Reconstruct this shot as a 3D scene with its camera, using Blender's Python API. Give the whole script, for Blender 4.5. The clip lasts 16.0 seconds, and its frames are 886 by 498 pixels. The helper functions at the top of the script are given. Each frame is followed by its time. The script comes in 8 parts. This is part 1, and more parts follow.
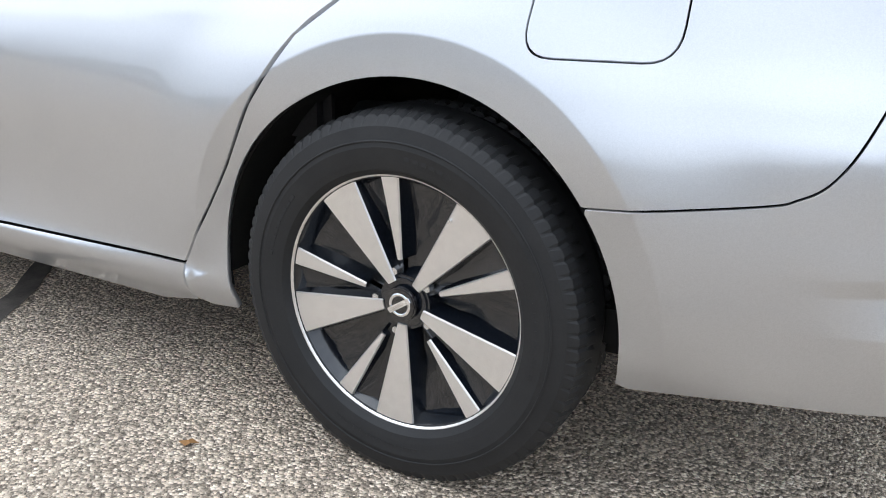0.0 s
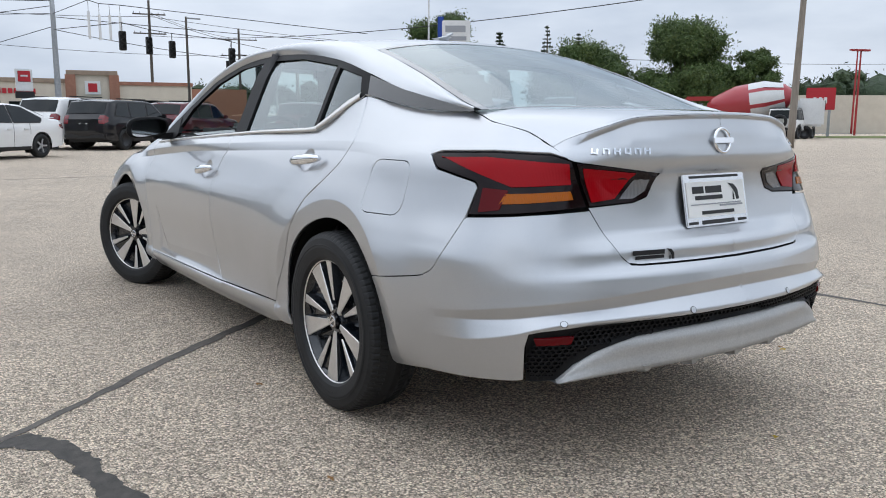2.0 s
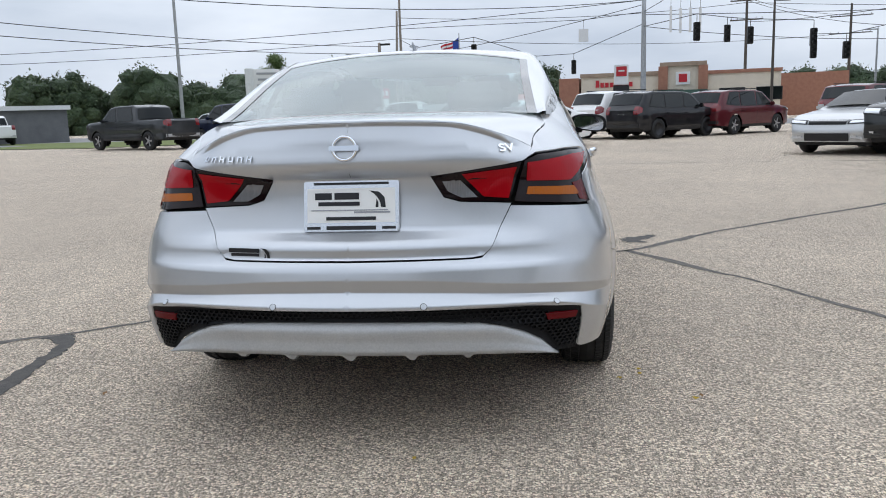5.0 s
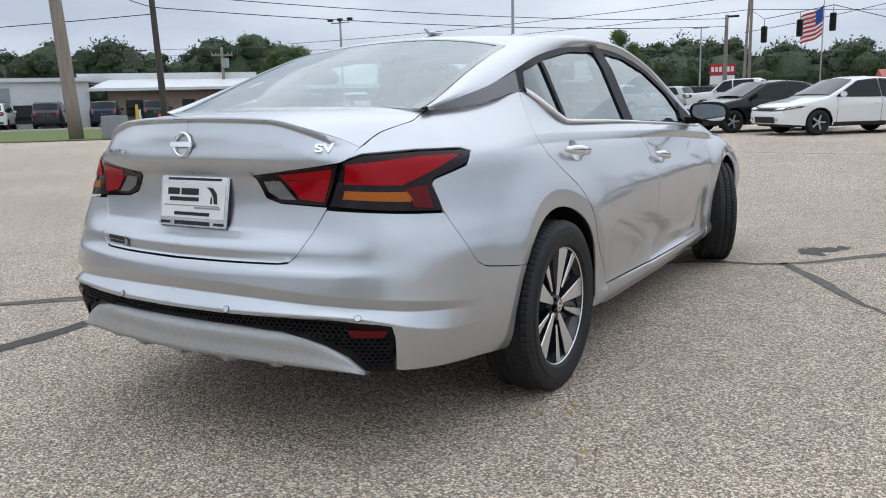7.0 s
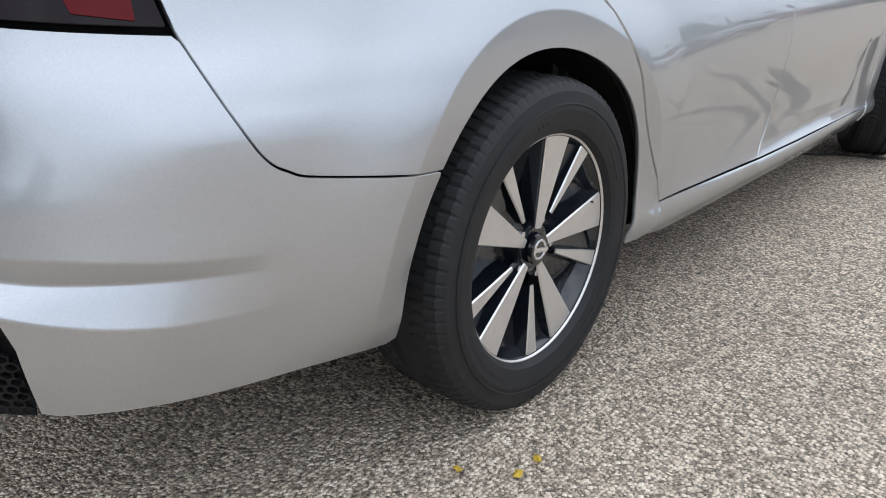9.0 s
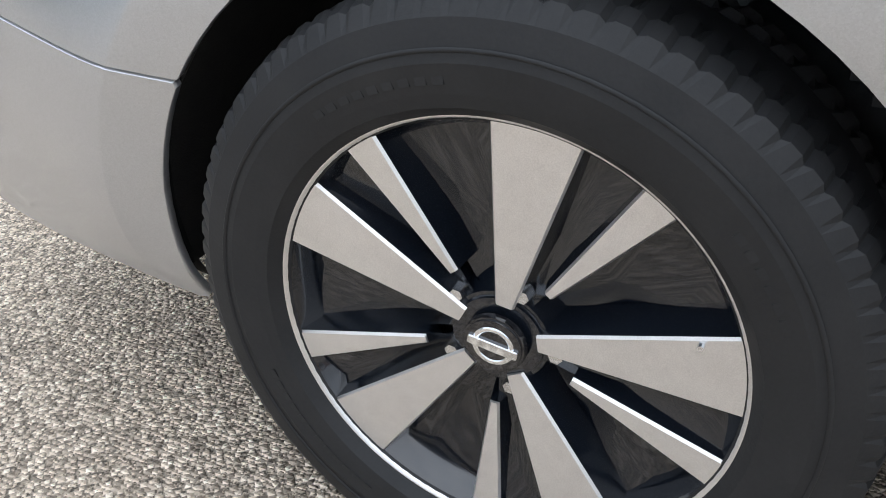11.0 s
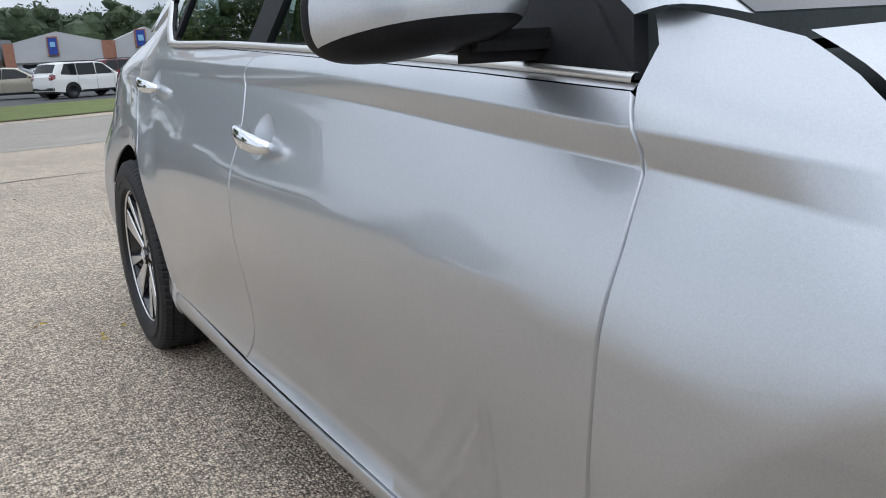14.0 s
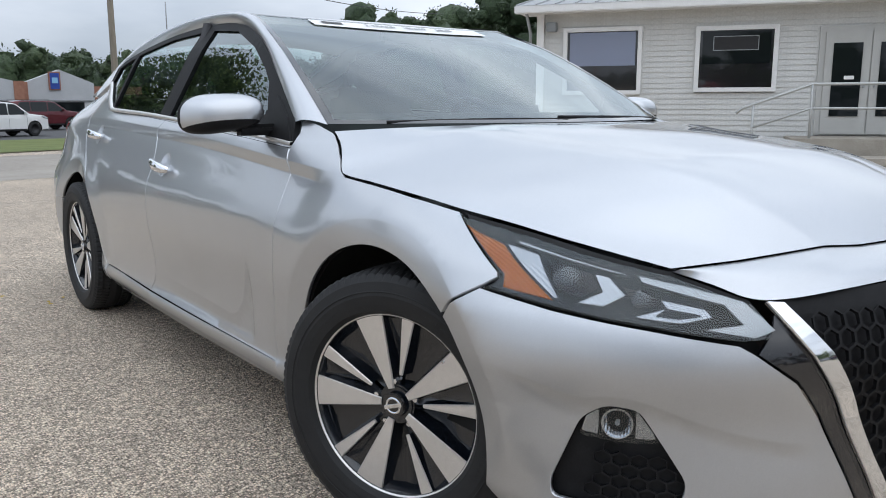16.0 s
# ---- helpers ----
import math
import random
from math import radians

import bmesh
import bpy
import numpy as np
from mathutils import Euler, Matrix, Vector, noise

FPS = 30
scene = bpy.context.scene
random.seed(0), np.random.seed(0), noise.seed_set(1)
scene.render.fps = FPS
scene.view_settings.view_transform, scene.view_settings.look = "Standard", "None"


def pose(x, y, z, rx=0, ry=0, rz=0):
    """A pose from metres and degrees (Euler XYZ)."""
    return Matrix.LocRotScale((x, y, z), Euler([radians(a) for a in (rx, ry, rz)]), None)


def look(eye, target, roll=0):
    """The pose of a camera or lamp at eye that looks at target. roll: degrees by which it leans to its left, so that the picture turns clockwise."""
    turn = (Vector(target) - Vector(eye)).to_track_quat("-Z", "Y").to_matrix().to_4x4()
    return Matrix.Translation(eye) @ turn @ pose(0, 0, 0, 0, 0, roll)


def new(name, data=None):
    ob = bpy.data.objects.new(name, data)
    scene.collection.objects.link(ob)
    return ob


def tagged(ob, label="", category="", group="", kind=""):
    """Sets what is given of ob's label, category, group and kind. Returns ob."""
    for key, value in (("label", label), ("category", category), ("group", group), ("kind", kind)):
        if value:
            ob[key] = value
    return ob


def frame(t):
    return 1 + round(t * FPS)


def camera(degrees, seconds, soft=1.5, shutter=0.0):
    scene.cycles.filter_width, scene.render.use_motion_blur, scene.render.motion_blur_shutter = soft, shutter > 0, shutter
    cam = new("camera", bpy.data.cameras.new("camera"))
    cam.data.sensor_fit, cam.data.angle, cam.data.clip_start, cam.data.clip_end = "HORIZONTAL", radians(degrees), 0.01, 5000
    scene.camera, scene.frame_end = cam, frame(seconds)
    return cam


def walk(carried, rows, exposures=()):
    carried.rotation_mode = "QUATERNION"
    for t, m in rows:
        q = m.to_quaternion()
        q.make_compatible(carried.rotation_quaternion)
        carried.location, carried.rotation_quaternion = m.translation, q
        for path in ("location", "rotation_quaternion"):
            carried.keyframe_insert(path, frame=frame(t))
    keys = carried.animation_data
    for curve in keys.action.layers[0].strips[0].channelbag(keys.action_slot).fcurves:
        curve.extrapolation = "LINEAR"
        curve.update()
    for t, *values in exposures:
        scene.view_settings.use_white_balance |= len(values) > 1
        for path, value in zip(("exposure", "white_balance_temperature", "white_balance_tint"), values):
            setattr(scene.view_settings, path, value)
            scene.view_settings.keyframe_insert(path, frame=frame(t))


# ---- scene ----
cam = camera(57.8, 16.0, soft=1.0)
EXPOSURES = [(0.0, .66), (.5, .20), (1.0, .0), (2.0, -.06), (4.0, -.08), (7.0, -.10), (8.0, -.02), (9.0, .28), (9.7, .44), (11.8, .55), (12.0, .46), (12.5, .18), (13.0, .02), (13.5, -.06), (14.0, .0), (14.5, .04), (15.0, .02), (16.0, -.04)]
PATH = [
    (0, (-1.961, -0.659, 0.862), (-0.292, 0.235, 0.216), 1.6),
    (0.5, (-2.191, -1.251, 0.977), (-0.68, -0.032, 0.498), 2.3),
    (1, (-2.258, -1.787, 1.011), (-0.889, -0.377, 0.637), 2.0),
    (1.5, (-2.313, -2.22, 1.012), (-1.055, -0.701, 0.687), 1.2),
    (2, (-2.207, -2.581, 1.06), (-1.068, -0.968, 0.743), 0.2),
    (2.5, (-1.888, -2.921, 1.07), (-0.898, -1.213, 0.754), -0.2),
    (3, (-1.391, -3.151, 1.084), (-0.598, -1.343, 0.761), -0.7),
    (3.5, (-0.924, -3.428, 1.091), (-0.361, -1.538, 0.76), -0.9),
    (4, (-0.428, -3.527, 1.07), (-0.123, -1.578, 0.738), -1.3),
    (4.2, (-0.221, -3.556, 1.097), (-0.025, -1.594, 0.763), -1.4),
    (6.3, (1.693, -3.199, 1.096), (0.871, -1.408, 0.757), -1.7),
    (6.6, (1.86, -3.016, 1.126), (0.94, -1.275, 0.778), -1.5),
    (7, (2.073, -2.801, 1.116), (1.047, -1.123, 0.754), -1.5),
    (7.5, (2.201, -2.509, 1.11), (1.082, -0.898, 0.718), -1.7),
    (8, (2.009, -2.148, 1.08), (0.847, -0.586, 0.622), -1.1),
    (8.5, (1.838, -1.709, 0.981), (0.638, -0.212, 0.416), -0.5),
    (9, (1.677, -1.235, 0.889), (0.474, 0.191, 0.168), 0.9),
    (9.5, (1.579, -0.795, 0.83), (0.266, 0.441, -0.036), 2.9),
    (11.8, (1.288, 0.888, 0.782), (0.501, -0.799, 0.049), -4.5),
    (12, (1.235, 1.087, 0.813), (0.637, -0.711, 0.172), -4.1),
    (12.2, (1.2, 1.276, 0.855), (0.727, -0.584, 0.295), -3.3),
    (12.5, (1.192, 1.573, 0.867), (0.79, -0.331, 0.409), -1.8),
    (13, (1.156, 1.992, 0.909), (0.684, 0.098, 0.476), -3.2),
    (13.5, (1.203, 2.418, 0.936), (0.446, 0.626, 0.472), -2.9),
    (14, (1.403, 2.837, 0.967), (0.392, 1.18, 0.485), -2.9),
    (14.5, (1.598, 3.258, 0.979), (0.454, 1.676, 0.544), -0.9),
    (15, (1.751, 3.625, 0.993), (0.558, 2.073, 0.586), -0.1),
    (15.5, (1.834, 3.992, 1.027), (0.627, 2.443, 0.649), -0.0),
    (16, (1.896, 4.369, 1.037), (0.696, 2.809, 0.686), -0.1),
]
walk(cam, [(t, look(eye, target, roll)) for t, eye, target, roll in PATH], exposures=EXPOSURES)

# ---------------------------------------------------------------- world and sun
SUN_ELEV, SUN_AZ = 58.0, 352.0      # degrees; azimuth clockwise from +y (the nose of the parked sedan)
world = bpy.data.worlds.new("sky")
scene.world = world
world.use_nodes = True
wn, wl = world.node_tree.nodes, world.node_tree.links
wn.clear()
w_out, w_bg = wn.new("ShaderNodeOutputWorld"), wn.new("ShaderNodeBackground")
w_sky = wn.new("ShaderNodeTexSky")
w_sky.sky_type, w_sky.sun_disc = "NISHITA", False
w_sky.sun_elevation, w_sky.sun_rotation = radians(SUN_ELEV), radians(SUN_AZ)
w_sky.dust_density, w_sky.ozone_density = 3.0, 1.0
w_co, w_map = wn.new("ShaderNodeTexCoord"), wn.new("ShaderNodeMapping")
w_map.inputs["Scale"].default_value = (1.0, 1.0, 3.4)
w_n1, w_n2 = wn.new("ShaderNodeTexNoise"), wn.new("ShaderNodeTexNoise")
w_n1.inputs["Scale"].default_value, w_n1.inputs["Detail"].default_value = 2.3, 6.0
w_n1.inputs["Roughness"].default_value = 0.52
w_n2.inputs["Scale"].default_value, w_n2.inputs["Detail"].default_value = 1.1, 3.0
w_cov, w_tone = wn.new("ShaderNodeValToRGB"), wn.new("ShaderNodeValToRGB")
w_cov.color_ramp.elements[0].position, w_cov.color_ramp.elements[1].position = 0.30, 0.52
w_cov.color_ramp.elements[0].color = (0.68, 0.68, 0.68, 1)
w_tone.color_ramp.elements[0].position, w_tone.color_ramp.elements[1].position = 0.33, 0.66
w_tone.color_ramp.elements[0].color = (5.8, 6.7, 8.1, 1)
w_tone.color_ramp.elements[1].color = (9.6, 10.4, 11.6, 1)
w_mix = wn.new("ShaderNodeMix")
w_mix.data_type = "RGBA"
wl.new(w_co.outputs["Generated"], w_map.inputs["Vector"])
for n in (w_n1, w_n2):
    wl.new(w_map.outputs["Vector"], n.inputs["Vector"])
wl.new(w_n2.outputs["Fac"], w_cov.inputs["Fac"])
wl.new(w_n1.outputs["Fac"], w_tone.inputs["Fac"])
wl.new(w_cov.outputs["Color"], w_mix.inputs["Factor"])
wl.new(w_sky.outputs["Color"], w_mix.inputs["A"])
wl.new(w_tone.outputs["Color"], w_mix.inputs["B"])
# an overcast sky is brighter overhead than at the horizon
w_sep, w_up, w_mul = wn.new("ShaderNodeSeparateXYZ"), wn.new("ShaderNodeMapRange"), wn.new("ShaderNodeMix")
w_up.inputs["From Min"].default_value, w_up.inputs["From Max"].default_value = 0.0, 0.9
w_up.inputs["To Min"].default_value, w_up.inputs["To Max"].default_value = 0.94, 1.85
w_mul.data_type, w_mul.blend_type = "RGBA", "MULTIPLY"
w_mul.inputs["Factor"].default_value = 1.0
wl.new(w_co.outputs["Generated"], w_sep.inputs["Vector"])
wl.new(w_sep.outputs["Z"], w_up.inputs["Value"])
wl.new(w_mix.outputs["Result"], w_mul.inputs["A"])
wl.new(w_up.outputs["Result"], w_mul.inputs["B"])
wl.new(w_mul.outputs["Result"], w_bg.inputs["Color"])
w_bg.inputs["Strength"].default_value = 0.092
wl.new(w_bg.outputs["Background"], w_out.inputs["Surface"])

sun = new("sun", bpy.data.lights.new("sun", "SUN"))
sun.data.energy, sun.data.angle, sun.data.color = 0.5, radians(90), (1.0, 0.98, 0.95)
az, el = radians(SUN_AZ), radians(SUN_ELEV)
sun.matrix_world = look((40 * math.sin(az) * math.cos(el), 40 * math.cos(az) * math.cos(el), 40 * math.sin(el)), (0, 0, 0))
scene.view_settings.exposure = 0.0

# ---------------------------------------------------------------- materials
def material(name, color=(0.5, 0.5, 0.5), rough=0.5, metal=0.0, coat=0.0, spec=0.5, emit=0.0, trans=0.0, ior=1.45, alpha=1.0):
    m = bpy.data.materials.new(name)
    m.use_nodes = True
    b = m.node_tree.nodes["Principled BSDF"]
    b.inputs["Base Color"].default_value = (*color, 1)
    b.inputs["Roughness"].default_value = rough
    b.inputs["Metallic"].default_value = metal
    b.inputs["Coat Weight"].default_value = coat
    b.inputs["Coat Roughness"].default_value = 0.03
    b.inputs["Specular IOR Level"].default_value = spec
    b.inputs["Transmission Weight"].default_value = trans
    b.inputs["IOR"].default_value = ior
    b.inputs["Alpha"].default_value = alpha
    if emit:
        b.inputs["Emission Color"].default_value = (*color, 1)
        b.inputs["Emission Strength"].default_value = emit
    m.diffuse_color = (*color, 1)
    return m


def nodes_of(m):
    return m.node_tree.nodes, m.node_tree.links, m.node_tree.nodes["Principled BSDF"]


def noise_node(m, scale, detail=4.0, rough=0.55, coord="Object", stretch=(1, 1, 1), kind="ShaderNodeTexNoise"):
    n, l, b = nodes_of(m)
    tc, mp, t = n.new("ShaderNodeTexCoord"), n.new("ShaderNodeMapping"), n.new(kind)
    mp.inputs["Scale"].default_value = stretch
    t.inputs["Scale"].default_value = scale
    if kind == "ShaderNodeTexNoise":
        t.inputs["Detail"].default_value, t.inputs["Roughness"].default_value = detail, rough
    l.new(tc.outputs[coord], mp.inputs["Vector"])
    l.new(mp.outputs["Vector"], t.inputs["Vector"])
    return t


def ramp(m, fac, stops):
    n, l, b = nodes_of(m)
    r = n.new("ShaderNodeValToRGB")
    e = r.color_ramp.elements
    while len(e) < len(stops):
        e.new(0.5)
    for el_, (p, c) in zip(e, stops):
        el_.position, el_.color = p, (*c, 1)
    l.new(fac, r.inputs["Fac"])
    return r.outputs["Color"]


def mix(m, fac, a, b_, blend="MIX"):
    n, l, b = nodes_of(m)
    x = n.new("ShaderNodeMix")
    x.data_type, x.blend_type = "RGBA", blend
    for key, v in (("Factor", fac), ("A", a), ("B", b_)):
        if isinstance(v, (int, float)):
            x.inputs[key].default_value = v
        elif isinstance(v, tuple):
            x.inputs[key].default_value = (*v, 1)
        else:
            l.new(v, x.inputs[key])
    return x.outputs["Result"]


def bump(m, height, strength, distance):
    n, l, b = nodes_of(m)
    k = n.new("ShaderNodeBump")
    k.inputs["Strength"].default_value, k.inputs["Distance"].default_value = strength, distance
    l.new(height, k.inputs["Height"])
    l.new(k.outputs["Normal"], b.inputs["Normal"])
    return k


def varied(name, c1, c2, scale, rough=0.6, metal=0.0, coat=0.0, relief=0.0, coord="Object", stretch=(1, 1, 1), detail=5.0):
    """A surface whose colour wanders between two tones, with fine relief."""
    m = material(name, c1, rough, metal, coat)
    n, l, b = nodes_of(m)
    a = noise_node(m, scale, detail, coord=coord, stretch=stretch)
    f = noise_node(m, scale * 14, 3.0, coord=coord, stretch=stretch)
    c = ramp(m, a.outputs["Fac"], [(0.32, c1), (0.68, c2)])
    c = mix(m, 0.22, c, ramp(m, f.outputs["Fac"], [(0.3, tuple(0.55 * v for v in c1)), (0.7, tuple(min(1, 1.25 * v) for v in c2))]))
    l.new(c, b.inputs["Base Color"])
    if relief:
        bump(m, f.outputs["Fac"], 0.6, relief)
    return m


def paint(name, color, metal=0.0, rough=0.35, dirt=0.06):
    """Clear-coated car paint with faint dust."""
    m = material(name, color, rough, metal, coat=0.85, spec=0.12)
    n, l, b = nodes_of(m)
    a = noise_node(m, 3.0, 6.0)
    dust = tuple(0.5 * v + 0.22 for v in color)
    dirt = dirt * (0.2 + 0.8 * max(color))
    l.new(ramp(m, a.outputs["Fac"], [(0.35, color), (0.9, tuple((1 - dirt * 4) * v + dirt * 4 * d for v, d in zip(color, dust)))]), b.inputs["Base Color"])
    r = noise_node(m, 9.0, 5.0)
    mr = n.new("ShaderNodeMapRange")
    mr.inputs["To Min"].default_value, mr.inputs["To Max"].default_value = rough - 0.04, rough + 0.06
    l.new(r.outputs["Fac"], mr.inputs["Value"])
    l.new(mr.outputs["Result"], b.inputs["Roughness"])
    return m


def ribbed(m, scale, strength=.5):
    """Fine moulded ribs inside a lamp lens."""
    n, l, b = nodes_of(m)
    w = noise_node(m, scale, kind="ShaderNodeTexWave")
    bump(m, w.outputs["Fac"], strength, .002)
    return m


def flake_paint(name, color):
    """Silver metallic: aluminium flakes under a clear coat."""
    m = material(name, color, 0.38, 0.92, coat=1.0)
    m.node_tree.nodes["Principled BSDF"].inputs["Coat IOR"].default_value = 1.52
    m.node_tree.nodes["Principled BSDF"].inputs["Coat Roughness"].default_value = 0.012
    n, l, b = nodes_of(m)
    v = noise_node(m, 900.0, kind="ShaderNodeTexVoronoi")
    k = n.new("ShaderNodeMapRange")
    k.inputs["To Min"].default_value, k.inputs["To Max"].default_value = 0.92, 1.06
    l.new(v.outputs["Color"], k.inputs["Value"])
    d = noise_node(m, 2.2, 5.0)
    base = ramp(m, d.outputs["Fac"], [(0.4, color), (0.85, tuple(0.93 * c for c in color))])
    hsv = n.new("ShaderNodeHueSaturation")
    l.new(base, hsv.inputs["Color"])
    l.new(k.outputs["Result"], hsv.inputs["Value"])
    l.new(hsv.outputs["Color"], b.inputs["Base Color"])
    return m


def glass_tint(name, tint, rough=0.0, power=2.2, least=0.11):
    """A pane: partly clear, with mirror gloss on top."""
    m = bpy.data.materials.new(name)
    m.use_nodes = True
    n, l = m.node_tree.nodes, m.node_tree.links
    n.clear()
    out, tr, gl, mx = n.new("ShaderNodeOutputMaterial"), n.new("ShaderNodeBsdfTransparent"), n.new("ShaderNodeBsdfGlossy"), n.new("ShaderNodeMixShader")
    lw, pw, ma = n.new("ShaderNodeLayerWeight"), n.new("ShaderNodeMath"), n.new("ShaderNodeMath")
    pw.operation, ma.operation = "POWER", "MULTIPLY_ADD"
    lw.inputs["Blend"].default_value = 0.5
    pw.inputs[1].default_value = power
    ma.inputs[1].default_value, ma.inputs[2].default_value = 0.86, least
    l.new(lw.outputs["Facing"], pw.inputs[0])
    l.new(pw.outputs[0], ma.inputs[0])
    tr.inputs["Color"].default_value = (*tint, 1)
    gl.inputs["Roughness"].default_value = rough
    gl.inputs["Color"].default_value = (0.93, 0.99, 1.0, 1)
    l.new(ma.outputs[0], mx.inputs["Fac"])
    l.new(tr.outputs["BSDF"], mx.inputs[1])
    l.new(gl.outputs["BSDF"], mx.inputs[2])
    l.new(mx.outputs["Shader"], out.inputs["Surface"])
    m.diffuse_color = (*tint, 1)
    return m


SILVER = flake_paint("silver_metallic_paint", (0.525, 0.540, 0.562))
BLACK_PLASTIC = varied("black_plastic", (0.008, 0.008, 0.009), (0.014, 0.014, 0.015), 20, 0.5, relief=0.0003)
BLACK_PLASTIC.node_tree.nodes["Principled BSDF"].inputs["Specular IOR Level"].default_value = 0.16
GLOSS_BLACK = material("gloss_black", (0.008, 0.008, 0.010), 0.12, coat=1.0)
WHEEL_BLACK = material("wheel_gloss_black", (0.006, 0.008, 0.012), 0.18, coat=0.8)
DARK_GAP = material("dark_gap", (0.004, 0.004, 0.004), 0.9)
LINER = varied("wheel_liner_felt", (0.010, 0.010, 0.010), (0.024, 0.022, 0.020), 25, 0.95, relief=0.002)
RUBBER = varied("tyre_rubber", (0.008, 0.0085, 0.0095), (0.014, 0.0142, 0.015), 18, 0.62, relief=0.0004)
MACHINED = varied("machined_aluminium", (0.72, 0.70, 0.68), (0.78, 0.76, 0.74), 60, 0.34, metal=0.85)
CHROME = material("chrome", (0.82, 0.83, 0.85), 0.06, 1.0)
DULL_CHROME = material("satin_chrome", (0.72, 0.73, 0.75), 0.22, 1.0)
GLASS = glass_tint("tinted_glass", (0.62, 0.73, 0.70), 0.0, 3.2, 0.09)
GLASS_SCREEN = glass_tint("windscreen_glass", (0.72, 0.82, 0.80), 0.0, 3.4, 0.075)
RED_LENS = ribbed(material("red_lens", (0.30, 0.002, 0.006), 0.25, coat=0.25, spec=0.06), 40, .10)
DARK_RED_LENS = material("dark_red_lens", (0.10, 0.002, 0.004), 0.2, coat=0.3, spec=0.06)
AMBER_LENS = ribbed(material("amber_lens", (0.36, 0.092, 0.004), 0.25, coat=0.3, spec=0.1), 60, .3)
SMOKE_LENS = material("smoked_lens", (0.008, 0.003, 0.004), 0.10, coat=0.15, spec=0.2)
CLEAR_LENS = material("clear_lens", (0.34, 0.355, 0.37), 0.14, 0.45, coat=1.0)
LAMP_HOUSING = varied("lamp_housing", (0.006, 0.006, 0.0065), (0.014, 0.014, 0.015), 30, 0.45)
LAMP_HOUSING.node_tree.nodes["Principled BSDF"].inputs["Specular IOR Level"].default_value = 0.2
LAMP_COVER = glass_tint("lamp_cover", (0.93, 0.95, 0.96), 0.0, 4.5, 0.05)
REVERSE_LENS = ribbed(material("reverse_lamp_lens", (0.20, 0.20, 0.21), 0.2, 0.4, coat=0.6), 60)
REFLECTOR = ribbed(material("lamp_reflector", (0.42, 0.43, 0.45), 0.14, 0.9), 55, .55)
GREY_DIFFUSER = varied("grey_diffuser_paint", (0.42, 0.42, 0.42), (0.47, 0.47, 0.46), 12, 0.42, metal=0.35)
SEAT_CLOTH = varied("charcoal_seat_cloth", (0.045, 0.046, 0.050), (0.065, 0.066, 0.070), 40, 0.9, relief=0.001)
CABIN = varied("cabin_plastic", (0.03, 0.03, 0.032), (0.045, 0.045, 0.048), 15, 0.7)
HEADLINER = material("headliner", (0.62, 0.62, 0.60), 0.9)
PAPER = material("white_paper", (0.82, 0.82, 0.80), 0.5)
INK = material("black_ink", (0.01, 0.01, 0.012), 0.4)
GREY_INK = material("grey_ink", (0.32, 0.33, 0.35), 0.5)

# ---------------------------------------------------------------- mesh helpers
from mathutils.geometry import delaunay_2d_cdt


def obj(name, verts, faces, mat, parent=None, label="", smooth=True, normals=None):
    me = bpy.data.meshes.new(name)
    me.from_pydata([tuple(map(float, v)) for v in verts], [], [tuple(map(int, f)) for f in faces])
    me.materials.append(mat)
    if smooth:
        me.polygons.foreach_set("use_smooth", [True] * len(me.polygons))
    if normals is not None:
        me.normals_split_custom_set_from_vertices([tuple(map(float, n)) for n in normals])
    ob = new(name, me)
    ob.parent = parent
    if label:
        ob["label"] = label
    return ob


def part(name, bm, mat, parent=None, label="", smooth=False):
    """One bmesh as one mesh object under a thing or a part."""
    me = bpy.data.meshes.new(name)
    bm.to_mesh(me)
    bm.free()
    me.materials.append(mat)
    if smooth:
        me.polygons.foreach_set("use_smooth", [True] * len(me.polygons))
    ob = new(name, me)
    ob.parent = parent
    if label:
        ob["label"] = label
    return ob


def empty(name, m=None, parent=None):
    ob = new(name)
    ob.empty_display_size = 0.2
    ob.parent = parent
    if m is not None:
        ob.matrix_basis = m
    return ob


def box_bm(size, at=(0, 0, 0), bevel=0.0, turn=None, seg=2):
    bm = bmesh.new()
    bmesh.ops.create_cube(bm, size=1.0)
    bmesh.ops.scale(bm, vec=size, verts=bm.verts)
    if bevel:
        bmesh.ops.bevel(bm, geom=bm.edges[:], offset=bevel, segments=seg, affect="EDGES")
    if turn is not None:
        bmesh.ops.transform(bm, matrix=turn, verts=bm.verts)
    bmesh.ops.translate(bm, vec=at, verts=bm.verts)
    return bm


def cyl_bm(r1, r2, depth, at=(0, 0, 0), axis="Z", seg=20, bevel=0.0):
    bm = bmesh.new()
    bmesh.ops.create_cone(bm, cap_ends=True, segments=seg, radius1=r1, radius2=r2, depth=depth)
    if bevel:
        bmesh.ops.bevel(bm, geom=[e for e in bm.edges if e.calc_face_angle(0) > 0.8], offset=bevel, segments=2, affect="EDGES")
    if axis == "X":
        bmesh.ops.rotate(bm, matrix=Matrix.Rotation(radians(90), 3, "Y"), verts=bm.verts)
    elif axis == "Y":
        bmesh.ops.rotate(bm, matrix=Matrix.Rotation(radians(-90), 3, "X"), verts=bm.verts)
    bmesh.ops.translate(bm, vec=at, verts=bm.verts)
    return bm


def join_bm(*bms):
    out = bmesh.new()
    for b in bms:
        me = bpy.data.meshes.new("tmp")
        b.to_mesh(me)
        b.free()
        out.from_mesh(me)
        bpy.data.meshes.remove(me)
    return out


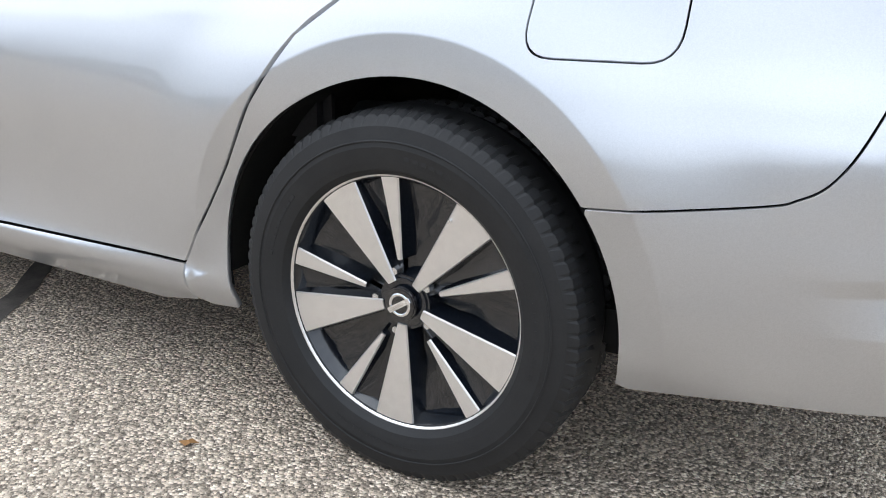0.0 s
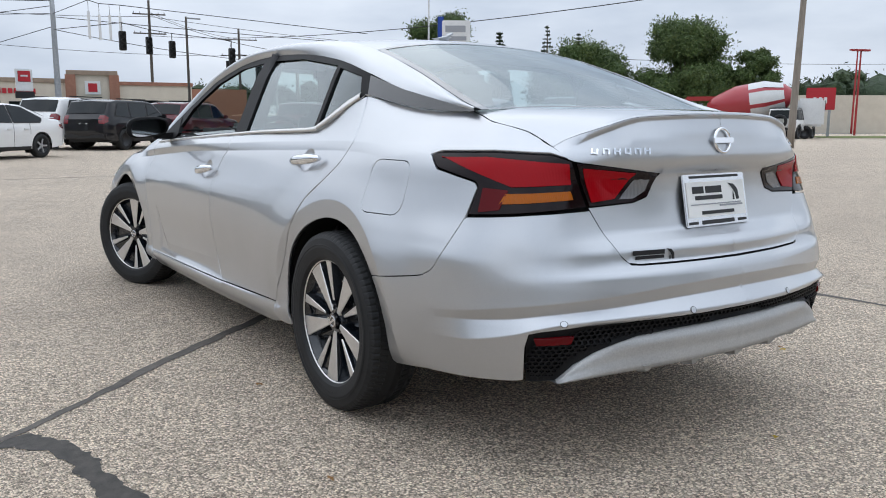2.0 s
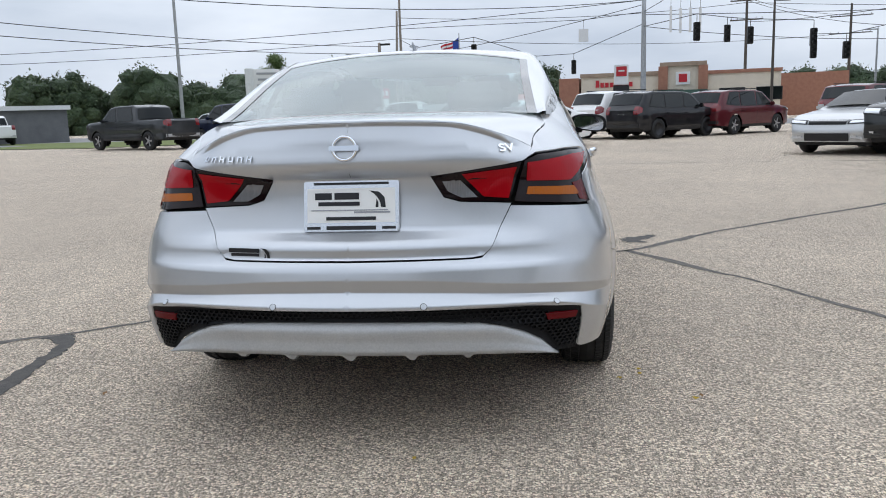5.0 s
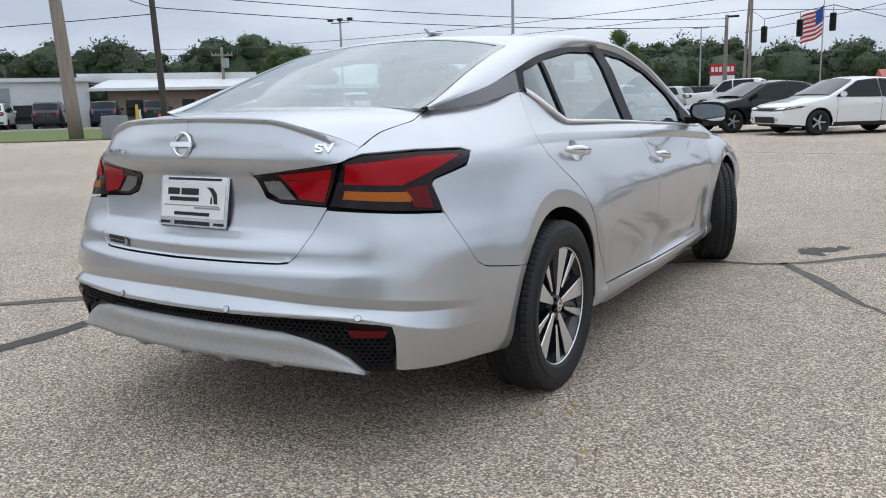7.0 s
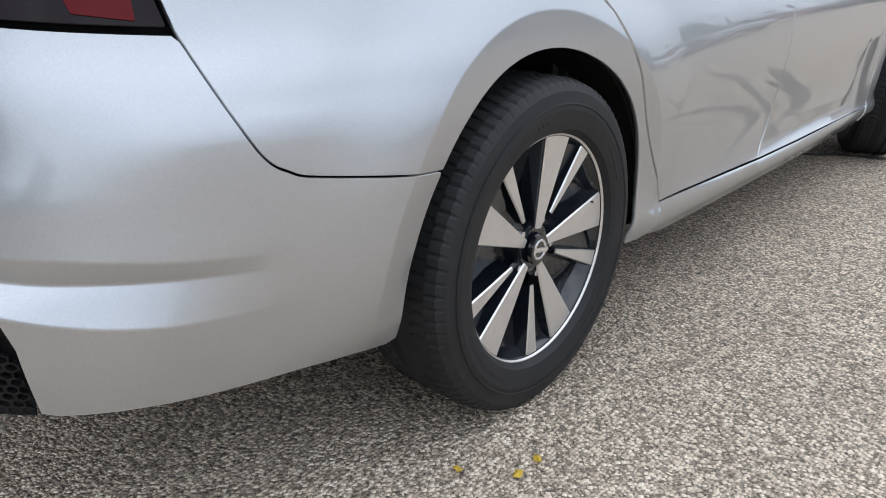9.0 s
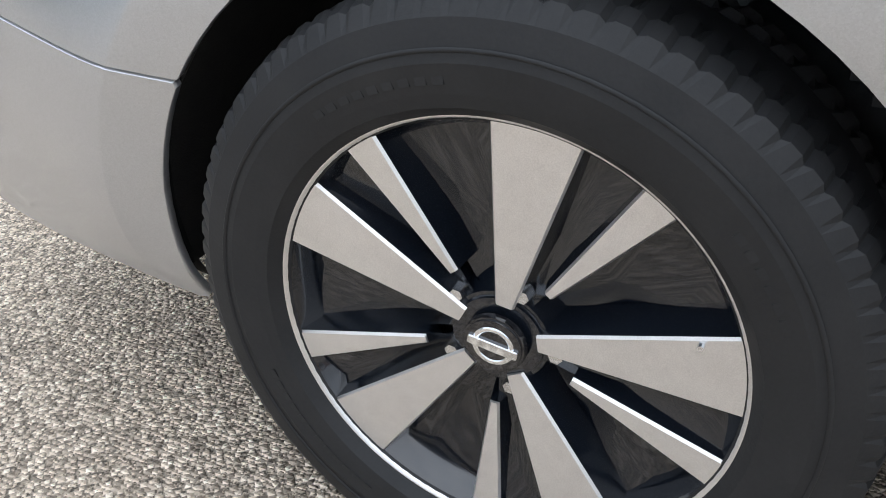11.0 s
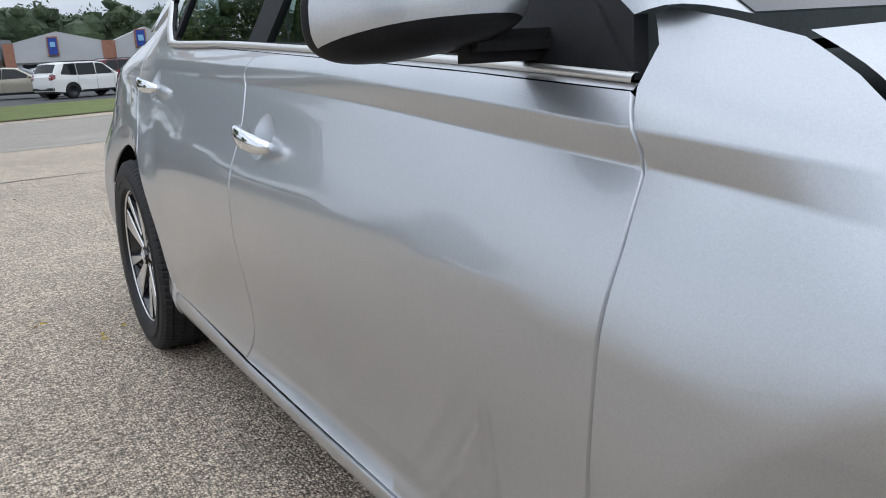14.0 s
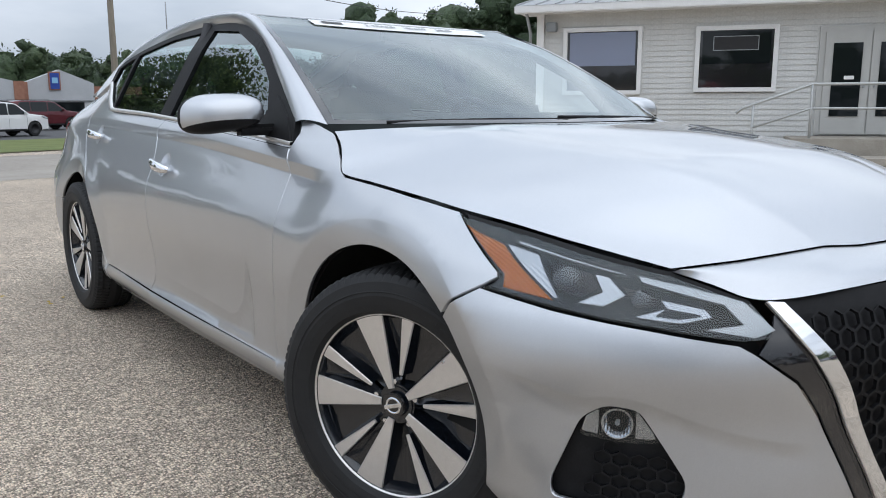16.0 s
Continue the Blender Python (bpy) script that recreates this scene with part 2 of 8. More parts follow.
def tube(name, pts, r, mat, parent=None, seg=8, closed=False, label="", radii=None):
    """A round bar along a line of points."""
    p = [Vector(q) for q in pts]
    n = len(p)
    verts, faces = [], []
    up = None
    for i in range(n):
        d = (p[(i + 1) % n] - p[i - 1]) if closed else (p[min(i + 1, n - 1)] - p[max(i - 1, 0)])
        d.normalize()
        if up is None:
            up = Vector((0, 0, 1)) if abs(d.z) < 0.9 else Vector((1, 0, 0))
        side = d.cross(up).normalized()
        up = side.cross(d).normalized()
        rr = float(radii[i] if radii else r)
        for k in range(seg):
            a = 2 * math.pi * k / seg
            verts.append(p[i] + rr * (math.cos(a) * side + math.sin(a) * up))
    for i in range(n if closed else n - 1):
        j = (i + 1) % n
        for k in range(seg):
            faces.append((i * seg + k, i * seg + (k + 1) % seg, j * seg + (k + 1) % seg, j * seg + k))
    if not closed:
        faces.append(tuple(range(seg))[::-1])
        faces.append(tuple(range((n - 1) * seg, n * seg)))
    return obj(name, verts, faces, mat, parent, label)


def lathe(profile, seg, axis="X", bump_fn=None):
    """Verts and faces of a profile of (along, radius) turned round an axis."""
    v, f = [], []
    m = len(profile)
    for i in range(seg):
        a = 2 * math.pi * i / seg
        for j, (h, r) in enumerate(profile):
            rr = r + (bump_fn(i, j, a) if bump_fn else 0.0)
            v.append((h, rr * math.cos(a), rr * math.sin(a)) if axis == "X" else (rr * math.cos(a), rr * math.sin(a), h))
    for i in range(seg):
        k = (i + 1) % seg
        for j in range(m - 1):
            f.append((i * m + j, i * m + j + 1, k * m + j + 1, k * m + j))
    return v, f


def smooth_line(pts, n, closed=False):
    """Points along a Catmull-Rom curve, evenly by parameter."""
    p = np.array(pts, float)
    k = len(p)
    ts = np.linspace(0, k if closed else k - 1, n, endpoint=not closed)
    out = []
    for t in ts:
        i = int(min(math.floor(t), (k if closed else k - 1) - 1))
        f = t - i
        g = (lambda q: p[q % k]) if closed else (lambda q: p[min(max(q, 0), k - 1)])
        a, b, c, d = g(i - 1), g(i), g(i + 1), g(i + 2)
        out.append(0.5 * (2 * b + (c - a) * f + (2 * a - 5 * b + 4 * c - d) * f * f + (3 * b - a - 3 * c + d) * f ** 3))
    return np.array(out)


def rounded(poly, r, seg=5):
    """A closed outline with its corners rounded; r: one radius, or one for each corner."""
    p = [Vector(q) for q in poly]
    n, out = len(p), []
    rs = r if isinstance(r, (list, tuple)) else [r] * n
    for i in range(n):
        a, b, c = p[i - 1], p[i], p[(i + 1) % n]
        d1, d2 = (a - b), (c - b)
        q = min(rs[i], 0.45 * d1.length, 0.45 * d2.length)
        if q < 1e-5:
            out.append(b)
            continue
        s, e = b + d1.normalized() * q, b + d2.normalized() * q
        for k in range(seg + 1):
            t = k / seg
            out.append((1 - t) ** 2 * s + 2 * t * (1 - t) * b + t * t * e)
    return [tuple(q) for q in out]


def resample(poly, step):
    out = []
    n = len(poly)
    for i in range(n):
        a, b = np.array(poly[i]), np.array(poly[(i + 1) % n])
        k = max(1, int(np.ceil(np.linalg.norm(b - a) / step)))
        out += [tuple(a + (b - a) * j / k) for j in range(k)]
    return out


def inside_2d(p, poly):
    x, y = p
    hit = False
    for (ax, ay), (bx, by) in zip(poly, poly[1:] + poly[:1]):
        if (ay > y) != (by > y) and x < (bx - ax) * (y - ay) / (by - ay) + ax:
            hit = not hit
    return hit


def fill_2d(poly, step, holes=(), extra=None):
    """Triangles that fill an outline, with an even grid of points inside."""
    loops = [resample(poly, step)] + [resample(h, step) for h in holes]
    pts, edges = [], []
    for lp in loops:
        s = len(pts)
        pts += lp
        edges += [(s + i, s + (i + 1) % len(lp)) for i in range(len(lp))]
    a = np.array(pts)
    lo, hi = a.min(0), a.max(0)
    gx, gy = np.arange(lo[0] + step * 0.5, hi[0], step), np.arange(lo[1] + step * 0.5, hi[1], step)
    grid = np.array([(x, y) for x in gx for y in gy]).reshape(-1, 2)
    more = np.array(extra(lo, hi) if extra else []).reshape(-1, 2)
    if len(more):
        far = np.array([np.hypot(*(more - g).T).min() > 0.42 * step for g in grid])
        grid = np.concatenate([grid[far], more])
    if len(grid):
        seg_a, seg_b = [], []
        for lp in loops:
            q = np.array(lp)
            seg_a.append(q)
            seg_b.append(np.roll(q, -1, 0))
        sa, sb = np.concatenate(seg_a), np.concatenate(seg_b)
        inside = np.zeros(len(grid), bool)
        near = np.full(len(grid), 9.0)
        for p, q in zip(sa, sb):
            c = (p[1] > grid[:, 1]) != (q[1] > grid[:, 1])
            with np.errstate(divide="ignore", invalid="ignore"):
                xi = (q[0] - p[0]) * (grid[:, 1] - p[1]) / (q[1] - p[1] if q[1] != p[1] else 1e-9) + p[0]
            inside ^= c & (grid[:, 0] < xi)
            d = q - p
            t = np.clip(((grid - p) @ d) / max(d @ d, 1e-12), 0, 1)
            near = np.minimum(near, np.hypot(*(grid - (p + t[:, None] * d)).T))
        room = np.full(len(grid), 0.35 * step)
        if len(more):
            room[-len(more):] = 0.0025
        grid = grid[inside & (near > room)]
        pts = pts + [tuple(g) for g in grid]
    vs, _, fs, *_ = delaunay_2d_cdt([Vector(p) for p in pts], edges, [], 1, 1e-6)
    vs, fs = np.array([tuple(v) for v in vs]), [tuple(f) for f in fs]
    for h in loops[1:]:
        fs = [f for f in fs if not inside_2d(vs[list(f)].mean(0), h)]
    return vs, fs, len(loops[0])


def text_mesh(name, body, size, m, mat, parent=None, depth=0.0008, bold=0.0, label="", squeeze=1.0, shear=0.0):
    cu = bpy.data.curves.new(name, "FONT")
    cu.body, cu.size, cu.extrude, cu.align_x, cu.align_y, cu.offset, cu.shear = body, size, depth, "CENTER", "CENTER", bold, shear
    tmp = bpy.data.objects.new(name, cu)
    scene.collection.objects.link(tmp)
    dg = bpy.context.evaluated_depsgraph_get()
    me = bpy.data.meshes.new_from_object(tmp.evaluated_get(dg))
    bpy.data.objects.remove(tmp)
    me.materials.clear()
    me.materials.append(mat)
    ob = new(name, me)
    ob.parent = parent
    ob.matrix_basis = m @ Matrix.Diagonal((squeeze, 1, 1, 1))
    if label:
        ob["label"] = label
    return ob


def hermite(xs, ys, q):
    """Shape-keeping cubic through (xs, ys); ys may hold several columns, q one place per column."""
    xs, ys = np.asarray(xs, float), np.asarray(ys, float)
    if ys.ndim == 1:
        ys = np.repeat(ys[:, None], len(q), 1)
    h = np.diff(xs)[:, None]
    d = np.diff(ys, axis=0) / h
    m = np.zeros_like(ys)
    same = d[:-1] * d[1:] > 0
    w1, w2 = 2 * h[1:] + h[:-1], h[1:] + 2 * h[:-1]
    with np.errstate(divide="ignore", invalid="ignore"):
        mid = (w1 + w2) / (w1 / d[:-1] + w2 / d[1:])
    m[1:-1] = np.where(same, mid, 0)
    m[0], m[-1] = d[0], d[-1]
    q = np.clip(q, xs[0], xs[-1])
    i = np.clip(np.searchsorted(xs, q) - 1, 0, len(xs) - 2)
    c = np.arange(ys.shape[1])
    hh = h[i, 0]
    t = (q - xs[i]) / hh
    return ((1 + 2 * t) * (1 - t) ** 2 * ys[i, c] + t * (1 - t) ** 2 * hh * m[i, c]
            + t * t * (3 - 2 * t) * ys[i + 1, c] + t * t * (t - 1) * hh * m[i + 1, c])

# ---------------------------------------------------------------- ground
def ground_material():
    """Old chip-sealed paving: rounded pea stones in a grey binder."""
    m = material("pea_stone_paving", (0.30, 0.28, 0.25), 0.85)
    n, l, b = nodes_of(m)
    v1 = noise_node(m, 128.0, kind="ShaderNodeTexVoronoi", stretch=(1, 1, 0.02))
    v2 = noise_node(m, 210.0, kind="ShaderNodeTexVoronoi", stretch=(1, 1, 0.02))
    v1.distance = "MANHATTAN"
    big = noise_node(m, 0.35, 5.0)
    mid = noise_node(m, 3.5, 5.0)
    sep1, sep2 = n.new("ShaderNodeSeparateColor"), n.new("ShaderNodeSeparateColor")
    l.new(v1.outputs["Color"], sep1.inputs["Color"])
    l.new(v2.outputs["Color"], sep2.inputs["Color"])
    stones = ramp(m, sep1.outputs["Red"], [(0.0, (0.185, 0.157, 0.129)), (0.18, (0.330, 0.281, 0.228)), (0.45, (0.597, 0.512, 0.423)), (0.72, (0.783, 0.687, 0.575)), (1.0, (0.948, 0.866, 0.760))])
    fines = ramp(m, sep2.outputs["Green"], [(0.0, (0.093, 0.080, 0.065)), (0.5, (0.268, 0.229, 0.186)), (1.0, (0.577, 0.497, 0.408))])
    edge = ramp(m, v1.outputs["Distance"], [(0.72, (0, 0, 0)), (1.0, (1, 1, 1))])
    c = mix(m, edge, stones, fines)
    tone = ramp(m, big.outputs["Fac"], [(0.3, (1.02, 0.97, 0.92)), (0.7, (1.27, 1.21, 1.14))])
    c = mix(m, 1.0, c, tone, "MULTIPLY")
    tone2 = ramp(m, mid.outputs["Fac"], [(0.3, (0.90, 0.90, 0.90)), (0.7, (1.06, 1.06, 1.05))])
    c = mix(m, 1.0, c, tone2, "MULTIPLY")
    l.new(c, b.inputs["Base Color"])
    inv = n.new("ShaderNodeMath")
    inv.operation = "SUBTRACT"
    inv.inputs[0].default_value = 1.0
    l.new(v1.outputs["Distance"], inv.inputs[1])
    bump(m, inv.outputs[0], 1.0, 0.007)
    return m


PAVING = ground_material()
GRASS = varied("grass", (0.095, 0.125, 0.028), (0.165, 0.19, 0.055), 1.5, 0.9, relief=0.02)
ROAD = varied("asphalt_road", (0.055, 0.056, 0.058), (0.08, 0.08, 0.082), 1.0, 0.85, relief=0.004)
SEALER = varied("crack_sealer", (0.055, 0.048, 0.042), (0.14, 0.122, 0.105), 14, 0.75, relief=0.002)


def sheet(name, poly, z, mat, label, category, step=None, kind="structure"):
    vs, fs, _ = fill_2d(poly, step or 40.0)
    ob = obj(name, [(x, y, z) for x, y in vs], fs, mat, None, "", smooth=False)
    return tagged(ob, label, category, kind=kind)


def ground_z(x, y):
    """The lot falls gently away behind the sedan."""
    return -.33 * step_01((-y - 5.5) / 9.5)


def step_01(t):
    t = np.clip(t, 0, 1)
    return t * t * (3 - 2 * t)


gy = np.r_[-900, -300, -120, -60, np.linspace(-30, -4, 40), 60, 300, 900]
gx = np.r_[-900, -200, -60, -20, 0, 20, 60, 200, 900]
gv = [(x, y, float(ground_z(x, y))) for y in gy for x in gx]
gf = [(j * 9 + i, j * 9 + i + 1, j * 9 + i + 10, j * 9 + i + 9) for j in range(len(gy) - 1) for i in range(8)]
tagged(obj("ground", gv, gf, PAVING), "weathered pea-stone paving of a car lot, pale grey", "ground", kind="structure")


def draped(name, poly, lift, mat, label, category, step=1.0, edge=True):
    """A flat patch laid on the ground, a few millimetres proud."""
    vs, fs, _ = fill_2d(poly, step)
    return tagged(obj(name, [(x, y, float(ground_z(x, y)) + lift) for x, y in vs], fs, mat, None, smooth=False), label, category, kind="structure")


draped("lane", [(-40, -25.0), (-14, -16.8), (-1, -11.1), (4.3, -9.0), (12, -7.0), (60, 0), (60, -24), (12, -21.5), (2.0, -20.0), (-6, -21.8), (-40, -28)], .004, varied("smooth_grey_asphalt", (0.27, 0.240, 0.205), (0.35, 0.315, 0.272), .6, .85, relief=.003), "smoother grey asphalt side lane", "lane", 2.0)
draped("verge", [(-60, -34), (-6, -24.0), (2.0, -20.6), (12, -22), (60, -26), (60, -36), (2, -31), (-60, -46)], .03, GRASS, "mown grass verge", "grass", 3.0)
draped("shop_car_park", [(-120, -45), (2, -31.4), (70, -36.5), (120, -70), (120, -120), (-120, -120)], .008, ROAD, "dark asphalt shop car park", "car park", 12.0)
draped("road", [(-150, 52), (-9, 47), (10, 46), (40, 40), (150, 20), (150, 34), (44, 55), (12, 66), (-9, 66), (-150, 66)], .006, varied("grey_road", (0.20, 0.20, 0.195), (0.26, 0.255, 0.25), .5, .85), "grey road at the junction", "road", 12.0)
draped("verge", [(-21, 33.5), (-9.5, 37.6), (-5.5, 44.5), (-22, 46), (-60, 51), (-60, 46)], .03, GRASS, "mown grass island beside the road", "grass", 3.0)
draped("verge", [(-60, 3), (-27.5, 14.5), (-23.0, 18.2), (-22.2, 21.0), (-31, 31), (-44, 33), (-60, 18)], .03, GRASS, "grass strip beside the side road", "grass", 3.0)
draped("road", [(-62, 12), (-45.5, 30.5), (-33, 44), (-29, 41), (-42, 26.5), (-57, 8)], .034, bpy.data.materials["grey_road"], "grey side road before the long building", "road", 4.0)
draped("verge", [(48, 25), (50, 31), (90, 12), (88, 4)], .03, GRASS, "grass verge beyond the lot", "grass", 4.0)


def seam(name, pts, w, mat, label, rough=.25, seed=0, lift=.0025):
    """A crack filled with old sealer: a ragged dark ribbon."""
    rng = random.Random(seed)
    p = smooth_line(pts, 14 * len(pts) + 20)
    V, F = [], []
    wob = np.array([[rng.uniform(-1, 1) for _ in range(3)] for _ in range(len(p) + 16)])
    wob = sum(wob[k:k + len(p)] for k in range(16)) / 4.0
    for i in range(len(p)):
        d = p[min(i + 1, len(p) - 1)] - p[max(i - 1, 0)]
        d = d / max(np.linalg.norm(d), 1e-9)
        n = np.array([-d[1], d[0]])
        c = p[i] + n * wob[i, 0] * w * rough
        for k in (-1, 1):
            q = c + n * k * w * max(.12, .5 + .45 * wob[i, 1 + (k > 0)] * rough * 2)
            V.append((q[0], q[1], float(ground_z(*q)) + lift))
    F = [(2 * i, 2 * i + 1, 2 * i + 3, 2 * i + 2) for i in range(len(p) - 1)]
    return tagged(obj(name, V, F, mat, None, smooth=False), label, "crack", kind="structure")


DARK_SEALER = varied("dark_sealer_stain", (0.020, 0.018, 0.016), (0.075, 0.066, 0.057), 22, 0.7, relief=0.002)
SEAL = "old sealed crack across the paving"
seam("paving_crack", [(-3.6, -1.4), (-2.5, -.12), (-1.9, .40), (-1.2, .95), (-.5, 1.5), (.2, 2.1), (.72, 2.62), (1.28, 2.82), (1.9, 3.45), (2.4, 3.95), (4.5, 5.75), (6.0, 7.0)], .055, SEALER, SEAL, .35, 1)
seam("paving_crack", [(1.28, 2.82), (1.75, 2.0), (1.92, 1.70), (2.20, 1.15), (2.38, .62), (2.48, .15), (2.55, -.5)], .045, SEALER, SEAL, .35, 2)
seam("paving_crack", [(-1.95, .32), (-1.80, .10), (-1.72, -.25), (-1.66, -.70), (-1.60, -1.1)], .085, DARK_SEALER, "dark sealer stain on the paving", .35, 3)
seam("paving_crack", [(-9.5, 16.4), (-4.0, 14.4), (-.5, 13.4), (1.2, 13.3), (6.5, 12.6), (12, 10.2)], .07, SEALER, SEAL, .3, 4)
seam("paving_crack", [(6.0, -4.2), (3.1, -4.7), (1.2, -5.25), (.1, -5.4), (-3, -5.9), (-8, -6.6)], .035, SEALER, SEAL, .4, 5)
seam("paving_crack", [(-2.2, .1), (-2.9, -.4), (-4.2, -.3), (-7, .2)], .03, SEALER, SEAL, .4, 6)
seam("paving_crack", [(-14, 19), (-8, 16.6), (-6.2, 17.2)], .04, SEALER, SEAL, .4, 7)
seam("paving_crack", [(5.5, 10.4), (8.0, 9.6), (11.5, 7.8), (14, 8.5)], .03, SEALER, SEAL, .4, 8)
seam("paving_crack", [(1.55, 3.62), (1.42, 3.38), (1.38, 3.20)], .20, DARK_SEALER, "dark sealer stain on the paving", .3, 9)
# fallen leaves and grit
LEAFLET = material("dry_leaf", (0.28, 0.14, 0.05), 0.8)
YELLOW_LEAF = material("yellow_leaf", (0.55, 0.36, 0.04), 0.7)
GRIT = material("dark_clod", (0.06, 0.05, 0.045), 0.9)
for x, y, s_, mt in ((-1.017, .385, .020, LEAFLET), (-1.18, -.55, .018, LEAFLET), (1.19, -.53, .018, YELLOW_LEAF), (1.02, -.24, .018, YELLOW_LEAF), (.93, -.30, .014, YELLOW_LEAF), (1.02, -.18, .016, YELLOW_LEAF), (1.22, -.5, .016, LEAFLET), (.2, -1.12, .014, YELLOW_LEAF), (1.34, -1.62, .022, GRIT), (1.75, -1.75, .016, GRIT), (1.28, -2.9, .02, GRIT), (1.0, -4.1, .02, GRIT)):
    a = random.random() * 6.28
    v = [(math.cos(a + k * 1.047) * s_ * (1.0 if k % 3 == 0 else .5), math.sin(a + k * 1.047) * s_ * (1.0 if k % 3 == 0 else .5), .004 + .006 * (k % 2)) for k in range(6)] + [(0, 0, .012)]
    ob = obj("fallen_leaf" if mt is not GRIT else "clod", v, [(k, (k + 1) % 6, 6) for k in range(6)], mt, None, smooth=False)
    ob.matrix_basis = pose(x, y, float(ground_z(x, y)))
    tagged(ob, "small dry leaf on the paving" if mt is not GRIT else "small dark clod on the paving", "leaf" if mt is not GRIT else "clod", group="litter on the paving")

# ---------------------------------------------------------------- wheels of the sedan
RIM_R, HUB_Z = 0.231, 0.328


def tyre_bumps(seg):
    def fn(i, j, a):
        k = i % 4
        if j in (4, 5, 13, 14):                       # shoulder blocks with slots between
            return -0.0035 if k == 0 else 0.0
        if j in (7, 11):                              # tread rows, sipes
            return -0.005 if (i + 2) % 4 == 0 else 0.0
        return 0.0
    return fn


def wheel(parent, m, label):
    """Ten-spoke two-tone alloy wheel with its tyre. The outer face looks along +x of m."""
    v, f = lathe([(-0.09, 0.218), (-0.08, 0.205), (0.02, 0.200), (0.06, 0.212), (0.074, 0.223), (0.086, 0.229)], 72)
    w = obj("wheel", v, f, WHEEL_BLACK, parent, label)
    w.matrix_basis = m
    prof = [(-0.086, 0.222), (-0.099, 0.235), (-0.106, 0.275), (-0.100, 0.308), (-0.090, 0.325), (-0.070, 0.3315),
            (-0.066, 0.325), (-0.035, 0.333), (-0.031, 0.326), (0.0, 0.3335), (0.031, 0.326), (0.035, 0.333),
            (0.066, 0.325), (0.070, 0.3315), (0.090, 0.325), (0.100, 0.308), (0.106, 0.275), (0.104, 0.262), (0.102, 0.250), (0.099, 0.238), (0.088, 0.229), (0.080, 0.222)]
    v, f = lathe(prof, 344, bump_fn=tyre_bumps(344))
    tyre = obj("tyre", v, f, RUBBER, w, "black all-season tyre with sharp tread blocks", smooth=False)
    # faint raised rings and lettering bars on the sidewall
    v, f = lathe([(0.1052, 0.283), (0.1072, 0.285), (0.1052, 0.287)], 96)
    obj("sidewall_ring", v, f, RUBBER, w)
    bars = []
    for a0, count in ((0.3, 9), (2.1, 12), (3.9, 9), (5.3, 6)):
        for k in range(count):
            a = a0 + k * 0.058
            bars.append(box_bm((0.0015, 0.010, 0.015), (0.1037, 0, 0.2655), turn=None))
            bmesh.ops.rotate(bars[-1], matrix=Matrix.Rotation(a, 3, "X"), verts=bars[-1].verts)
    part("sidewall_relief", join_bm(*bars), RUBBER, w)["kind"] = "stuff"
    v, f = lathe([(0.081, 0.2235), (0.0862, 0.2262), (0.0868, 0.2290), (0.084, 0.2315)], 96)
    obj("rim_lip", v, f, MACHINED, w, "bright machined rim edge")
    bm = cyl_bm(0.150, 0.150, 0.012, (0.012, 0, 0), "X", 40)
    part("brake_disc", bm, varied_iron, w, "rusty brake disc behind the spokes")
    # black spider with the spokes standing on it
    bm = cyl_bm(0.066, 0.048, 0.05, (0.040, 0, 0), "X", 40, 0.004)
    part("hub", bm, WHEEL_BLACK, w)
    def spoke(ang, w0, w1, r0, r1, wide):
        def face(x, s0, s1, shrink=0.0):
            return [(x + 0.000, r0, -s0), (x + 0.000, r0, s0), (x + 0.012, r1 + shrink, s1), (x + 0.012, r1 + shrink, -s1)]
        top = face(0.069, w0, w1)
        mid = face(0.066, w0 + 0.002, w1 + 0.002)
        low = face(0.030, w0 + 0.010, w1 + 0.014 if wide else w1 + 0.010)
        rot = Matrix.Rotation(ang, 3, "X")
        tv = [rot @ Vector(p) for p in top + mid]
        obj("spoke_face", tv, [(0, 1, 2, 3), (0, 4, 5, 1), (1, 5, 6, 2), (2, 6, 7, 3), (3, 7, 4, 0)], MACHINED, w, "machined silver spoke face", smooth=False)
        bv = [rot @ Vector(p) for p in mid + low]
        obj("spoke", bv, [(0, 1, 2, 3), (0, 4, 5, 1), (1, 5, 6, 2), (2, 6, 7, 3), (3, 7, 4, 0)], WHEEL_BLACK, w, smooth=False)
    for k in range(5):
        a = radians(90 + 72 * k)
        spoke(a, 0.0075, 0.0385, 0.040, 0.2245, True)
        spoke(a - radians(28.5), 0.0030, 0.0155, 0.078, 0.2245, False)
        # glossy black shelf between wide and narrow spoke pairs
        for d0, d1, x1 in ((radians(-28.5), 0.0, 0.058), (0.0, radians(43.5), 0.042)):
            b0, b1 = a + d0, a + d1
            vv = []
            for r, x in ((0.05, x1), (0.12, x1 - 0.004), (0.222, x1 + 0.016)):
                for t in (0.0, 0.5, 1.0):
                    q = b0 + (b1 - b0) * t
                    vv.append((x - (0.012 if t == 0.5 else 0), r * math.cos(q), r * math.sin(q)))
            ff = [(i, i + 1, i + 4, i + 3) for i in (0, 1, 3, 4)]
            obj("web", vv, ff, WHEEL_BLACK, w)
        nut = Matrix.Rotation(a + radians(-14), 3, "X") @ Vector((0, 0.057, 0))
        part("lug_nut", cyl_bm(0.0085, 0.007, 0.014, (0.060, nut.y, nut.z), "X", 6), DULL_CHROME, w, "dull chrome lug nut")
    part("valve", cyl_bm(0.004, 0.003, 0.03, (0.070, 0.17, 0.085), "X", 8), DULL_CHROME, w)
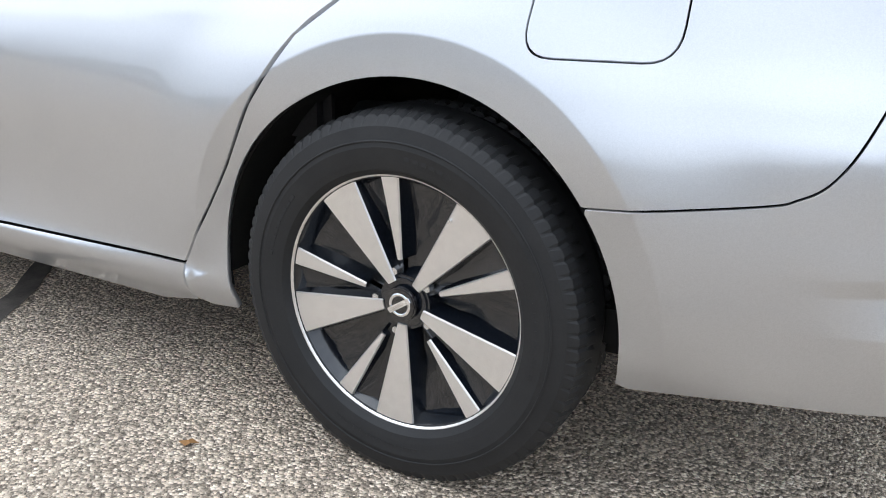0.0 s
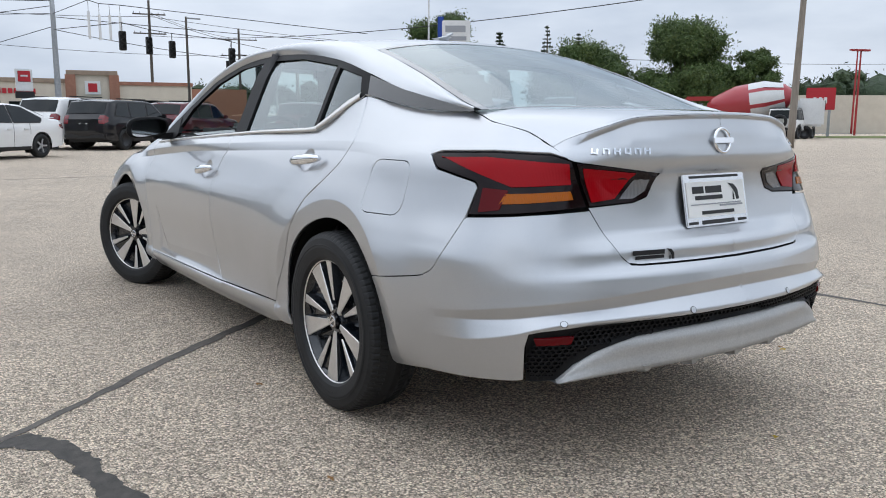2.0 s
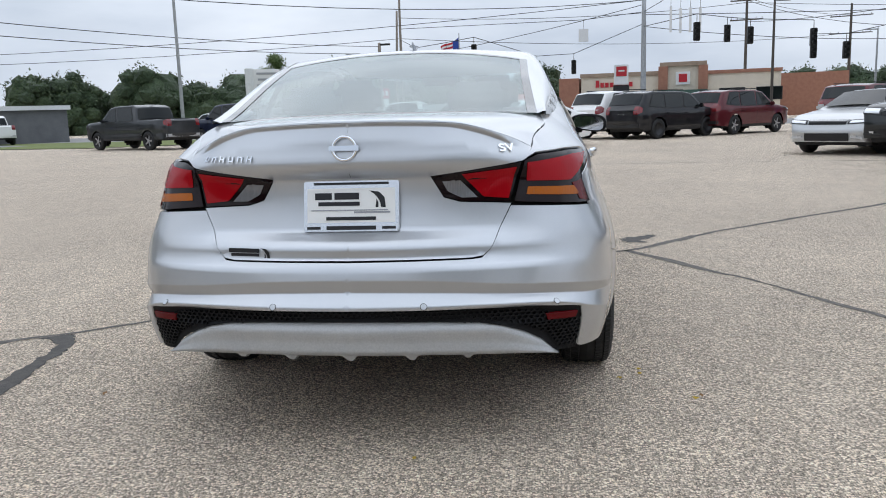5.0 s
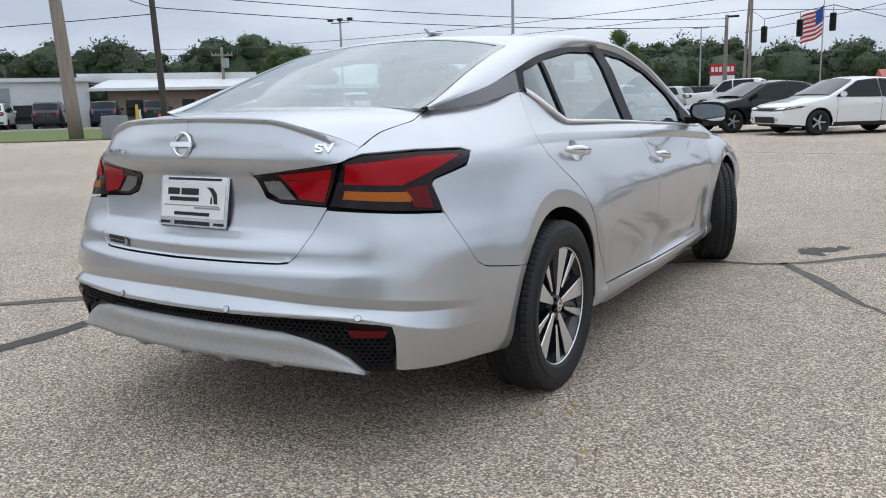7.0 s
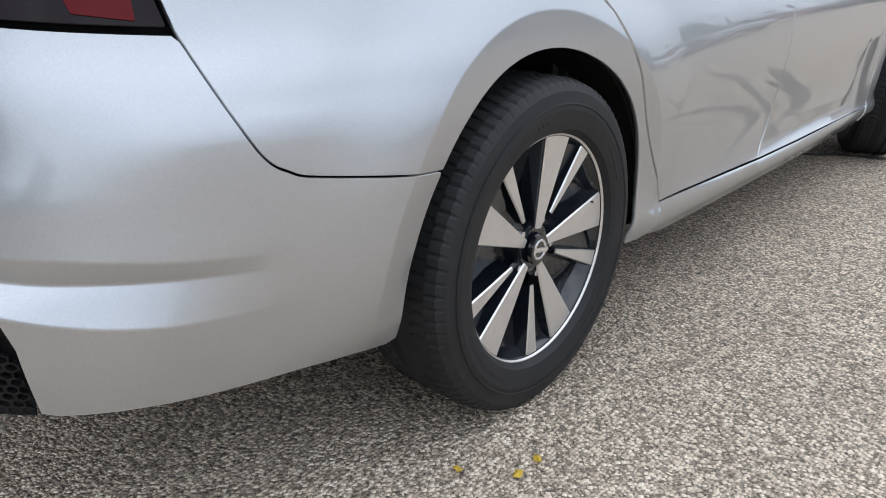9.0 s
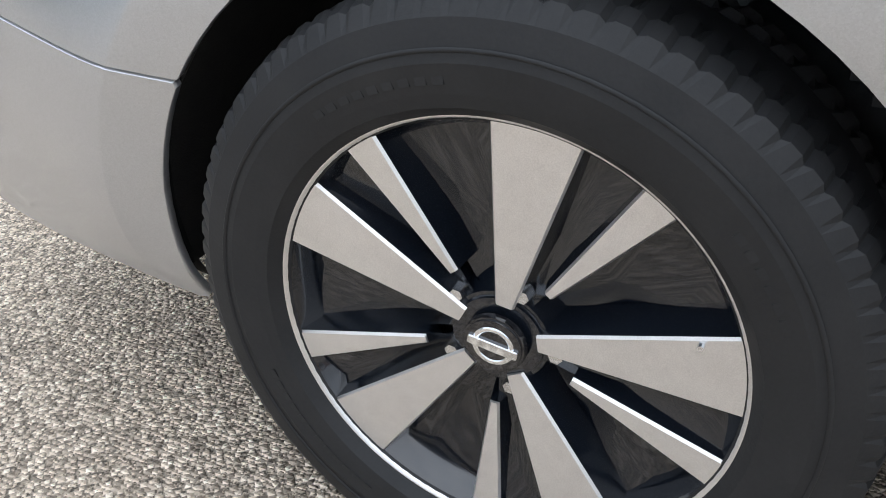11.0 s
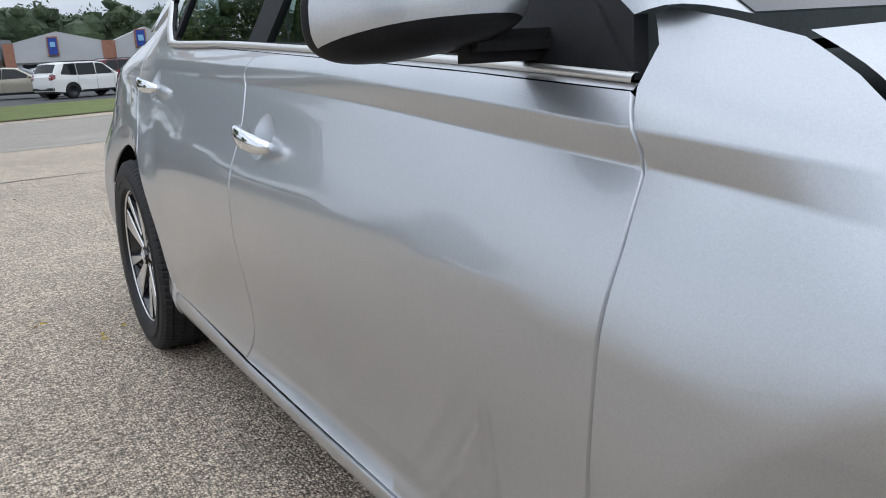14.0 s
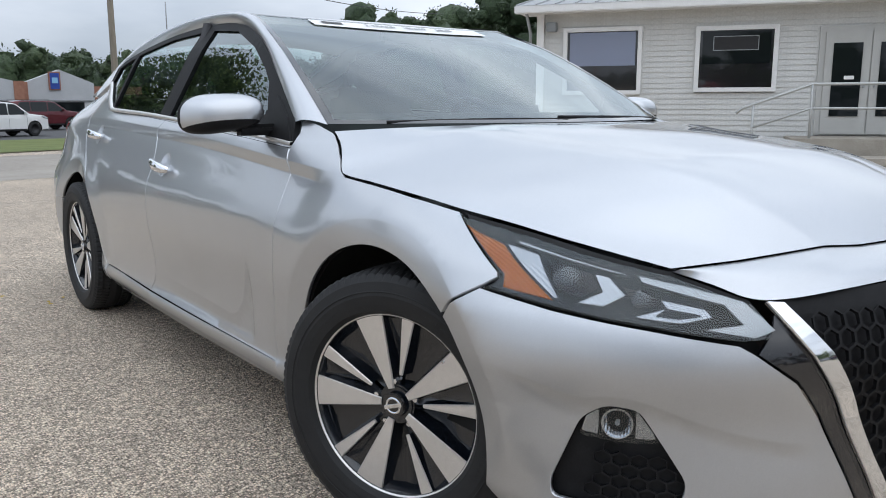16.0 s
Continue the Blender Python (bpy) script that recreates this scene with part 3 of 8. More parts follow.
    cap = part("hub_cap", cyl_bm(0.032, 0.030, 0.010, (0.074, 0, 0), "X", 32, 0.002), GLOSS_BLACK, w, "black centre cap with a chrome ring badge")
    v, f = lathe([(0.0785, 0.0155), (0.0815, 0.0185), (0.0785, 0.0215)], 32)
    obj("badge_ring", v, f, CHROME, w)
    part("badge_bar", box_bm((0.004, 0.050, 0.010), (0.0800, 0, 0), 0.001), CHROME, w)
    return w


varied_iron = varied("brake_iron", (0.022, 0.020, 0.018), (0.045, 0.036, 0.030), 20, 0.6, metal=0.5)
STEER = 24.0
# ---------------------------------------------------------------- outer skin of the sedan
# The skin is a plan outline, drawn in from it by an amount that changes with height.
# u runs round the outline: u is y along the flank (-0.45 to 3.0) and goes on as length round both ends.
OUTLINE = [(0, -1.12), (.25, -1.10), (.50, -1.045), (.66, -.985), (.76, -.91), (.825, -.80), (.865, -.65), (.893, -.45),
           (.905, -.25), (.910, 0), (.914, .4), (.918, 1.0), (.920, 1.5), (.918, 2.0), (.916, 2.4), (.918, 2.8), (.912, 3.05),
           (.885, 3.25), (.825, 3.40), (.72, 3.54), (.58, 3.65), (.40, 3.72), (.2, 3.765), (0, 3.78)]
_line = smooth_line(OUTLINE, 1400)
_arc = np.r_[0, np.cumsum(np.hypot(*np.diff(_line, axis=0).T))]
_ia, _ib = int(np.argmin(np.abs(_line[:700, 1] + .45))), int(700 + np.argmin(np.abs(_line[700:, 1] - 3.0)))
_u = np.where(np.arange(1400) < _ia, -.45 - (_arc[_ia] - _arc), np.where(np.arange(1400) > _ib, 3.0 + (_arc - _arc[_ib]), _line[:, 1]))


def u_rear(x):
    return float(np.interp(x, _line[:_ia, 0], _u[:_ia]))


def u_front(x):
    return float(np.interp(-x, -_line[_ib:, 0], _u[_ib:]))


STATIONS = []


def station(u, *pairs):
    STATIONS.append((u, np.array(pairs).reshape(-1, 2)))


station(u_rear(0), .20, .17, .25, .10, .285, .06, .40, .030, .425, .020, .440, .030, .480, .030, .490, .006, .505, .008, .56, .018,
        .600, .026, .615, .030, .640, .046, .652, .064, .682, .062, .694, .070, .74, .140, .885, .166, .897, .166, .905, .150, .950, .116, 1.0, .126, 1.05, .132, 1.085, .136)
station(u_rear(.45), .20, .16, .25, .09, .285, .055, .40, .028, .425, .018, .440, .028, .480, .028, .490, .006, .505, .008, .56, .016,
        .600, .023, .615, .026, .640, .048, .655, .056, .682, .060, .70, .072, .74, .104, .885, .128, .897, .128, .905, .118, .950, .103, 1.0, .116, 1.05, .130, 1.085, .14)
station(u_rear(.74), .22, .10, .25, .065, .30, .035, .40, .012, .45, .008, .49, .004, .56, .012, .60, .017, .615, .020, .65, .032, .70, .045, .78, .075, .85, .100, .90, .118, .95, .14, 1.0, .20, 1.06, .28)
station(-.65, .22, .075, .257, .055, .30, .032, .40, .012, .45, .006, .50, .003, .56, .006, .60, .008, .65, .012, .70, .030, .78, .065, .85, .085, .92, .102, .955, .120, 1.0, .165, 1.05, .225, 1.10, .30)
station(-.38, .20, .085, .257, .055, .32, .025, .40, .010, .45, .005, .50, .003, .55, .002, .62, .008, .70, .028, .766, .050, .85, .075, .92, .093, .955, .108, 1.0, .150, 1.05, .205, 1.10, .270, 1.15, .34)
station(.05, .17, .08, .25, .03, .33, .02, .45, .010, .55, .004, .62, .006, .70, .022, .78, .048, .85, .066, .92, .083, .955, .098, 1.0, .128, 1.05, .158, 1.10, .185, 1.147, .21, 1.2, .24)
station(.38, .17, .085, .25, .034, .292, .022, .33, .022, .45, .015, .55, .007, .62, .0045, .70, .015, .78, .036, .85, .056, .90, .074, .94, .088, .96, .098, 1.017, .142, 1.06, .172)
station(.5, .17, .085, .22, .045, .275, .012, .292, .012, .305, .022, .33, .026, .45, .018, .55, .008, .62, .004, .70, .012, .78, .032, .85, .053, .90, .070, .94, .084, .96, .096, 1.017, .148, 1.06, .18)
station(1.4, .17, .085, .22, .045, .275, .012, .292, .012, .305, .022, .33, .028, .40, .032, .50, .020, .62, .004, .70, .004, .78, .026, .82, .040, .88, .055, .92, .068, .94, .080, 1.0, .135, 1.05, .17)
station(2.2, .17, .085, .22, .045, .275, .012, .292, .012, .305, .020, .33, .022, .45, .020, .60, .006, .70, .005, .78, .022, .85, .045, .90, .062, .925, .075, .95, .10, 1.0, .14, 1.05, .18)
station(2.8, .18, .09, .25, .04, .40, .015, .55, .006, .65, .004, .72, .015, .78, .040, .83, .075, .87, .115, .92, .18, .96, .28)
station(3.05, .18, .08, .25, .05, .40, .020, .55, .004, .63, .006, .70, .030, .76, .070, .812, .125, .85, .20, .90, .32)
station(u_front(.82), .18, .08, .22, .03, .26, .010, .45, .015, .55, .0, .62, .012, .68, .050, .74, .10, .78, .17, .82, .27)
station(u_front(.45), .18, .09, .22, .03, .30, .0, .45, .010, .55, .0, .64, .018, .70, .05, .75, .10, .79, .17, .82, .25)
station(u_front(0), .18, .10, .22, .03, .30, .0, .45, .005, .55, .0, .65, .02, .72, .05, .77, .10, .80, .17, .82, .24)
_su = np.array([s[0] for s in STATIONS])
HANDLES = [(.285, .905), (1.315, .82)]


def faired():
    """The flank's inset on a fine net, with small waves ironed out."""
    us, zs = np.arange(-.75, 3.2, SOFT_D), np.arange(.28, 1.22, SOFT_D)
    table = np.stack([hermite(p[:, 0], p[:, 1], zs) for _, p in STATIONS])
    net = np.stack([hermite(_su, table, np.full(len(zs), q)) for q in us])
    for axis, wide in ((0, .13), (1, .022)):
        k = np.arange(-int(3 * wide / SOFT_D), int(3 * wide / SOFT_D) + 1)
        w = np.exp(-.5 * (k * SOFT_D / wide) ** 2)
        w /= w.sum()
        pad = [(0, 0), (0, 0)]
        pad[axis] = (len(k) // 2, len(k) // 2)
        p = np.pad(net, pad, mode="reflect", reflect_type="odd")
        net = np.apply_along_axis(lambda r_: np.convolve(r_, w, "valid"), axis, p)
    return us, zs, net


SOFT_D = .008
SOFT_U, SOFT_Z, SOFT = faired()


def step_fn(x):
    x = np.clip(x, 0, 1)
    return x * x * (3 - 2 * x)


# crisp pressed lines as (u, z): shoulder, bumper crease (top edge and valley), bumper corner, door foot
SHOULDER = np.array([(-.50, .956), (-.30, .968), (-.02, .984), (.51, .972), (1.08, .952), (1.53, .936), (1.90, .914), (2.29, .886), (2.46, .872), (2.60, .862)])
CREASE = np.array([(-1.75, .586), (-1.476, .580), (-1.238, .562), (-1.02, .548), (-.885, .533), (-.75, .512), (-.64, .498)])
VALLEY = np.array([(-1.75, .546), (-1.476, .540), (-1.224, .526), (-1.02, .514), (-.90, .500), (-.75, .484), (-.64, .474)])
CORNER = np.array([(-1.75, .504), (-1.30, .502), (-1.10, .496), (-.99, .480), (-.925, .462), (-.79, .432), (-.68, .421), (-.52, .412)])
FOOT = np.array([(.62, .402), (.80, .400), (1.40, .385), (1.93, .371), (1.98, .385), (2.03, .43), (2.07, .50), (2.10, .58)])
NOSE_CREASE = smooth_line([(3.18, .545), (3.30, .522), (3.40, .500), (3.46, .508), (3.53, .500), (3.64, .462), (3.76, .432), (3.90, .410)], 60)
SHOULDER, CREASE, VALLEY, CORNER = (smooth_line([tuple(p) for p in q], 90) for q in (SHOULDER, CREASE, VALLEY, CORNER))
ARCH_EDGE = .448
LIP_Z = lambda x: 1.078 - .012 * (x / .4) ** 2 - .055 * np.clip((np.abs(x) - .34) / .24, 0, 1) ** 1.5
_tail = np.linspace(.016, .60, 50)
LIP = np.array([(u_rear(x), float(LIP_Z(x))) for x in _tail])


def pressed(u, z):
    """How far the pressed lines draw the skin in."""
    at = lambda line: np.interp(u, line[:, 0], line[:, 1])
    d = at(SHOULDER) - z
    gate = step_fn((u + .34) / .4) * step_fn((2.60 - u) / .22)
    deep = .008 + .013 * np.clip((u - .2) / 1.6, 0, 1)
    k = gate * deep * np.interp(d, [0, .036, .19], [0, 1, 0])
    gate = step_fn((-.56 - u) / .30)
    zc, zv = at(CREASE), at(VALLEY)
    zl = at(CORNER)
    f = np.where(z > zc, 0, np.where(z > zv, .016 * (zc - z) / (zc - zv), np.where(z > zl, .016 - .026 * (zv - z) / (zv - zl), -.010 * np.clip(1 - (zl - z) / .13, 0, 1))))
    k = k + gate * f
    gate = step_fn((u - .95) / .6) * step_fn((2.12 - u) / .04)
    k = k + .007 * gate * np.interp(at(FOOT) - z, [0, .05], [0, 1]) * step_fn((z - .31) / .03)
    gate = step_fn((u - 3.20) / .14) * step_fn((3.88 - u) / .10)
    k = k + gate * .008 * np.interp(at(NOSE_CREASE) - z, [0, .030, .24], [0, 1, .6])
    d = LIP_Z(np.interp(u, _u, _line[:, 0])) - z
    k = k + step_fn((-1.10 - u) / .12) * .010 * np.interp(d, [0, .008, .060], [0, 1, 0])
    for yc in (0.0, 2.812):
        r = np.hypot(u - yc + (.014 if yc else 0.0), z - .328) - (.003 if yc else 0.0)
        up = step_fn((z - .25) / .16)
        k = k + up * (.019 * np.interp(r, [.38, ARCH_EDGE], [1, 0]) - .011 * step_fn((.62 - r) / .18))
    for hy, hz in HANDLES:
        q = np.hypot((u - hy) / .052, (z - hz) / .043)
        k = k + .012 * np.interp(q, [0, .45, .75, 1.0], [1, .92, .55, 0])
    return k


def pressed_points(lo, hi):
    """Extra points that carry the pressed lines, inside a box of (u, z)."""
    out = []
    for line in (LIP - [0, .004], LIP - [0, .009], NOSE_CREASE, NOSE_CREASE - [0, .035], SHOULDER, SHOULDER - [0, .036], CREASE, VALLEY, CORNER, FOOT):
        for q in np.arange(line[0, 0], line[-1, 0], .011):
            zz = float(np.interp(q, line[:, 0], line[:, 1]))
            slope = float(np.interp(q + .01, line[:, 0], line[:, 1])) - zz
            n = np.array([-slope, .01]) / math.hypot(slope, .01)
            out += [(q + n[0] * o, zz + n[1] * o) for o in (-.003, .003)]
    for yc in (0.0, 2.812):
        for a in np.radians(np.arange(-8, 190, 1.45)):
            out += [(yc - (.014 if yc else 0) + r * math.cos(a), .328 + r * math.sin(a)) for r in (ARCH_EDGE - .003, ARCH_EDGE + .003)]
    for hy, hz in HANDLES:
        for q, cnt in ((.2, 6), (.45, 14), (.75, 20), (.94, 30), (1.06, 30)):
            out += [(hy + .052 * q * math.cos(a), hz + .043 * q * math.sin(a)) for a in np.linspace(0, 2 * math.pi, cnt, endpoint=False)]
    return [p for p in out if max(lo[0], _u[0] + .012) < p[0] < hi[0] and lo[1] < p[1] < hi[1]]


def skin(u, z, lift=0.0):
    """Points (x, y, z) of the right flank; lift: metres out from the skin."""
    u, z = np.atleast_1d(np.asarray(u, float)), np.atleast_1d(np.asarray(z, float))
    u = np.clip(u, _u[0], _u[-1])
    table = np.stack([hermite(p[:, 0], p[:, 1], z) for _, p in STATIONS])
    inset = hermite(_su, table, u)
    soft = step_fn((u + .36) / .22) * step_fn((2.92 - u) / .22) * step_fn((z - .36) / .08)
    fu, fz = np.clip((u - SOFT_U[0]) / SOFT_D, 0, len(SOFT_U) - 1.001), np.clip((z - SOFT_Z[0]) / SOFT_D, 0, len(SOFT_Z) - 1.001)
    iu, iz = fu.astype(int), fz.astype(int)
    fu, fz = fu - iu, fz - iz
    fair = (SOFT[iu, iz] * (1 - fu) + SOFT[iu + 1, iz] * fu) * (1 - fz) + (SOFT[iu, iz + 1] * (1 - fu) + SOFT[iu + 1, iz + 1] * fu) * fz
    inset = inset + soft * (fair - inset) + pressed(u, z)
    x, y = np.interp(u, _u, _line[:, 0]), np.interp(u, _u, _line[:, 1])
    e = 2e-3
    tx = np.interp(u + e, _u, _line[:, 0]) - np.interp(u - e, _u, _line[:, 0])
    ty = np.interp(u + e, _u, _line[:, 1]) - np.interp(u - e, _u, _line[:, 1])
    n = np.hypot(tx, ty)
    nx, ny = ty / n, -tx / n
    k = lift - inset
    return np.stack([x + nx * k, y + ny * k, z], 1)


def skin_normal(u, z):
    e = 2.2e-3
    u, z = np.clip(np.asarray(u, float), _u[0] + e, _u[-1] - e), np.asarray(z, float)
    du, dz = skin(u + e, z) - skin(u - e, z), skin(u, z + e) - skin(u, z - e)
    n = np.cross(du, dz)
    return n / np.linalg.norm(n, axis=1)[:, None]


def cabin_x(y, z):
    """Half width of the cabin's side at (y, z)."""
    y, z = np.asarray(y, float), np.asarray(z, float)
    back = np.clip((.25 - y) / .735, 0, 1)
    front = np.clip((y - 1.6) / .7, 0, 1)
    return (.785 - .50 * (z - 1.0) - .18 * np.clip(z - 1.25, 0, 1)) * (1 - .14 * back ** 1.4) - .0 * front

# ---------------------------------------------------------------- the parked silver sedan
def shrink(poly, d):
    p = np.array(poly, float)
    area = 0.5 * np.sum(p[:, 0] * np.roll(p[:, 1], -1) - np.roll(p[:, 0], -1) * p[:, 1])
    e = np.roll(p, -1, 0) - p
    e = e / np.maximum(np.linalg.norm(e, axis=1), 1e-9)[:, None]
    n = np.stack([-e[:, 1], e[:, 0]], 1) * np.sign(area)
    m = n + np.roll(n, 1, 0)
    m = m / np.maximum((m * m).sum(1) * 0.5, 0.35)[:, None]
    return [tuple(q) for q in p + m * d]


def edge_loop(faces):
    seen = {}
    for f in faces:
        for a, b in zip(f, f[1:] + f[:1]):
            seen[(a, b)] = 1
    return [(a, b) for a, b in seen if (b, a) not in seen]


def panel(name, poly, mat, parent, label="", sides=(1,), step=0.026, lift=0.0, holes=(), flange=0.012, gap=0.0025, u_mid=None, crisp=False):
    """A pressed panel on the skin, outlined in (u, z), with its edge turned in. sides: 1 right, -1 left; both: one piece across."""
    vs, fs, _ = fill_2d(shrink(poly, gap) if gap else poly, step, holes, pressed_points if crisp else None)
    pts, nor = skin(vs[:, 0], vs[:, 1], lift), skin_normal(vs[:, 0], vs[:, 1])
    if u_mid is not None:
        on = np.abs(vs[:, 0] - u_mid) < 0.004
        pts[on, 0] = 0.0
        nor[on, 0] = 0.0
    fs = [tuple(f) for f in fs]
    if fs:
        a, b, c = (pts[i] for i in fs[0])
        if np.cross(b - a, c - a) @ nor[fs[0][0]] < 0:
            fs = [f[::-1] for f in fs]
    loop = edge_loop(fs)
    V, N, F = [], [], []
    for s in sides:
        k = len(V)
        sg = np.array([s, 1, 1])
        V += list(pts * sg)
        N += list(nor * sg)
        F += [tuple(k + i for i in (f if s > 0 else f[::-1])) for f in fs]
        if flange:
            for i, j in loop:
                if u_mid is not None and abs(vs[i, 0] - u_mid) < 0.004 and abs(vs[j, 0] - u_mid) < 0.004:
                    continue
                q = len(V)
                e = pts[j] - pts[i]
                nn = np.cross(e, nor[i])
                nn = nn / max(np.linalg.norm(nn), 1e-9)
                for p in (pts[i], pts[j], pts[j] - nor[j] * flange, pts[i] - nor[i] * flange):
                    V.append(p * sg)
                for w_ in (nor[i], nor[j], nn, nn):
                    h = w_ * 0.5 + nn * 0.5 if w_ is not nn else nn
                    N.append(h / np.linalg.norm(h) * sg)
                F.append((q + 1, q, q + 3, q + 2) if s > 0 else (q, q + 1, q + 2, q + 3))
    return obj(name, V, F, mat, parent, label, normals=N)


def arch(yc, a0, a1, n=22, r=0.38):
    """Points of a wheel opening from angle a0 to a1 (degrees from the nose, over the top)."""
    if yc > 1:
        yc, r = yc - .014, r + .003
    return [(yc + r * math.cos(radians(a)), 0.328 + r * math.sin(radians(a))) for a in np.linspace(a0, a1, n)]


sedan = tagged(empty("sedan"), "silver four-door sedan parked on pale paving, front wheels turned", "car")
FA = 2.812
U0, UF = u_rear(0), u_front(0)
DOOR_SEAM = [(1.142, .984), (1.122, .935), (1.158, .88), (1.178, .82), (1.184, .74), (1.186, .62), (1.186, .50), (1.178, .40), (1.150, .345), (1.115, .300)]
REAR_EDGE = [(.048, 1.149), (.022, 1.09), (.000, 1.035), (-.016, .985), (.002, .948), (.028, .905), (.100, .845), (.205, .765), (.288, .648), (.352, .530), (.425, .412), (.487, .314)]
FRONT_EDGE = [(2.268, .922), (2.296, .865), (2.303, .78), (2.301, .70), (2.292, .60), (2.281, .505), (2.272, .40), (2.268, .298)]
BELT_R = [(1.142, .984), (.80, 1.000), (.36, 1.013), (.30, 1.022), (.243, 1.047), (.08, 1.137), (.048, 1.149)]
BELT_F = [(2.268, .922), (2.0, .940), (1.724, .955), (1.142, .984)]
K_LINE = [(-.525, 1.090), (-.60, 1.074), (-.667, 1.057), (-.85, 1.031), (-1.0, 1.010), (-1.061, .985), (-1.107, .952)]
BUMP_SEAM = [(-.708, .781), (-.661, .680), (-.627, .625), (-.593, .601), (-.54, .585), (-.314, .551)]
BUMP_CURVE = [tuple(p) for p in smooth_line(BUMP_SEAM, 30)]
curve_ = lambda pts, n: [tuple(p) for p in smooth_line(pts, n)]

# deck lid: edges on the skin, crowned to the middle line
def bow(edge, mid, nb, na, p_y=2.0, p_z=2.4, fix=None):
    """A sheet between two edges that mirror each other and a middle line: lists of (x, y, z) and (y, z)."""
    e, c = smooth_line(edge, nb), smooth_line(mid, nb)
    a = np.linspace(-1, 1, na)
    rows = []
    for i in range(nb):
        t = i / (nb - 1)
        x = a * e[i, 0]
        y = c[i, 0] + (e[i, 1] - c[i, 0]) * np.abs(a) ** p_y
        z = c[i, 1] + (e[i, 2] - c[i, 1]) * np.abs(a) ** p_z
        if fix:
            x, y, z = fix(t, a, x, y, z)
        rows.append(np.stack([x, y, z], 1))
    return np.array(rows)


def sheet_obj(name, rows, mat, parent, label="", thick=0.0, out=1, smooth=True):
    nb, na = rows.shape[:2]
    V = list(rows.reshape(-1, 3))
    F = [(i * na + j, i * na + j + 1, (i + 1) * na + j + 1, (i + 1) * na + j) for i in range(nb - 1) for j in range(na - 1)]
    if out < 0:
        F = [f[::-1] for f in F]
    ob = obj(name, V, F, mat, parent, label, smooth=smooth)
    if thick:
        md = ob.modifiers.new("thickness", "SOLIDIFY")
        md.thickness, md.offset = thick, -1
    return ob


def on_skin(line):
    p = np.array(line)
    return skin(p[:, 0], p[:, 1])


def u_for(x, z):
    """The u at which the tail's skin stands x metres from the middle at height z."""
    us = np.linspace(U0, -.75, 500)
    return float(np.interp(x, skin(us, np.full(500, z))[:, 0], us))


def deck_fix(t, a, x, y, z):
    w = t ** 3
    zl = LIP_Z(x)
    us = np.array([u_for(abs(v), float(q)) for v, q in zip(x, zl)])
    ys = skin(us, zl)[:, 1]
    crest = 0.010 * np.exp(-((t - .93) / .06) ** 2) * np.clip(1 - (np.abs(a) / .85) ** 4, 0, 1)
    k = w * (1 - np.abs(a) ** 8)
    return x, y + k * (ys - y), z + k * (zl - z) + crest


k_edge = on_skin(K_LINE[:6])
deck = bow([tuple(p) for p in k_edge], [(-.535, 1.108), (-.62, 1.106), (-.72, 1.104), (-.82, 1.100), (-.92, 1.090), (-.985, 1.078)], 26, 49, 2.4, 3.2, deck_fix)
sheet_obj("boot_lid_top", deck, SILVER, sedan, "silver boot lid with a low lip spoiler")

tail_u = [u_for(abs(p[0]), float(p[2])) for p in deck[-1][24:]]
tail_top = [(u, float(p[2]) - .001) for u, p in zip(tail_u, deck[-1][24:])]
tail_top[0] = (U0, tail_top[0][1])
face = tail_top + [(-1.107, .950), (-1.128, .943), (-1.455, .903), (-1.41, .832), (-1.353, .816), (-1.178, .808), (-1.265, .672), (-1.292, .650), (-1.33, .645), (U0, .645)]
panel("boot_lid_face", face, SILVER, sedan, sides=(1, -1), u_mid=U0, flange=0.0, gap=0.0, step=0.018, crisp=True)
bumper = ([(U0, .641), (-1.335, .641), (-1.298, .644), (-1.268, .668)] + [(-1.180, .801), (-.96, .793), (-.712, .777)] + BUMP_CURVE[1:]
          + arch(0, 145.5, 189, 12) + [(-.396, .262), (-.572, .288), (-.80, .306), (-.925, .316), (-.946, .322), (-.951, .425), (-.962, .464), (-1.0, .472), (-1.116, .482), (-1.3, .488), (U0, .492)])
panel("rear_bumper", bumper, SILVER, sedan, "silver rear bumper with a wrapped crease", sides=(1, -1), u_mid=U0, step=0.022, gap=0.0014, crisp=True)
DIFF_TOP = [(U0, .450), (-1.476, .446), (-1.31, .436), (-1.24, .424), (-1.17, .401), (-1.10, .366), (-1.048, .320)]
DIFF_LOW = [(U0, .342), (-1.476, .340), (-1.31, .334), (-1.24, .331), (-1.17, .328), (-1.10, .323), (-1.048, .317)]
GRILLE_TOP = [(U0, .494), (-1.3, .490), (-1.116, .484), (-1.0, .474), (-.965, .466), (-.953, .430)]
GRILLE_LOW = DIFF_TOP[:-1] + [(-1.048, .320), (-1.0, .318), (-.953, .318)]


def loft(name, top, low, mat, label, lifts, n=60, under=0.0):
    """A strip across the tail between two lines of (u, z), with a bowed profile."""
    us = np.linspace(top[0][0], top[-1][0], n)
    za, zb = np.interp(us, *np.array(top).T), np.interp(us, *np.array(low).T)
    rows = []
    for i, lf in enumerate(lifts):
        t = i / (len(lifts) - 1)
        r = skin(us, za + (zb - za) * t, lf)
        r[0, 0] = 0.0
        rows.append(r)
    if under:
        rows.append(rows[-1] + np.array([0, under, .01]))
    full = np.concatenate([np.array(rows)[:, ::-1] * [-1, 1, 1], np.array(rows)[:, 1:]], 1)
    return sheet_obj(name, full, mat, sedan, label, out=-1)


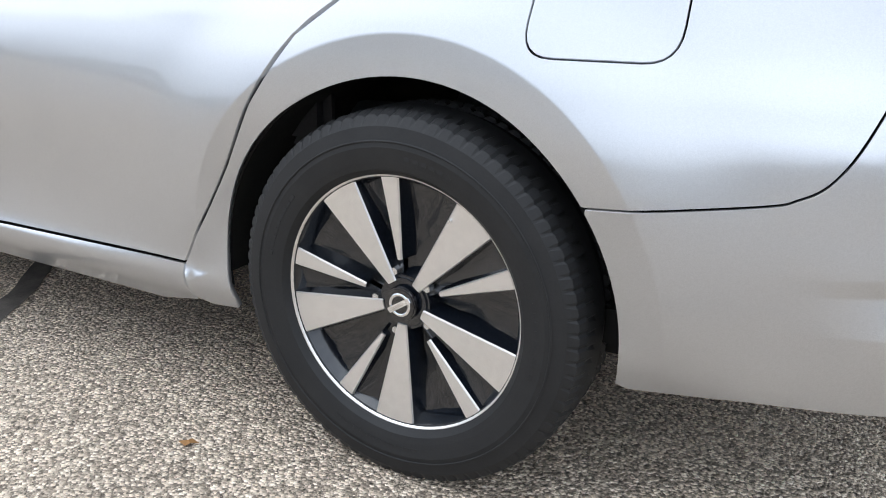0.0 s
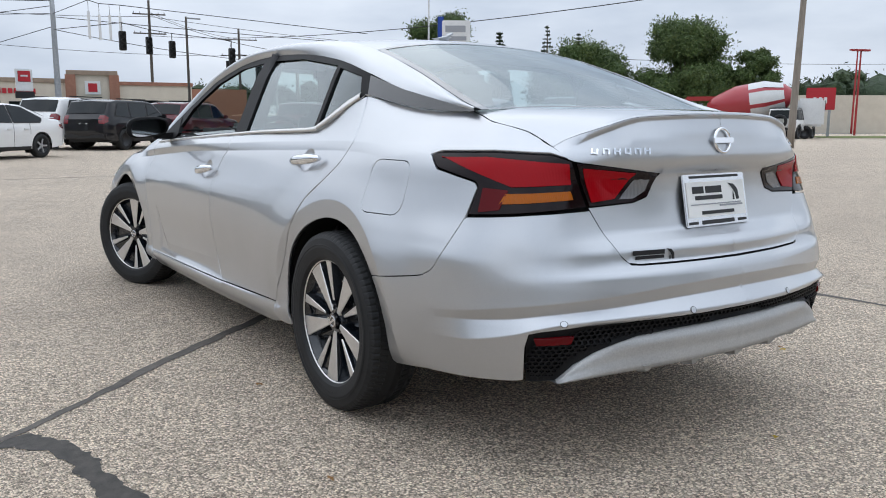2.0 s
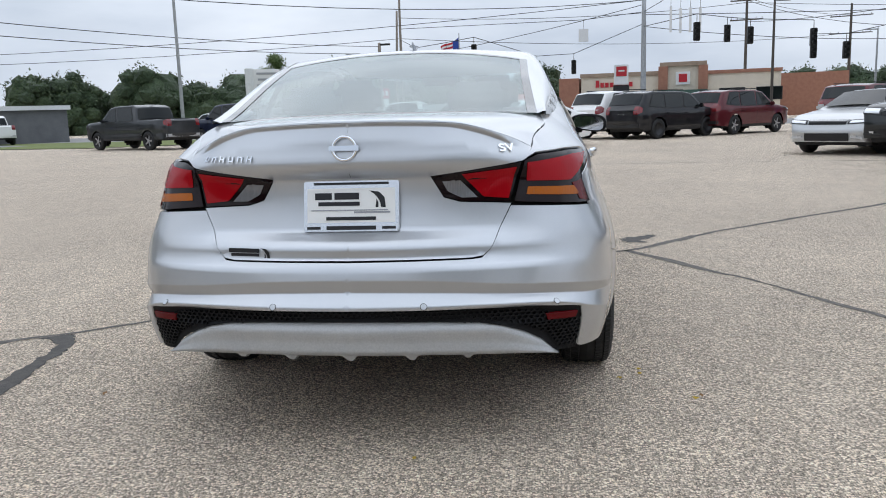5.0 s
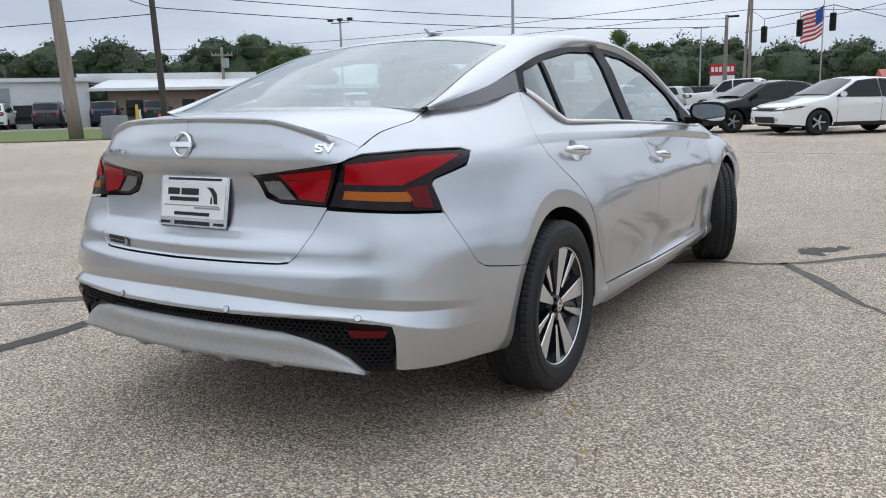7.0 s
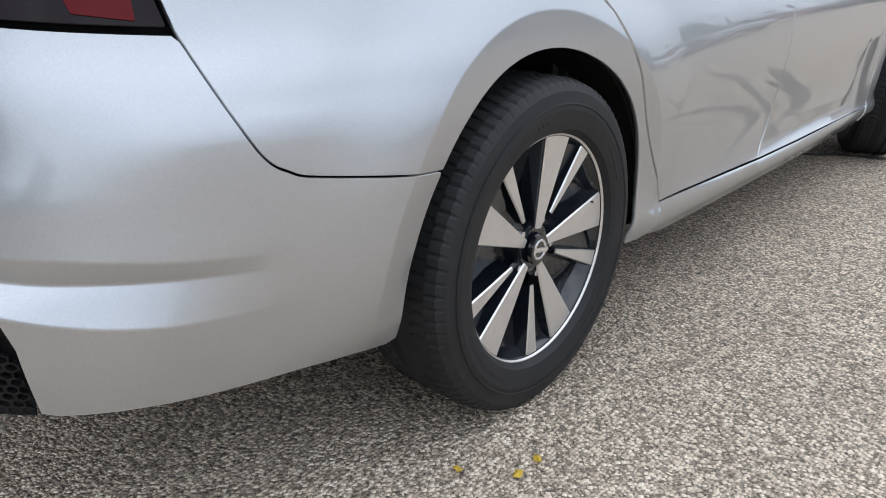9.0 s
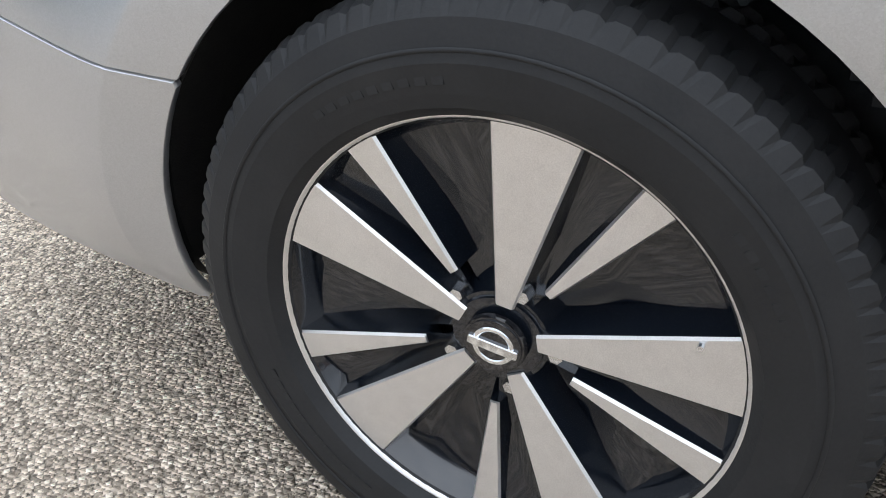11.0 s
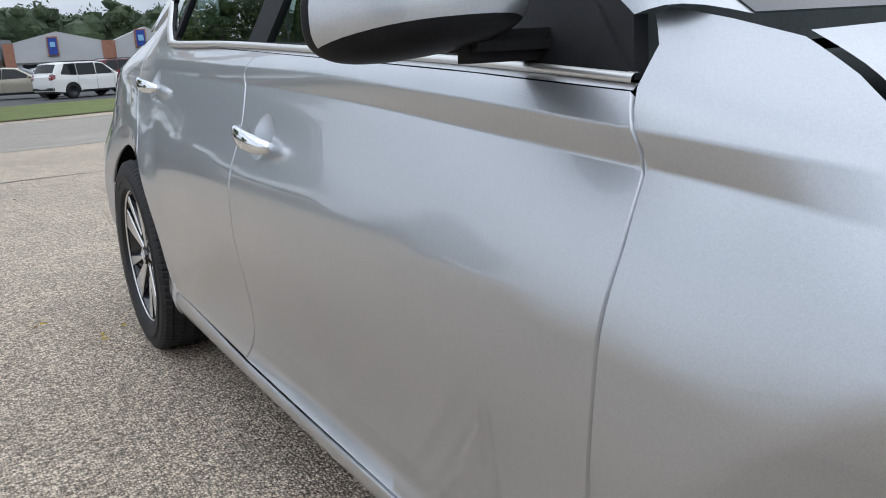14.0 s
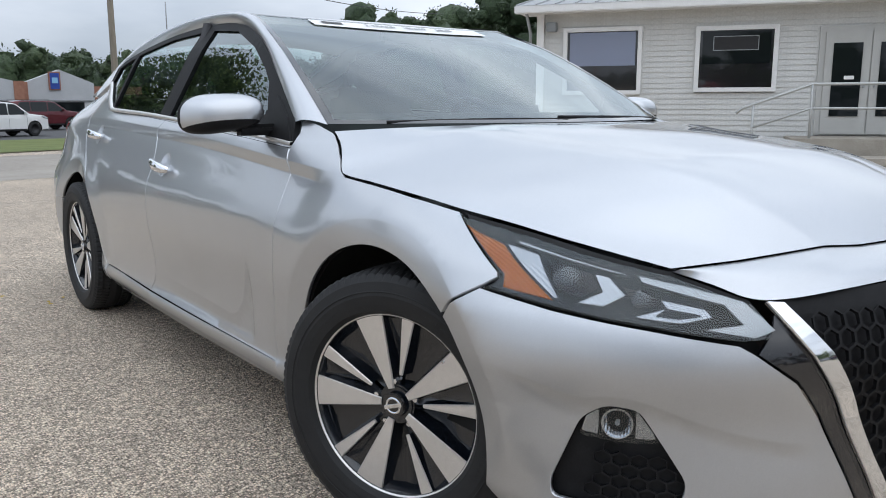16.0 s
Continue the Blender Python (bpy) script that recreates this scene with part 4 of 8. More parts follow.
loft("bumper_grille", GRILLE_TOP, GRILLE_LOW, BLACK_PLASTIC, "black honeycomb bumper insert", [-.004, -.016, -.018, -.014, -.004])
diffuser = loft("diffuser", DIFF_TOP, DIFF_LOW, GREY_DIFFUSER, "grey lower rear diffuser", [-.012, .004, .010, .012, .016, .024, .026], under=.20)

for s in (1, -1):
    q = (REAR_EDGE[::-1] + [(-.10, 1.122), (-.233, 1.101), (-.368, 1.088)] + K_LINE + [(-1.048, .966), (-.756, .972), (-.545, .967), (-.504, .955)]
         + [(-.548, .913), (-.70, .884), (-.722, .878), (-.734, .864), (-.728, .85)] + BUMP_CURVE + arch(0, 144, -12, 40) + [(.372, .232), (.44, .225), (.478, .24)])
    fuel = rounded([(-.205, .932), (-.425, .932), (-.418, .755), (-.190, .752)], .05, 6)
    panel("quarter_panel", q, SILVER, sedan, sides=(s,), step=0.022, holes=[fuel] if s < 0 else (), crisp=True)
    if s < 0:
        panel("fuel_flap", fuel, SILVER, sedan, "silver fuel filler flap with rounded corners", sides=(s,), gap=0.0035)
    panel("rear_door", curve_(REAR_EDGE, 40) + [(1.108, .301)] + curve_(DOOR_SEAM[::-1], 30) + BELT_R[1:-1], SILVER, sedan, sides=(s,), step=0.018, crisp=True, gap=0.0032, flange=0.026)
    panel("front_door", curve_(DOOR_SEAM, 30) + [(2.268, .296)] + curve_(FRONT_EDGE[::-1], 26) + BELT_F[1:-1], SILVER, sedan, sides=(s,), step=0.018, crisp=True, gap=0.0032, flange=0.026)
    rocker = [(.482, .228), (.492, .310), (1.11, .299), (1.8, .295), (2.262, .295), (2.262, .212), (1.4, .196), (.6, .200)]
    panel("sill", rocker, SILVER, sedan, sides=(s,), gap=0.0015, lift=-.004)
    fender = (FRONT_EDGE[::-1] + [(2.262, .960), (2.235, .992), (2.25, 1.002), (2.33, .985), (2.405, .966)] + [(2.47, .935), (2.525, .903), (2.555, .876), (2.59, .861), (2.70, .851), (2.824, .839), (2.92, .827), (3.020, .812)]
              + [(3.10, .765), (3.195, .712), (3.202, .700), (3.172, .682), (3.10, .641)] + arch(FA, 46, 192, 40) + [(2.42, .236), (2.30, .222), (2.268, .23)])
    panel("front_wing", fender, SILVER, sedan, sides=(s,), step=0.022, gap=0.0034, crisp=True)
    frontb = ([(3.10, .638), (3.168, .679), (3.34, .656), (3.53, .637), (3.69, .616), (3.72, .600), (3.80, .545), (3.86, .47), (3.90, .40), (3.965, .28), (3.98, .20)]
              + [(3.7, .195), (3.4, .20), (3.20, .225)] + arch(FA, -12, 45.5, 16))
    fogcut = rounded([(3.405, .455), (3.455, .488), (3.515, .484), (3.575, .40), (3.612, .345), (3.595, .285), (3.35, .285), (3.345, .315)], .02, 3)
    panel("front_bumper", frontb, SILVER, sedan, sides=(s,), step=0.022, holes=[fogcut], crisp=True)
    panel("fog_surround", shrink(fogcut, -.004), BLACK_PLASTIC, sedan, "black fog lamp surround", sides=(s,), lift=-.022, flange=0.0, gap=0)
    lampq = rounded([(3.415, .458), (3.458, .484), (3.512, .480), (3.560, .418), (3.50, .412), (3.40, .418)], .008, 2)
    fog = panel("fog_lamp", lampq, REFLECTOR, sedan, "clear fog lamp with a bright bowl", sides=(s,), lift=-.026, gap=0)
    pf, nf = skin([3.476], [.447])[0], skin_normal([3.476], [.447])[0]
    mf = Matrix.Translation((s * (pf[0] - nf[0] * .020), pf[1] - nf[1] * .020, pf[2] - nf[2] * .020)) @ Vector((s * nf[0], nf[1], nf[2])).to_track_quat("Z", "Y").to_matrix().to_4x4()
    v, f = lathe([(-.012, .006), (-.008, .014), (.002, .023), (.010, .027), (.010, .030)], 28, "Z")
    obj("lamp_bowl", v, f, REFLECTOR, fog, "bright reflector bowl").matrix_basis = mf
    part("bulb", cyl_bm(.006, .005, .016, (0, 0, 0), "Z", 12, .002), CLEAR_LENS, fog).matrix_basis = mf
    panel("side_reflector", rounded([(3.512, .474), (3.546, .432), (3.552, .420), (3.512, .418)], .004, 2), REFLECTOR, fog, sides=(s,), lift=-.018, flange=.004, gap=0)
    panel("side_reflector", rounded([(3.412, .452), (3.438, .470), (3.438, .420), (3.404, .422)], .004, 2), REFLECTOR, fog, sides=(s,), lift=-.018, flange=.004, gap=0)
    panel("lens_cover", lampq, LAMP_COVER, fog, "clear lens", sides=(s,), lift=-.004, gap=0.001, flange=.010)
    # tail lamps
    outer = rounded([(-.508, .953), (-.545, .963), (-.756, .968), (-1.048, .962), (-1.117, .945), (-1.170, .811), (-.96, .799), (-.714, .784), (-.737, .866), (-.722, .881), (-.552, .916)], .006, 2)
    lamp = panel("tail_lamp", outer, SMOKE_LENS, sedan, "red tail lamp in a smoked black housing", sides=(s,), lift=.002)
    red = rounded([(-.556, .951), (-.75, .956), (-1.108, .939), (-1.116, .875), (-.868, .868), (-.72, .905)], .004, 2)
    panel("red_lens", red, RED_LENS, lamp, sides=(s,), lift=.006, flange=.004)
    panel("dark_lens", rounded([(-.755, .868), (-.862, .863), (-.835, .802), (-.752, .792)], .004, 2), DARK_RED_LENS, lamp, sides=(s,), lift=.005, flange=.003)
    panel("amber_lens", rounded([(-.848, .853), (-1.112, .861), (-1.122, .832), (-.825, .818)], .004, 2), AMBER_LENS, lamp, sides=(s,), lift=.005, flange=.003)
    inner = rounded([(-1.130, .941), (-1.455, .902), (-1.41, .834), (-1.353, .818), (-1.182, .811)], .005, 2)
    lamp = panel("boot_lamp", inner, SMOKE_LENS, sedan, "inner half of the tail lamp on the boot lid", sides=(s,), lift=.003)
    panel("red_lens", rounded([(-1.150, .926), (-1.352, .906), (-1.276, .830), (-1.186, .822)], .004, 2), RED_LENS, lamp, sides=(s,), lift=.007, flange=.004)
    panel("clear_lens", rounded([(-1.365, .903), (-1.422, .894), (-1.398, .850), (-1.35, .828), (-1.288, .828)], .004, 2), REVERSE_LENS, lamp, sides=(s,), lift=.006, flange=.003)
    panel("bumper_reflector", [(-.972, .452), (-1.098, .456), (-1.088, .430), (-.982, .428)], DARK_RED_LENS, sedan, "red bumper reflector", sides=(s,), lift=.001, flange=.012)
    # headlamp
    hl = rounded([(3.024, .810), (3.198, .708), (3.205, .699), (3.178, .681), (3.34, .658), (3.53, .639), (3.69, .619), (3.745, .622), (3.755, .648), (3.722, .690), (3.571, .733), (3.313, .769)], .006, 2)
    lamp = panel("headlamp", hl, LAMP_HOUSING, sedan, "headlamp with amber corner and bright reflectors", sides=(s,), lift=-.006)
    panel("amber_lens", [(3.060, .788), (3.103, .777), (3.177, .760), (3.336, .672), (3.218, .683), (3.211, .706)], AMBER_LENS, lamp, sides=(s,), lift=.001, flange=.004)
    panel("bright_strip", [(3.182, .760), (3.272, .748), (3.350, .676), (3.337, .674)], REFLECTOR, lamp, sides=(s,), lift=.002, flange=.004)
    for blk in ([(3.288, .742), (3.408, .724), (3.427, .697), (3.393, .678), (3.360, .682)], [(3.465, .709), (3.544, .690), (3.556, .676), (3.512, .667), (3.485, .688)]):
        panel("lens_block", rounded(blk, .006, 2), SMOKE_LENS, lamp, sides=(s,), lift=.000, flange=.004)
    panel("bright_strip", [(3.410, .724), (3.445, .720), (3.485, .690), (3.440, .668), (3.386, .672), (3.432, .694)], REFLECTOR, lamp, sides=(s,), lift=.003, flange=.006)
    panel("bright_strip", [(3.546, .688), (3.632, .676), (3.648, .660), (3.585, .648), (3.500, .657), (3.558, .674)], REFLECTOR, lamp, sides=(s,), lift=.003, flange=.006)
    panel("bright_strip", [(3.560, .676), (3.620, .668), (3.628, .662), (3.582, .655), (3.535, .660)], LAMP_HOUSING, lamp, sides=(s,), lift=.005, flange=.003)
    panel("light_guide", [(3.500, .726), (3.600, .712), (3.707, .690), (3.763, .640), (3.720, .626), (3.628, .642), (3.695, .652), (3.668, .680), (3.590, .696), (3.510, .712)], CLEAR_LENS, lamp, "clear light guide", sides=(s,), lift=.004, flange=.006)
    panel("light_guide", [(3.20, .768), (3.32, .751), (3.48, .727), (3.48, .721), (3.32, .744), (3.21, .760)], CLEAR_LENS, lamp, "clear light guide", sides=(s,), lift=.003, flange=.004)
    for pu, pz, pr in ((3.352, .712, .025), (3.512, .686, .017)):
        pp, pn = skin([pu], [pz])[0], skin_normal([pu], [pz])[0]
        mp_ = Matrix.Translation((s * (pp[0] - pn[0] * .006), pp[1] - pn[1] * .006, pp[2] - pn[2] * .006)) @ Vector((s * pn[0], pn[1], pn[2])).to_track_quat("Z", "Y").to_matrix().to_4x4()
        v, f = lathe([(0.0, pr * 1.12), (.003, pr * 1.12), (.003, pr), (.0035 + pr * .18, pr * .86), (.0035 + pr * .30, pr * .5), (.0035 + pr * .34, .0005)], 28, "Z")
        obj("projector_lens", v, f, GLOSS_BLACK, lamp, "round projector lens").matrix_basis = mp_
    panel("lens_cover", shrink(hl, .004), LAMP_COVER, lamp, "clear moulded lens", sides=(s,), lift=.012, flange=.012)
    panel("grille_surround", [(3.725, .597), (3.755, .640), (3.765, .668), (3.84, .60), (3.90, .50), (3.95, .40), (4.02, .27), (3.985, .20), (3.97, .28), (3.905, .40), (3.865, .47), (3.803, .545)], GLOSS_BLACK, sedan, sides=(s,), lift=-.003)
    panel("grille_chrome", [(3.745, .692), (3.785, .690), (3.87, .60), (3.93, .50), (3.99, .38), (4.06, .26), (4.02, .26), (3.95, .39), (3.895, .49), (3.83, .59)], CHROME, sedan, "chrome grille blade", sides=(s,), lift=.012)
panel("grille", [(3.78, .695), (UF, .71), (UF, .24), (4.05, .26), (3.98, .38), (3.92, .50), (3.86, .60)], BLACK_PLASTIC, sedan, "black front grille", sides=(1, -1), u_mid=UF, lift=-.012)
panel("front_lip", [(3.20, .224), (3.4, .199), (3.7, .194), (3.98, .199), (4.02, .26), (UF, .24), (UF, .185), (3.4, .185), (3.2, .20)], BLACK_PLASTIC, sedan, sides=(1, -1), u_mid=UF, lift=-.004)

# dark inner shell seen through the shut lines
shell = [(-1.30, .62), (-1.2, .80), (-.9, 1.01), (-.667, 1.04), (-.525, 1.08), (-.3, 1.09), (.05, 1.14), (.33, 1.005), (1.14, .972), (2.2, .935), (2.40, .95), (2.57, .86), (3.0, .80), (3.3, .75), (3.7, .66), (3.9, .4), (3.95, .24), (3.3, .24)]
shell += arch(FA, -8, 188, 24, .40) + [(2.3, .25), (1.4, .23), (.5, .25)] + arch(0, -8, 188, 24, .40) + [(-.6, .32), (-.9, .35), (-1.25, .46)]
panel("inner_shell", shell, DARK_GAP, sedan, sides=(1, -1), lift=-.034, flange=0, gap=0, step=.05)
panel("inner_tail", [(U0, .60), (U0, 1.05), (-1.2, 1.02), (-1.0, .98), (-1.0, .60)], DARK_GAP, sedan, sides=(1, -1), u_mid=U0, lift=-.03, flange=0, gap=0, step=.05)
part("underbody", box_bm((1.56, 3.5, .12), (0, 1.35, .33), .03), DARK_GAP, sedan)
part("rear_underbody", box_bm((.96, .60, .10), (0, -.56, .40), .03), DARK_GAP, sedan)
for s in (1, -1):
    for yc in (0.0, FA):
        ra, yc = (.387, yc - .014) if yc else (.384, yc)
        v, f = [], []
        for i, a in enumerate(np.linspace(-4, 184, 30)):
            zz = .328 + ra * math.sin(radians(a))
            xo = min(.880, float(skin([yc + ra * math.cos(radians(a))], [zz])[0, 0]) - .010)
            for x, r in ((xo, ra), (xo - .006, ra + .021), (.55, ra + .021), (.50, .30)):
                v.append((s * x, yc + r * math.cos(radians(a)), .328 + r * math.sin(radians(a))))
        f = [(i * 4 + j, i * 4 + j + 1, i * 4 + j + 5, i * 4 + j + 4) for i in range(29) for j in range(3)]
        obj("wheel_arch_liner", v, f, LINER, sedan)

# greenhouse: edge of the roof skin (upper) and top of the window frames (lower)
E_LINE = [(.745, 2.335, .985), (.700, 2.07, 1.140), (.650, 1.80, 1.275), (.600, 1.53, 1.370), (.575, 1.2, 1.405), (.565, .8, 1.405), (.560, .45, 1.380), (.562, .2, 1.330), (.575, -.1, 1.238), (.598, -.40, 1.128), (.606, -.525, 1.092)]
F_YZ = [(2.225, .992), (1.96, 1.143), (1.72, 1.267), (1.46, 1.338), (1.15, 1.360), (.75, 1.346), (.37, 1.297), (.08, 1.230), (-.15, 1.167), (-.42, 1.112), (-.525, 1.090)]
F_LINE = [(float(cabin_x(y, z)), y, z) for y, z in F_YZ]
for s in (1, -1):
    a, b = smooth_line(E_LINE, 60), smooth_line(F_LINE, 60)
    rows = []
    for k in range(7):
        t = k / 6
        r = a + (b - a) * t
        r[:, 2] += .010 * math.sin(math.pi * t)
        r[:, 0] += .014 * math.sin(math.pi * t)
        rows.append(r * [s, 1, 1])
    sheet_obj("roof_side_rail", np.array(rows), SILVER, sedan, out=-s)
roof_e = [p for p in E_LINE[3:8]]
roof = bow(roof_e, [(1.66, 1.350), (1.2, 1.410), (.8, 1.426), (.42, 1.410), (.27, 1.386)], 30, 33, 2.0, 2.2)
sheet_obj("roof", roof, SILVER, sedan, "silver roof", out=-1)
screen = bow(E_LINE[:4], [(2.60, .985), (2.29, 1.108), (1.97, 1.236), (1.66, 1.350)], 24, 33, 2.0, 2.2)
sheet_obj("windscreen", screen, GLASS_SCREEN, sedan, "laminated windscreen", out=-1)
back = bow(E_LINE[7:], [(.27, 1.386), (-.02, 1.292), (-.36, 1.170), (-.535, 1.106)], 24, 33, 2.0, 2.2)
sheet_obj("rear_window", back, GLASS_SCREEN, sedan, "sloping rear window", out=-1)


def border(rows, w, lift=.002):
    """Black printed band along the edge of a pane, as rings of (row, column) shares."""
    nb, na = rows.shape[:2]
    V, F = [], []
    n = np.array([0, 0, lift])
    def at(b, a):
        i, j = b * (nb - 1), a * (na - 1)
        i0, j0 = int(min(i, nb - 2)), int(min(j, na - 2))
        f, g = i - i0, j - j0
        return (rows[i0, j0] * (1 - f) * (1 - g) + rows[i0 + 1, j0] * f * (1 - g) + rows[i0, j0 + 1] * (1 - f) * g + rows[i0 + 1, j0 + 1] * f * g) + n
    wb0, wb1, wa = w
    outer = [(0, t) for t in np.linspace(0, 1, 25)] + [(t, 1) for t in np.linspace(0, 1, 19)[1:]] + [(1, 1 - t) for t in np.linspace(0, 1, 25)[1:]] + [(1 - t, 0) for t in np.linspace(0, 1, 19)[1:-1]]
    for b, a in outer:
        V.append(at(b, a))
        V.append(at(wb0 + b * (1 - wb0 - wb1), wa + a * (1 - 2 * wa)))
    m = len(outer)
    F = [(2 * i, 2 * ((i + 1) % m), 2 * ((i + 1) % m) + 1, 2 * i + 1) for i in range(m)]
    return V, F


v, f = border(screen, (.04, .02, .014))
obj("windscreen_border", v, f, GLOSS_BLACK, sedan)
v, f = border(back, (.035, .04, .030))
obj("rear_window_border", v, f, GLOSS_BLACK, sedan)


def side_sheet(name, poly, mat, parent, s, lift=0.0, label="", step=.04, holes=(), flange=0.0):
    vs, fs, _ = fill_2d(poly, step, holes)
    x = cabin_x(vs[:, 0], vs[:, 1]) + lift
    V = [(s * a, y, z) for a, (y, z) in zip(x, vs)]
    F = [f if s > 0 else f[::-1] for f in fs]
    if flange:
        for i, j in edge_loop([tuple(f) for f in fs]):
            k = len(V)
            for a in (i, j):
                V.append((V[a][0] - s * flange, V[a][1], V[a][2]))
            F.append((j, i, k, k + 1) if s > 0 else (i, j, k + 1, k))
    return obj(name, V, F, mat, parent, label, smooth=False)


WIN_F = [(2.06, .962), (1.93, 1.118), (1.86, 1.160), (1.70, 1.240), (1.46, 1.312), (1.205, 1.332), (1.150, 1.0)]
WIN_R = [(1.025, 1.001), (1.073, 1.334), (.75, 1.325), (.372, 1.277), (.343, 1.040), (.36, 1.025)]
WIN_Q = [(.317, 1.045), (.338, 1.266), (.137, 1.225), (.096, 1.156), (.255, 1.063)]
for s in (1, -1):
    top = [tuple(p) for p in smooth_line(F_YZ[:8], 40)]
    frame_poly = top + [(.05, 1.153), (.08, 1.140), (.243, 1.051), (.30, 1.026), (.36, 1.017), (.80, 1.004), (1.142, .988), (1.724, .959), (2.0, .944), (2.258, .929)]
    side_sheet("window_frame", frame_poly, BLACK_PLASTIC, sedan, s, .001, holes=[WIN_F, WIN_R, WIN_Q], flange=.02)
    if s > 0:
        side_sheet("front_door_glass", WIN_F, GLASS, sedan, s, -.008)
    else:
        side_sheet("front_door_glass", [(1.97, .965), (1.80, .985), (1.20, 1.012), (1.170, .99)], GLASS, sedan, s, -.008, "window glass wound down")
    side_sheet("rear_door_glass", WIN_R, GLASS, sedan, s, -.008)
    side_sheet("quarter_glass", WIN_Q, GLASS, sedan, s, -.008)
    side_sheet("pillar_trim", [(.078, 1.226)] + F_YZ[8:] + [(-.525, 1.088), (-.368, 1.092), (-.233, 1.105), (-.10, 1.126), (.046, 1.154)], GLOSS_BLACK, sedan, s, .003, "gloss black trim behind the rear door glass", flange=.012)
    chrome = [(2.262, .930), (2.0, .947), (1.724, .962), (1.142, .991), (.80, 1.006), (.36, 1.019), (.30, 1.029), (.243, 1.054), (.08, 1.143)]
    line = smooth_line(chrome, 60)
    wide = np.interp(line[:, 0], [.08, .14, .28, .36, .8, 2.3], [.020, .026, .018, .011, .009, .006])
    tang = np.gradient(line, axis=0)
    nrm = np.stack([tang[:, 1], -tang[:, 0]], 1) / np.hypot(*tang.T)[:, None]
    rows = []
    for o, lf in ((-.004, .004), (-.003, .009), (.5, .011), (1.0, .008), (1.02, .002)):
        q = line + nrm * (wide * o if o > 0 else np.full(60, o))[:, None]
        rows.append(np.stack([s * (cabin_x(q[:, 0], q[:, 1]) + lf), q[:, 0], q[:, 1]], 1))
    sheet_obj("belt_moulding", np.array(rows), MACHINED, sedan, "chrome window moulding", out=s)
    belt = smooth_line(BELT_F + BELT_R[1:] + [(-.10, 1.122), (-.233, 1.101), (-.368, 1.088), (-.52, 1.088)], 130)
    lip = skin(belt[:, 0], belt[:, 1] - .002, -.001)
    inner_ = np.stack([cabin_x(belt[:, 0], belt[:, 1] + .004) + .002, belt[:, 0], belt[:, 1] + .004], 1)
    sheet_obj("belt_ledge", np.array([lip * [s, 1, 1], (lip * .5 + inner_ * .5 + [0, 0, .001]) * [s, 1, 1], inner_ * [s, 1, 1]]), SILVER, sedan, out=-s)
    side_sheet("mirror_sail", [(2.256, .931), (2.02, .944), (1.99, .985), (2.05, 1.07), (2.17, 1.005)], BLACK_PLASTIC, sedan, s, .006, flange=.02)

# bonnet and nose
h_line = on_skin([(2.405, .968), (2.47, .938), (2.525, .906), (2.555, .879), (2.59, .864), (2.70, .854), (2.824, .842), (2.92, .830), (3.020, .815), (3.16, .795), (3.313, .773), (3.571, .737)])


def bonnet_fix(t, a, x, y, z):
    d = np.abs(a) - .66 + .16 * t
    ridge = .013 * np.interp(d, [-.16, 0, .30], [0, 1, 0]) * step_fn(t * 5) * (1 - .4 * t)
    return x, y, z + ridge


bonnet = bow([tuple(p) for p in h_line], [(2.64, .985), (2.72, .982), (2.80, .976), (2.88, .970), (2.96, .963), (3.04, .954), (3.12, .944), (3.21, .932), (3.30, .918), (3.40, .888), (3.52, .835), (3.62, .756)], 48, 97, 2.0, 3.0, bonnet_fix)
sheet_obj("bonnet", bonnet, SILVER, sedan, "silver bonnet", out=-1)
nose_top = bonnet[-1][48::2][::-1]
nose_low = smooth_line(on_skin([(3.574, .732), (3.65, .714), (3.722, .692), (3.80, .690), (3.95, .700), (UF, .712)]), 25)
nose_low[-1, 0] = 0.0
for s in (1, -1):
    rows = []
    for k in range(9):
        t = k / 8
        r = nose_top + (nose_low - nose_top) * t
        r[:, 1] += .018 * math.sin(math.pi * t)
        r[:, 2] += .006 * math.sin(math.pi * t) - .004 * (1 - t)
        rows.append(r * [s, 1, 1])
    sheet_obj("nose_panel", np.array(rows), SILVER, sedan, out=-s)
cowl = np.array([np.stack([bonnet[0][:, 0] * 1.0, bonnet[0][:, 1] + dy, bonnet[0][:, 2] - dz], 1) for dy, dz in ((-.002, .008), (-.04, .02), (-.16, .025))])
sheet_obj("cowl", cowl, BLACK_PLASTIC, sedan, out=1)

for s, yc, st in ((-1, 0, 0), (1, 0, 0), (-1, FA, STEER), (1, FA, STEER)):
    spin = {(-1, 0): 34, (1, 0): -10, (-1, 1): -6, (1, 1): 17}[(s, int(yc > 1))]
    wheel(sedan, pose(s * .803, yc, HUB_Z, 0, 0, (180 if s < 0 else 0) + st) @ Matrix.Rotation(radians(spin), 4, "X"), "two-tone black and machined alloy wheel")



